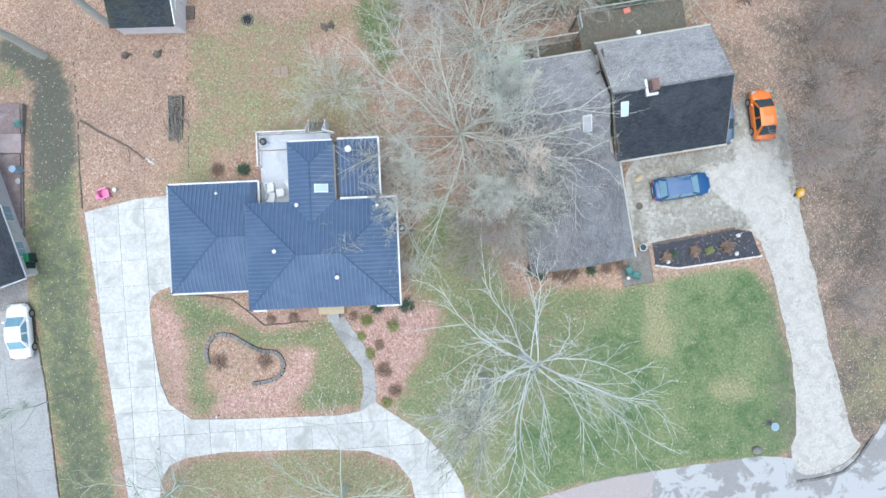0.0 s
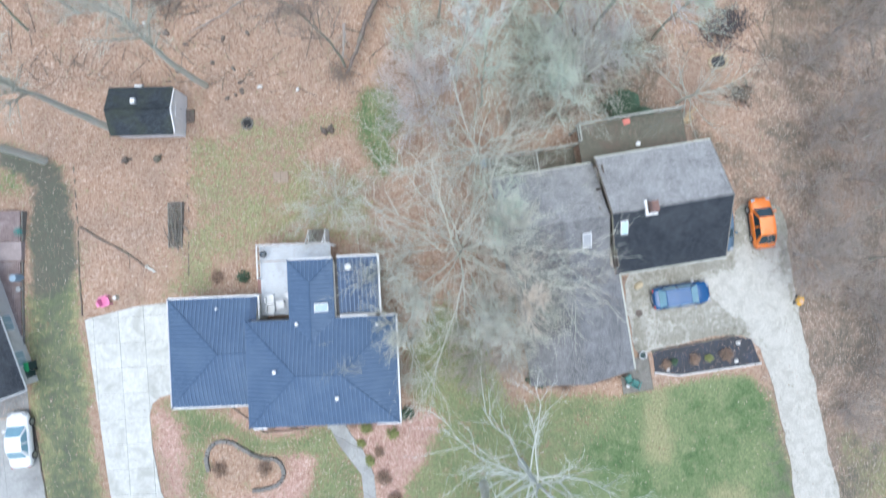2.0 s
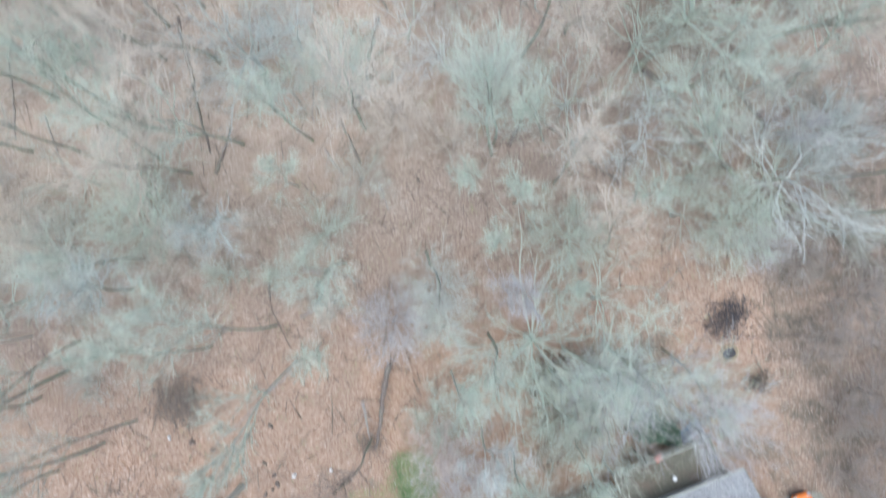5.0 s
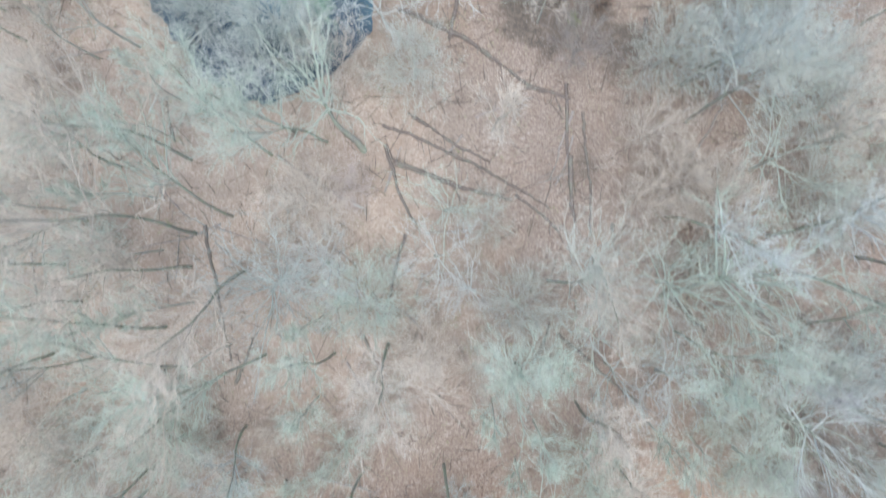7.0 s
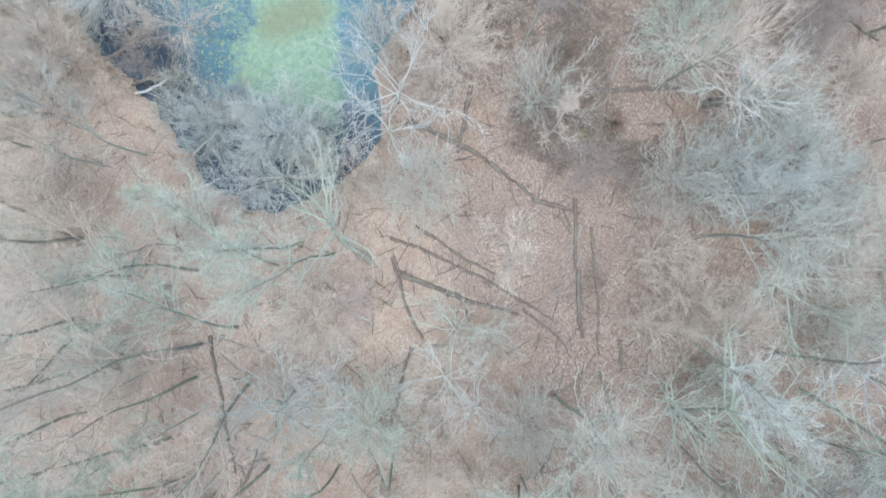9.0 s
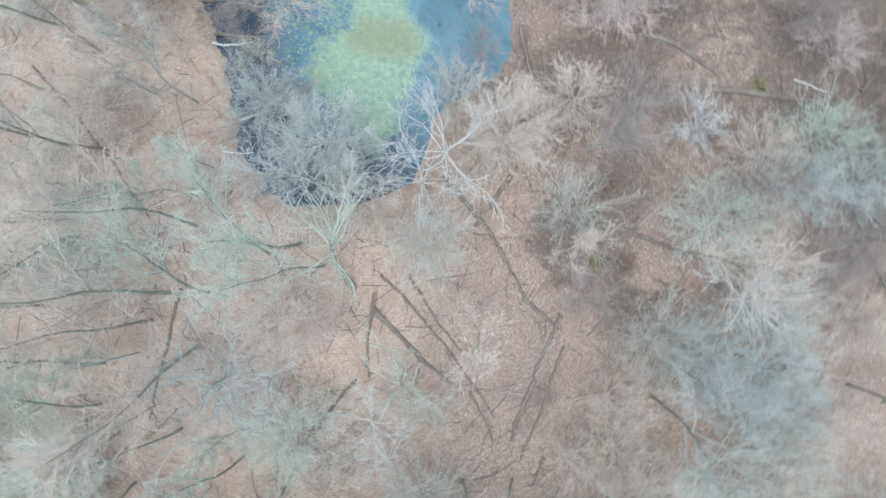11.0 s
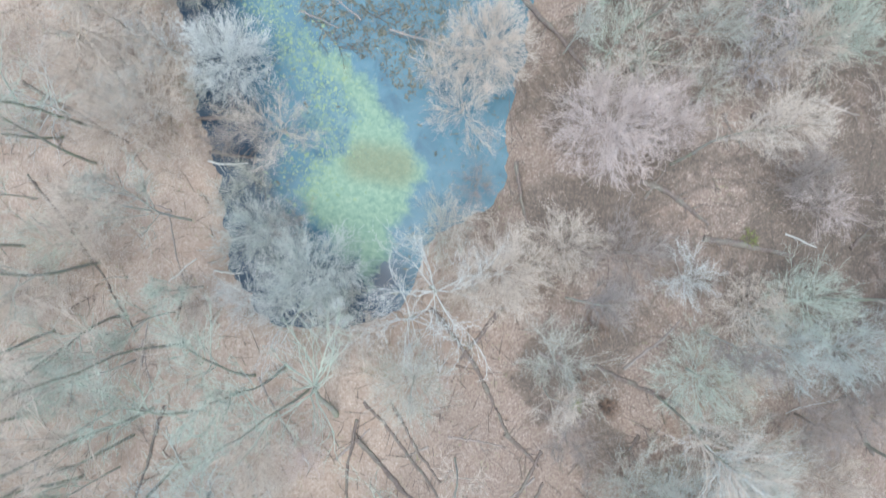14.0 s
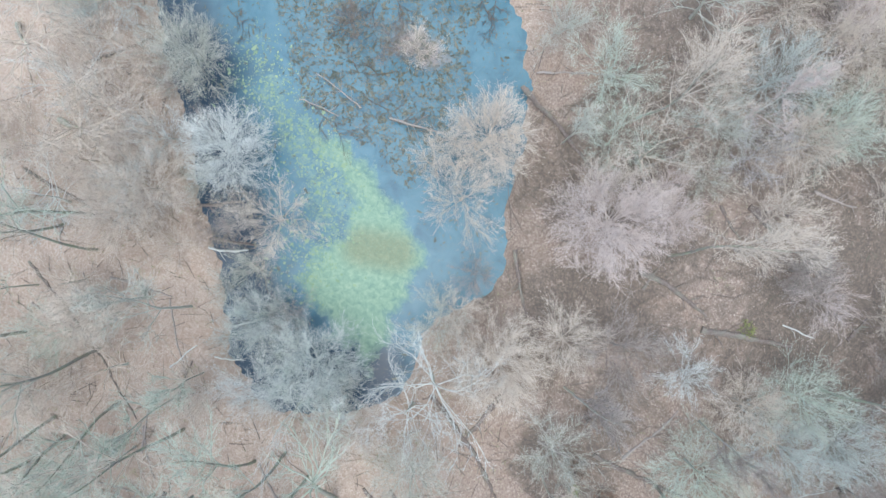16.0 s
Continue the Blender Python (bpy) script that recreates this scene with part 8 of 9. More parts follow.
# the trees that stand out, by the foot of the trunk: kind, foot, size, bark
MARKED = [
    ("spread", (6.31, -8.54), 1, "pale", (0, 0)), ("old", (3.29, -10.37), 0.8, "grey", (0, 0)), ("spread", (-21.30, -19.23), 0.8, "lichen", (0, 0)), ("spread", (-7.86, -19.24), 0.8, "lichen", (0, 0)),
    ("thin", (-32.40, -21.20), 0.9, "lichen", (0, 0)), ("thin", (-31.26, -12.06), 0.55, "lichen", (0, 0)), ("haze", (1.33, 8.83), 1, "grey", (0, 0)), ("haze", (2.83, 15.89), 0.8, "grey", (0, 0)),
    ("broom", (6.47, 4.76), 1.1, "grey", (0, 0)), ("thin", (5.52, 6.18), 0.9, "tan", (0, 0)), ("broom", (-8.49, 12.75), 0.85, "grey", (0, 0)), 
    ("crooked", (-2.30, 1.40), 0.85, "grey", (0, -16)), ("thin", (-1.07, 4.97), 0.9, "grey", (0, 0)), ("broom", (-4.20, 6.76), 0.8, "grey", (0, 0)),
    ("broom", (5.30, 2.68), 1, "grey", (0, 0)), ("broom", (8.37, 6.18), 0.9, "dun", (0, 0)), ("broom", (3.33, 7.49), 0.9, "tan", (0, 0)), ("broom", (-3.75, -1.29), 0.6, "grey", (0, 0)),
    ("round", (3.41, 0.94), 0.9, "dun", (0, 0)), ("thin", (3.94, 11.93), 0.95, "lichen", (0, 0)), ("broom", (33.04, 19.51), 0.85, "dun", (0, 0)), ("crooked", (35.22, 17.98), 0.55, "dun", (0, 0)),
    ("broom", (33.37, 14.50), 0.8, "dun", (0, 0)), ("crooked", (35.40, 12.06), 0.55, "dun", (0, 0)), ("broom", (31.79, 10.40), 0.6, "dun", (0, 0)), ("crooked", (34.60, 7.83), 0.55, "dun", (0, 0)),
    ("broom", (32.73, 5.53), 0.6, "dun", (0, 0)), ("broom", (34.79, 2.79), 0.7, "dun", (0, 0)), ("broom", (30.97, 17.99), 0.6, "dun", (0, 0)), ("broom", (34.79, -1.32), 0.55, "dun", (0, 0)),
    ("bole", (-28.03, 18.90), 0.95, "grey", (0, 3)), ("bole", (-20.02, 22.50), 0.8, "grey", (0, 0)), ("bole", (-33.07, 15.99), 1, "grey", (0, 0)), ("tall", (-8.25, 24.11), 0.75, "brown", (-6, 0)),
    ("thin", (1.14, 22.99), 1, "pale", (0, 0)), ("broom", (-1.56, 20.04), 1, "lilac", (0, 0)), ("round", (-2.35, 22.61), 0.7, "pink", (0, 0)), ("tall", (-7.51, 68.56), 0.9, "lichen", (0, 0)),
    ("tall", (-30.36, 53.95), 0.95, "grey", (0, 0)), ("crooked", (2.13, 78.73), 1, "pale", (0, 0)), ("crooked", (26.92, 50.27), 1.1, "lichen", (0, 0)),
    ("broom", (20.58, 63.02), 0.85, "tan", (0, 0)), ("broom", (19.03, 57.61), 0.8, "tan", (0, 0)), ("round", (31.00, 68.89), 1.15, "blue", (0, 0)), ("crooked", (32.09, 71.97), 0.7, "pale", (0, 0)),
    ("round", (33.60, 65.96), 0.9, "blue", (0, 0)), ("dome", (-19.31, 91.67), 0.85, "pale", (0, 0)), ("dome", (0.72, 99.08), 0.88, "tan", (0, 0)), ("broom", (-13.63, 87.49), 0.85, "tan", (0, 0)),
    ("round", (-12.87, 79.39), 0.7, "blue", (0, 0)), ("broom", (-17.12, 86.66), 0.6, "dun", (0, 0)), ("broom", (-10.23, 80.03), 0.5, "dun", (0, 0)), ("round", (-24.75, 98.52), 0.8, "grey", (0, 0)),
    ("broom", (-0.09, 93.55), 0.85, "tan", (0, 0)), ("dome", (11.82, 95.22), 1.05, "pink", (0, 0)), ("round", (16.12, 97.09), 0.65, "pink", (0, 0)), ("broom", (-11.72, 73.30), 0.65, "pale", (0, 0)),
    ("dome", (-7.12, 77.25), 0.95, "blue", (0, 0)), ("dome", (7.27, 81.80), 0.9, "tan", (0, 0)), ("round", (11.17, 85.29), 0.75, "tan", (0, 0)), ("broom", (8.38, 107.06), 0.95, "lichen", (0, 0)),
    ("round", (-24.38, 86.52), 0.95, "tan", (0, 0)), ("round", (-28.93, 91.64), 1.05, "tan", (0, 0)), ("broom", (-24.32, 97.22), 0.85, "grey", (0, 0)), ("broom", (16.43, 105.21), 0.95, "grey", (0, 0)),
    ("round", (25.74, 107.75), 0.9, "lichen", (0, 0)), ("round", (29.88, 86.81), 0.9, "lichen", (0, 0)), ("round", (33.78, 84.31), 0.9, "blue", (0, 0)), ("broom", (13.23, 76.89), 0.9, "grey", (0, 0)),
    ("broom", (1.60, 83.27), 0.7, "grey", (0, 0)), ("broom", (-12.47, 79.40), 0.6, "blue", (0, 0)), ("thin", (-19.81, 65.14), 0.95, "lichen", (0, 0)), ("thin", (-17.93, 70.02), 0.9, "lichen", (0, 0)),
    ("thin", (-16.34, 72.80), 0.75, "lichen", (0, 0)), ("broom", (-9.18, 104.14), 0.5, "brown", (0, 0)), ("broom", (-7.24, 104.27), 0.45, "tan", (0, 0)), ("broom", (-13.40, 104.83), 0.5, "brown", (0, 0)),
    ("oak", (-20.84, 54.49), 1, "lichen", (-7, -7)), ("oak", (-13.83, 62.56), 0.9, "lichen", (-3, -6)), ("oak", (-27.30, 57.71), 0.95, "lichen", (-4, -4)), ("tall", (-7.47, 49.87), 0.8, "lichen", (-4, 1)),
    ("oak", (-20.22, 51.08), 0.85, "lichen", (-5, 3)), ("oak", (-5.05, 67.25), 0.8, "lichen", (7, -6)), ("lean", (-2.17, 66.07), 1, "lichen", (-34, -12)), ("lean", (20.07, 49.81), 1.15, "lichen", (-7, 23)),
    ("oak", (7.19, 46.39), 0.85, "lichen", (0, 8)), ("lean", (26.50, 74.36), 0.75, "pale", (10, 0)), ("round", (25.95, 68.98), 0.95, "blue", (0, 0)), ("oak", (24.56, 66.72), 0.75, "blue", (0, 0)),
    ("crooked", (18.74, 43.69), 0.9, "pale", (0, 0)), ("thin", (11.44, 45.88), 1, "lichen", (-4, -9)), ("crooked", (13.37, 48.17), 0.8, "lichen", (0, 0)), ("oak", (32.01, 45.37), 0.8, "lichen", (-9, -8)),
    ("oak", (-27.16, 65.37), 0.9, "lichen", (-3, 8)), ("oak", (-25.76, 64.32), 0.9, "grey", (0, 4)), ("oak", (-25.50, 71.98), 1, "grey", (2, -1)), ("tall", (-29.54, 82.79), 1, "lichen", (-5, 5)),
    ("oak", (-31.67, 81.20), 0.85, "grey", (16, 8)), ("crooked", (-7.06, 73.98), 0.85, "pale", (0, 0)), ("crooked", (-6.62, 57.40), 0.8, "pale", (0, 0)), ("crooked", (2.11, 56.38), 0.7, "pale", (0, 0)),
    ("oak", (-22.33, 68.21), 0.9, "lichen", (-1, 0)), ("thin", (-19.13, 77.85), 1.1, "grey", (-3, -4)), ("oak", (-9.76, 67.02), 0.85, "lichen", (-5, -5)), ("lean", (-34.83, 89.55), 0.95, "tan", (7, 46)),
    ("lean", (-40.79, 96.24), 0.85, "tan", (13, 46)), ("oak", (-28.32, 79.95), 0.85, "tan", (1, 0)), ("round", (-26.13, 83.82), 0.9, "tan", (0, 0)), ("broom", (21.31, 85.91), 0.62, "pale", (0, 0)),
    ("broom", (24.04, 99.42), 0.85, "tan", (0, 0)), ("round", (20.22, 109.61), 0.9, "blue", (0, 0)), ("round", (29.00, 82.78), 0.9, "blue", (0, 0)), ("round", (24.11, 78.95), 0.95, "lichen", (0, 0)),
    ("crooked", (1.51, 75.90), 0.75, "pale", (0, 0)), ("thin", (-5.69, 71.66), 0.6, "pale", (-32, 11)), ("oak", (-7.20, 39.28), 0.8, "lichen", (-4, -11)), ("oak", (-14.21, 35.37), 0.85, "lichen", (-7, -10)),
    ("oak", (-27.64, 29.98), 0.8, "grey", (-8, -5)), ("thin", (-13.23, 31.91), 1.2, "lichen", (12, -13)), ("oak", (6.91, 45.52), 0.85, "lichen", (-13, -8)), ("oak", (26.82, 39.04), 0.9, "lichen", (-20, -30)),
    ("crooked", (28.82, 38.22), 1.25, "pale", (0, 0)), ("crooked", (27.82, 37.98), 1, "lichen", (0, 0)), ("spread", (6.57, 29.82), 1.05, "lichen", (0, 0)), ("spread", (19.89, 51.10), 0.7, "lichen", (0, 0)),
    ("oak", (14.96, 53.97), 0.8, "tan", (10, -12)), ("haze", (-10.30, 56.50), 0.75, "blue", (0, 0)), ("haze", (-20.83, 48.54), 0.55, "lichen", (0, 0)), ("oak", (-35.10, 33.71), 0.85, "grey", (-1, 15)),
    ("oak", (-35.01, 27.20), 0.8, "grey", (-7, 8)), ("round", (0.04, 49.55), 0.75, "tan", (0, 0)), ("broom", (-21.30, 88.30), 0.5, "grey", (0, 0)), ("broom", (-16.20, 80.60), 0.5, "grey", (0, 0)),
    ("broom", (-18.00, 84.90), 0.45, "dun", (0, 0)), ("broom", (-14.60, 76.60), 0.5, "blue", (0, 0)), ("broom", (-22.60, 92.60), 0.5, "dun", (0, 0)), ("broom", (-25.60, 95.90), 0.55, "dun", (0, 0)),
    ("broom", (-9.60, 73.60), 0.55, "pale", (0, 0)), ("broom", (-4.60, 75.30), 0.5, "grey", (0, 0)), ("broom", (-14.90, 82.80), 0.5, "grey", (0, 0)), ("broom", (-3.00, 96.00), 0.6, "tan", (0, 0)),
    ("broom", (3.00, 88.00), 0.5, "dun", (0, 0)), ("broom", (2.20, 84.60), 0.55, "tan", (0, 0)),
    ("broom", (30.2, 24.4), 0.6, "dun", (0, 0)), ("broom", (33.1, 27.2), 0.75, "dun", (0, 0)), ("round", (29.4, 31.2), 0.6, "dun", (0, 0)), ("broom", (34.0, 33.0), 0.8, "grey", (0, 0)),
    ("broom", (31.2, 36.2), 0.7, "dun", (0, 0)), ("round", (26.9, 33.4), 0.55, "lilac", (0, 0)), ("broom", (35.4, 22.6), 0.7, "dun", (0, 0)), ("broom", (37.0, 29.4), 0.8, "dun", (0, 0)),
    ("broom", (30.0, 13.4), 0.5, "dun", (0, 0)), ("broom", (32.6, -4.2), 0.45, "dun", (0, 0)), ("broom", (36.6, 5.2), 0.6, "dun", (0, 0)), ("broom", (36.8, 15.0), 0.65, "dun", (0, 0)),
    ("broom", (15.2, 99.4), 0.6, "pink", (0, 0)), ("broom", (21.0, 103.6), 0.7, "lilac", (0, 0)), ("broom", (18.2, 101.0), 0.55, "grey", (0, 0)), ("round", (27.4, 96.4), 0.7, "dun", (0, 0)),
    ("broom", (-26.5, 88.6), 0.7, "tan", (0, 0)), ("round", (-30.4, 87.2), 0.8, "tan", (0, 0)), ("broom", (-21.9, 82.6), 0.5, "tan", (0, 0)), ("broom", (-33.0, 94.6), 0.7, "tan", (0, 0)),
    ("haze", (10.5, 21.9), 0.62, "grey", (0, 0)), ("spread", (19.7, 21.0), 0.5, "grey", (0, 14)), ("thin", (-2.3, 3.2), 0.8, "grey", (4, -6)), ("thin", (2.2, 4.4), 1.0, "grey", (0, 5)), ("thin", (4.4, 9.75), 1.0, "grey", (0, 0)),
    ("crooked", (-32.40, 92.37), 0.8, "pale", (0, 0)), ("broom", (-26.50, 85.84), 0.8, "pale", (0, 0)), ("crooked", (-31.75, 83.18), 0.75, "pale", (0, 0)), ("broom", (-24.70, 91.12), 0.7, "pale", (0, 0)),
    ("crooked", (-28.39, 77.23), 0.62, "tan", (0, 0)), ("broom", (-28.70, 96.87), 0.75, "tan", (0, 0)), ("crooked", (-22.77, 71.54), 0.62, "tan", (0, 0)), ("broom", (-15.85, 71.92), 0.75, "tan", (0, 0)),
    ("spread", (4.88, 52.98), 0.42, "pale", (-14, -24)), ("crooked", (-7.02, 59.16), 0.42, "pale", (0, 0)),
]
for k, (kind, p, size, bark, tilt) in enumerate(MARKED):
    plant(kind, p, size, bark, 100 + k, 0.0, tilt)


def clear_of_things(x, y):
    """Keeps random trees off the yards, roofs, drives and water."""
    if y < 19 and -34 < x < 26.5:
        return False
    if y < 8 and x < 31:
        return False
    if y < 24 and x < -12:
        return False
    if 3 < x < 10.5 and 84 < y < 98:
        return False
    if 22 < x < 28 and y < 25:
        return False
    for a, b, r in ((*(23.73, 27.07), 6.0), (*(25.12, 21.52), 5.5), (*(17.91, 18.78), 4.5), (*(14.81, 20.41), 4.5), (*(-5.63, 19.16), 4.5)):
        if (x - a) ** 2 + (y - b) ** 2 < r * r:
            return False
    px, py = np.float64(x), np.float64(y)
    if any(near_line(line, px, py) < 2.6 for line in ([(2.64, 77.05), (12.06, 68.84)], [(8.48, 79.26), (5.87, 73.73)], [(-0.28, 67.84), (12.09, 58.66)], [(-0.32, 66.20), (1.01, 59.13)], [(15.57, 67.11), (14.52, 58.82)])):
        return False
    return not (inside(POND, px, py) or inside(ROAD, px, py) or inside(LAWN_EAST, px, py) or inside(CLEARING, px, py) or inside(DAMP_EAST, px, py) or inside(DAMP_GULLY, px, py))


def fill_woods():
    rnd = random.Random(77)
    made, tries = 0, 0
    while made < 235 and tries < 14000:
        tries += 1
        x, y = rnd.uniform(-41, 44), rnd.uniform(4, 119)
        if not clear_of_things(x, y):
            continue
        gap = 2.7
        if x > 8 and y > 66:
            gap = 2.7
        if x > 22 and y < 34 and rnd.random() < 0.2:
            continue
        if any((x - a) ** 2 + (y - b) ** 2 < gap * gap for a, b in PLANTED):
            continue
        east = x > 8 and y > 60
        kind = rnd.choices(("oak", "tall", "thin", "broom", "round", "crooked"), (1.2, 0.6, 1.5, 4, 4, 0.7) if east else (3, 0.6, 3, 4, 2, 1))[0]
        bark = rnd.choices(("grey", "lichen", "tan", "pale", "blue", "pink", "lilac"), (2, 4, 6, 0.2, 1, 0.6, 0.3) if y > 44 and not east else (3, 5, 1.5, 0.3, 3, 0.3, 1.5))[0]
        if east:
            bark = rnd.choices(("grey", "lichen", "tan", "dun", "pink"), (2.5, 1.2, 5, 4, 1))[0]
        if kind == "crooked" and bark in ("pale", "pink"):
            bark = "lichen"
        if x > 22 and y < 34:
            kind, bark = rnd.choice(("broom", "round", "thin")), rnd.choice(("dun", "grey", "dun", "lichen"))
        plant(kind, (x, y), rnd.uniform(0.5, 0.85) if kind == "broom" else rnd.uniform(0.7, 1.05), bark, 1000 + made)
        made += 1
    return made


fill_woods()
for pattern in [t for group in KINDS.values() for t in group]:
    for o in list(pattern.children):
        bpy.data.objects.remove(o)
    bpy.data.objects.remove(pattern)


# ---- fallen leaves, lying loose ----
def leaf_litter():
    rnd = np.random.default_rng(5)
    n, yard = 45000, 85000
    x, y = np.concatenate([rnd.uniform(-43, 44, n), rnd.uniform(-36, 36, yard)]), np.concatenate([rnd.uniform(-22, 118, n), rnd.uniform(-21, 24, yard)])
    n += yard
    keep = ~inside(POND, x, y)
    for poly in (DRIVE_A, DRIVE_B, GRAVEL_DRIVE, ROAD, WEST_SLABS, WALKWAY):
        keep &= ~inside(poly, x, y) | (rnd.random(n) < 0.04)
    keep &= ~(inside(LAWN_FRONT, x, y) & (rnd.random(n) < 0.93)) & ~(inside(LAWN_MIDDLE, x, y) & (rnd.random(n) < 0.7)) & ~(inside(LAWN_BACK, x, y) & (rnd.random(n) < 0.3)) & ~((inside(LAWN_WEST, x, y) | inside(DAMP_STRIP, x, y)) & (rnd.random(n) < 0.75))
    x, y = x[keep], y[keep]
    n = len(x)
    z = terrain(x, y) + rnd.uniform(0.03, 0.075, n)
    a, s = rnd.uniform(0, 6.283, n), rnd.uniform(0.03, 0.068, n)
    tilt = rnd.uniform(-0.03, 0.03, (n, 2))
    ux, uy = np.cos(a) * s, np.sin(a) * s
    vx, vy = -np.sin(a) * s * 0.65, np.cos(a) * s * 0.65
    quad = np.stack([np.stack([x - ux, y - uy, z + tilt[:, 0]], 1), np.stack([x - vx, y - vy, z], 1), np.stack([x + ux, y + uy, z + tilt[:, 1]], 1), np.stack([x + vx, y + vy, z], 1)], 1).reshape(-1, 3)
    me = bpy.data.meshes.new("fallen_leaves")
    me.from_pydata(quad.tolist(), [], np.arange(4 * n).reshape(-1, 4).tolist())
    m, t, bsdf, _, link = nodes_of("loose_leaf")
    g = t.nodes.new("ShaderNodeNewGeometry")
    link(ramp(t, g.outputs["Random Per Island"], [(0.0, (0.17, 0.10, 0.07)), (0.3, (0.32, 0.21, 0.155)), (0.6, (0.45, 0.335, 0.265)), (0.85, (0.53, 0.43, 0.36)), (1.0, (0.64, 0.565, 0.50))]), bsdf.inputs["Base Color"])
    bsdf.inputs["Roughness"].default_value = 0.8
    me.materials.append(m)
    tagged(new("fallen_leaves", me), "loose brown and tan fallen leaves on the ground", "leaves", kind="stuff")


leaf_litter()


def ground_sticks():
    """Dark fallen twigs all over the woodland floor."""
    rnd = np.random.default_rng(9)
    n = 5200
    x, y = rnd.uniform(-40, 40, n), rnd.uniform(22, 116, n)
    keep = ~inside(POND, x, y)
    x, y = x[keep], y[keep]
    n = len(x)
    a, l, r = rnd.uniform(0, 3.1416, n), rnd.gamma(2.0, 0.32, n) + 0.15, rnd.uniform(0.012, 0.04, n)
    z = terrain(x, y) + 0.05
    dx, dy = np.cos(a), np.sin(a)
    bend = rnd.normal(0, 0.08, n) * l
    pts = []
    for u, w in ((-1, 1), (-1, -1), (0.1, 0.8), (0.1, -0.8), (1, 0)):
        o = bend * (1 - u * u)
        pts.append(np.stack([x + dx * l * u - dy * (r * w + o), y + dy * l * u + dx * (r * w + o), z + 0.03 + 0.03 * u], 1))
    verts = np.stack(pts, 1).reshape(-1, 3)
    k = np.arange(n)[:, None] * 5
    faces = (k + np.array([[0, 1, 3, 2]])).tolist() + (k + np.array([[2, 3, 4]])).tolist()
    me = bpy.data.meshes.new("fallen_twigs")
    me.from_pydata(verts.tolist(), [], faces)
    me.materials.append(DARKWOOD)
    tagged(new("fallen_twigs", me), "dark fallen twigs on the woodland floor", "twigs", kind="stuff")


ground_sticks()


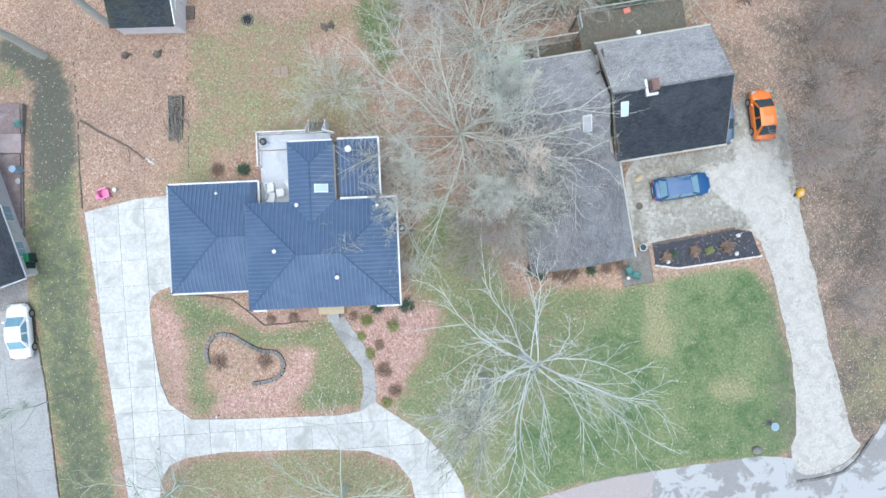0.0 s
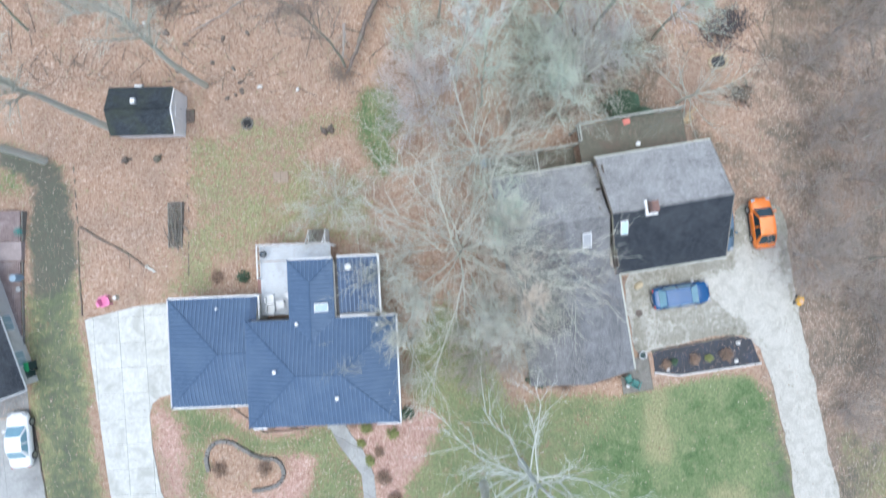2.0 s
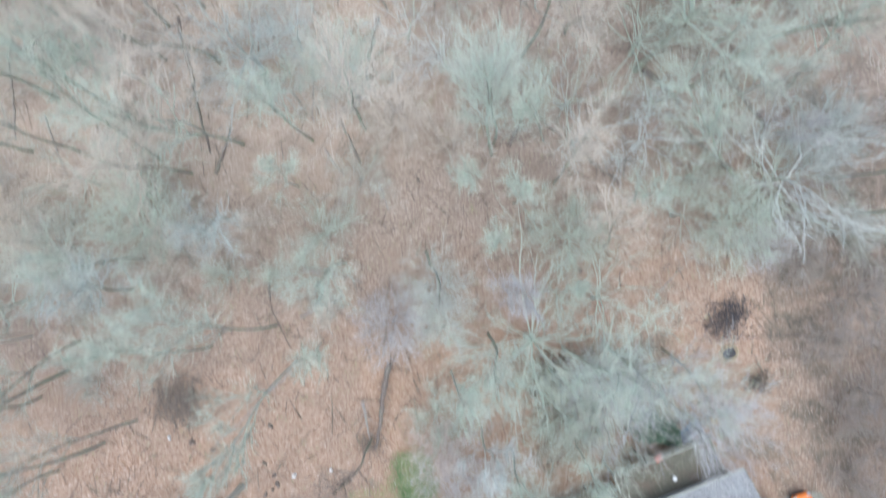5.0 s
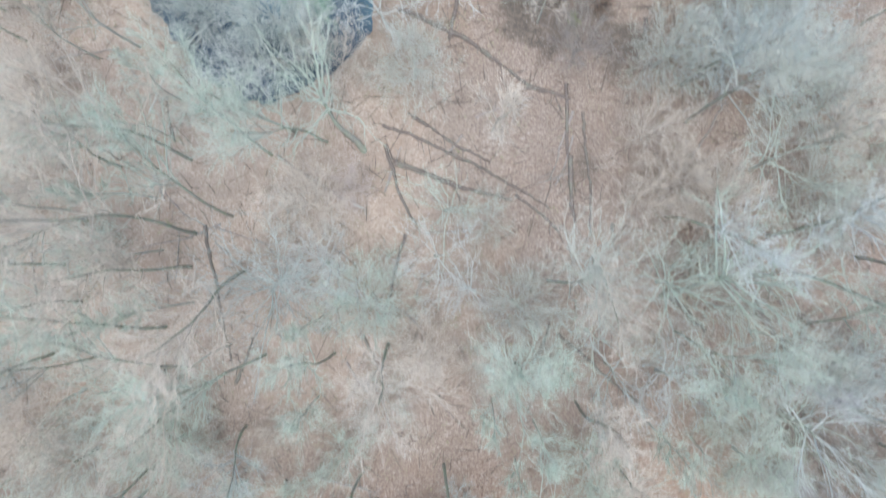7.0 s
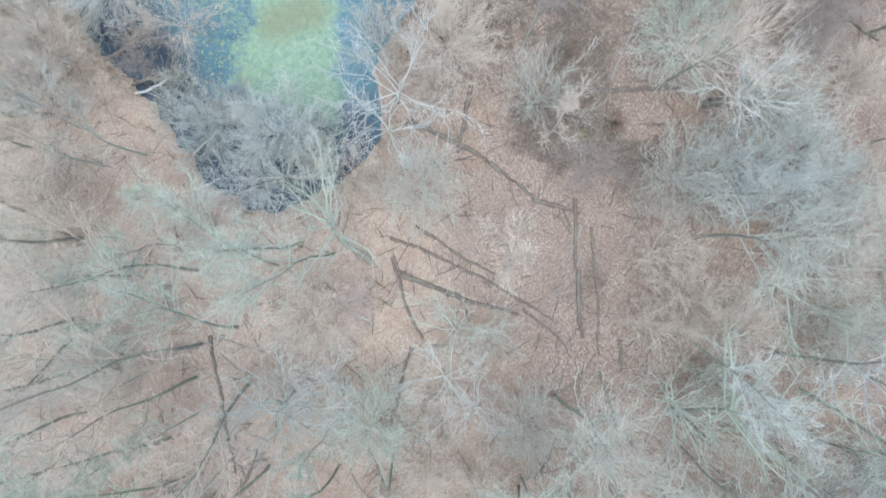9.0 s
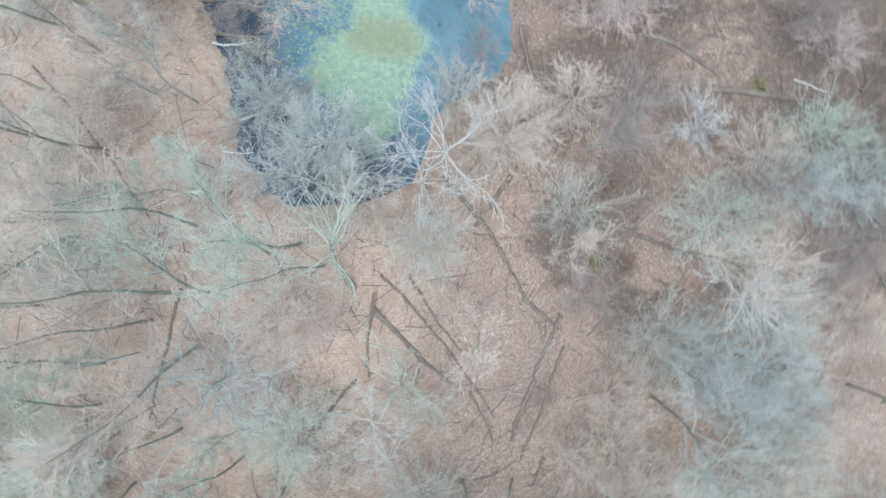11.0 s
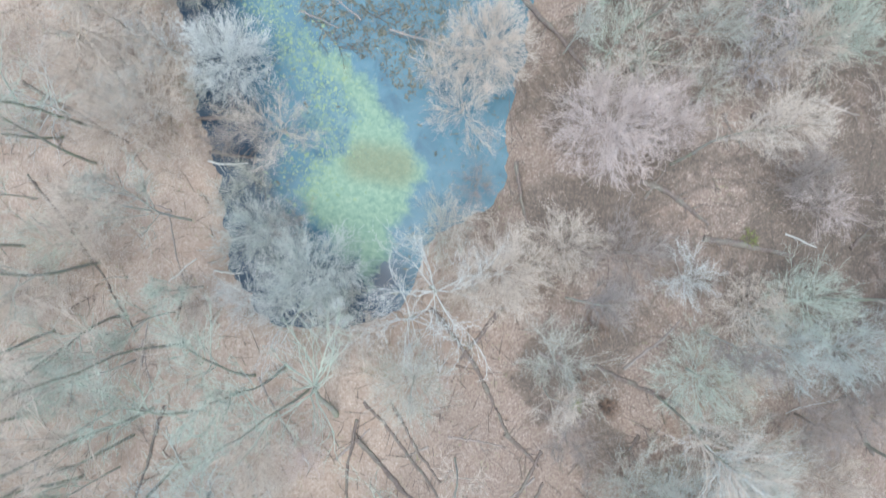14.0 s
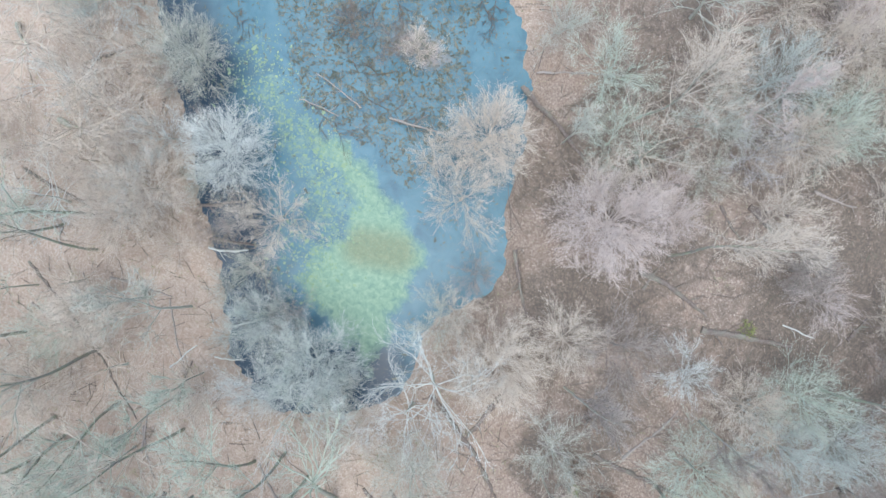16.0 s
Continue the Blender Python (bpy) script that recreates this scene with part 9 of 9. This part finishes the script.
def pond_litter():
    """Floating leaves, duckweed flecks and the tops of drowned weed."""
    rnd = np.random.default_rng(12)
    stream = [(-20.32, 99.29), (-18.32, 97.11), (-14.32, 94.31), (-11.86, 91.51), (-10.72, 88.79), (-11.13, 84.54)]
    weedy = [(-22.20, 107.62), (-2.32, 113.81), (-3.73, 107.31), (-2.16, 103.29), (-3.03, 97.42), (-4.42, 93.18), (-8.51, 95.56), (-13.82, 96.24), (-16.35, 97.71), (-19.00, 102.52)]
    for name, n, col, label in (("duckweed", 4500, ((0.19, 0.29, 0.17), (0.31, 0.40, 0.25)), "green flecks of floating duckweed"), ("drowned_weed", 12000, ((0.06, 0.075, 0.06), (0.20, 0.195, 0.15)), "brown drowned weed breaking the water")):
        lo, hi = np.min(POND, 0), np.max(POND, 0)
        x, y = rnd.uniform(lo[0], hi[0], n * 9), rnd.uniform(lo[1], hi[1], n * 9)
        if name == "duckweed":
            p = np.exp(-(near_line(stream, x, y) / 2.4) ** 2)
        else:
            clump = (0.5 + 0.5 * np.sin(x * 3.3 + 2.0 * np.sin(y * 1.7)) * np.sin(y * 3.0 + 1.8 * np.sin(x * 1.3))) ** 2
            p = np.where(inside(weedy, x, y), 0.06 + 0.94 * clump, 0.015 + 0.04 * clump) * step(0.3, 1.2, near_line(stream, x, y))
        if name == "drowned_weed":
            p = p * np.where(inside(ALGAE, x, y), 0.0, step(0.2, 1.5, near_line(ALGAE + ALGAE[:1], x, y)))
        keep = (rnd.random(n * 9) < p) & inside(POND, x, y) & (near_line(POND + POND[:1], x, y) > 0.3)
        x, y = x[keep][:n], y[keep][:n]
        m = len(x)
        a, s = rnd.uniform(0, 6.283, m), rnd.gamma(2.0, 0.018, m) + 0.02
        long = 1.3 if name == "duckweed" else 2.4
        pts = []
        for j in range(6):
            q = a + j * 1.0472
            r = s * rnd.uniform(0.5, 1.25, m)
            ca, sa = np.cos(a) , np.sin(a)
            px, py = np.cos(j * 1.0472) * r * long, np.sin(j * 1.0472) * r * (1.0 if name == "duckweed" else 0.8)
            pts.append(np.stack([x + px * ca - py * sa, y + px * sa + py * ca, np.full(m, WATER_Z + 0.012) + rnd.uniform(0, 0.006, m) + (0.03 * rnd.random(m) if name == "drowned_weed" else 0)], 1))
        verts = np.stack(pts, 1).reshape(-1, 3)
        me = bpy.data.meshes.new(name)
        me.from_pydata(verts.tolist(), [], np.arange(6 * m).reshape(-1, 6).tolist())
        mat, t, bsdf, _, link = nodes_of(name)
        g = t.nodes.new("ShaderNodeNewGeometry")
        link(ramp(t, g.outputs["Random Per Island"], [(0.0, col[0]), (1.0, col[1])]), bsdf.inputs["Base Color"])
        bsdf.inputs["Roughness"].default_value = 0.8
        me.materials.append(mat)
        tagged(new(name, me), label, "water weed", kind="stuff")


def sunken_branch(p, turn, long, seed):
    """Dark dead boughs lying in the water, with their twigs."""
    rnd = random.Random(seed)
    segs = []

    def fork(q, az, l, r, depth):
        n = 5
        pts = [Vector(q)]
        for _ in range(n):
            az += rnd.gauss(0, 0.17)
            pts.append(pts[-1] + Vector((math.cos(az), math.sin(az), 0)) * l / n)
            pts[-1].z = WATER_Z + 0.02 + rnd.uniform(0, 0.05)
        segs.append((pts, r, r * 0.3, 2 if depth else 1))
        if depth < 3:
            for _ in range(7 - 2 * depth):
                k = rnd.randrange(1, n)
                fork(pts[k], az + rnd.choice((-1, 1)) * rnd.uniform(0.4, 0.9), l * rnd.uniform(0.3, 0.55), r * 0.55, depth + 1)
    fork((*p, WATER_Z + 0.03), radians(turn), long, 0.045, 0)
    v, f = limb_mesh(segs, {1: 4, 2: 3})
    tagged(mesh_ob("sunken_branch", v, f, DARKWOOD), "dark dead branch lying in the pond water", "branch", "sunken branches")


for k, (p, turn, long) in enumerate((((-12.27, 108.63), 262, 4.5), ((-13.51, 107.75), 240, 4.0), ((-10.73, 108.60), 285, 3.5), ((-4.01, 111.26), 262, 3.6), ((-2.49, 111.25), 250, 3.0), ((-24.36, 103.32), 300, 3.0), ((-7.93, 98.47), 350, 4.6), ((-15.35, 97.78), 325, 5.0), ((-10.94, 99.93), 300, 4.0), ((-14.17, 77.07), 80, 2.6), ((-8.77, 102.62), 200, 4.2), ((-20.90, 86.47), 20, 3.4), ((-18.96, 83.63), 15, 3.6), ((-13.36, 80.89), 130, 3.0))):
    sunken_branch(p, turn + 18, long, 300 + k)


pond_litter()
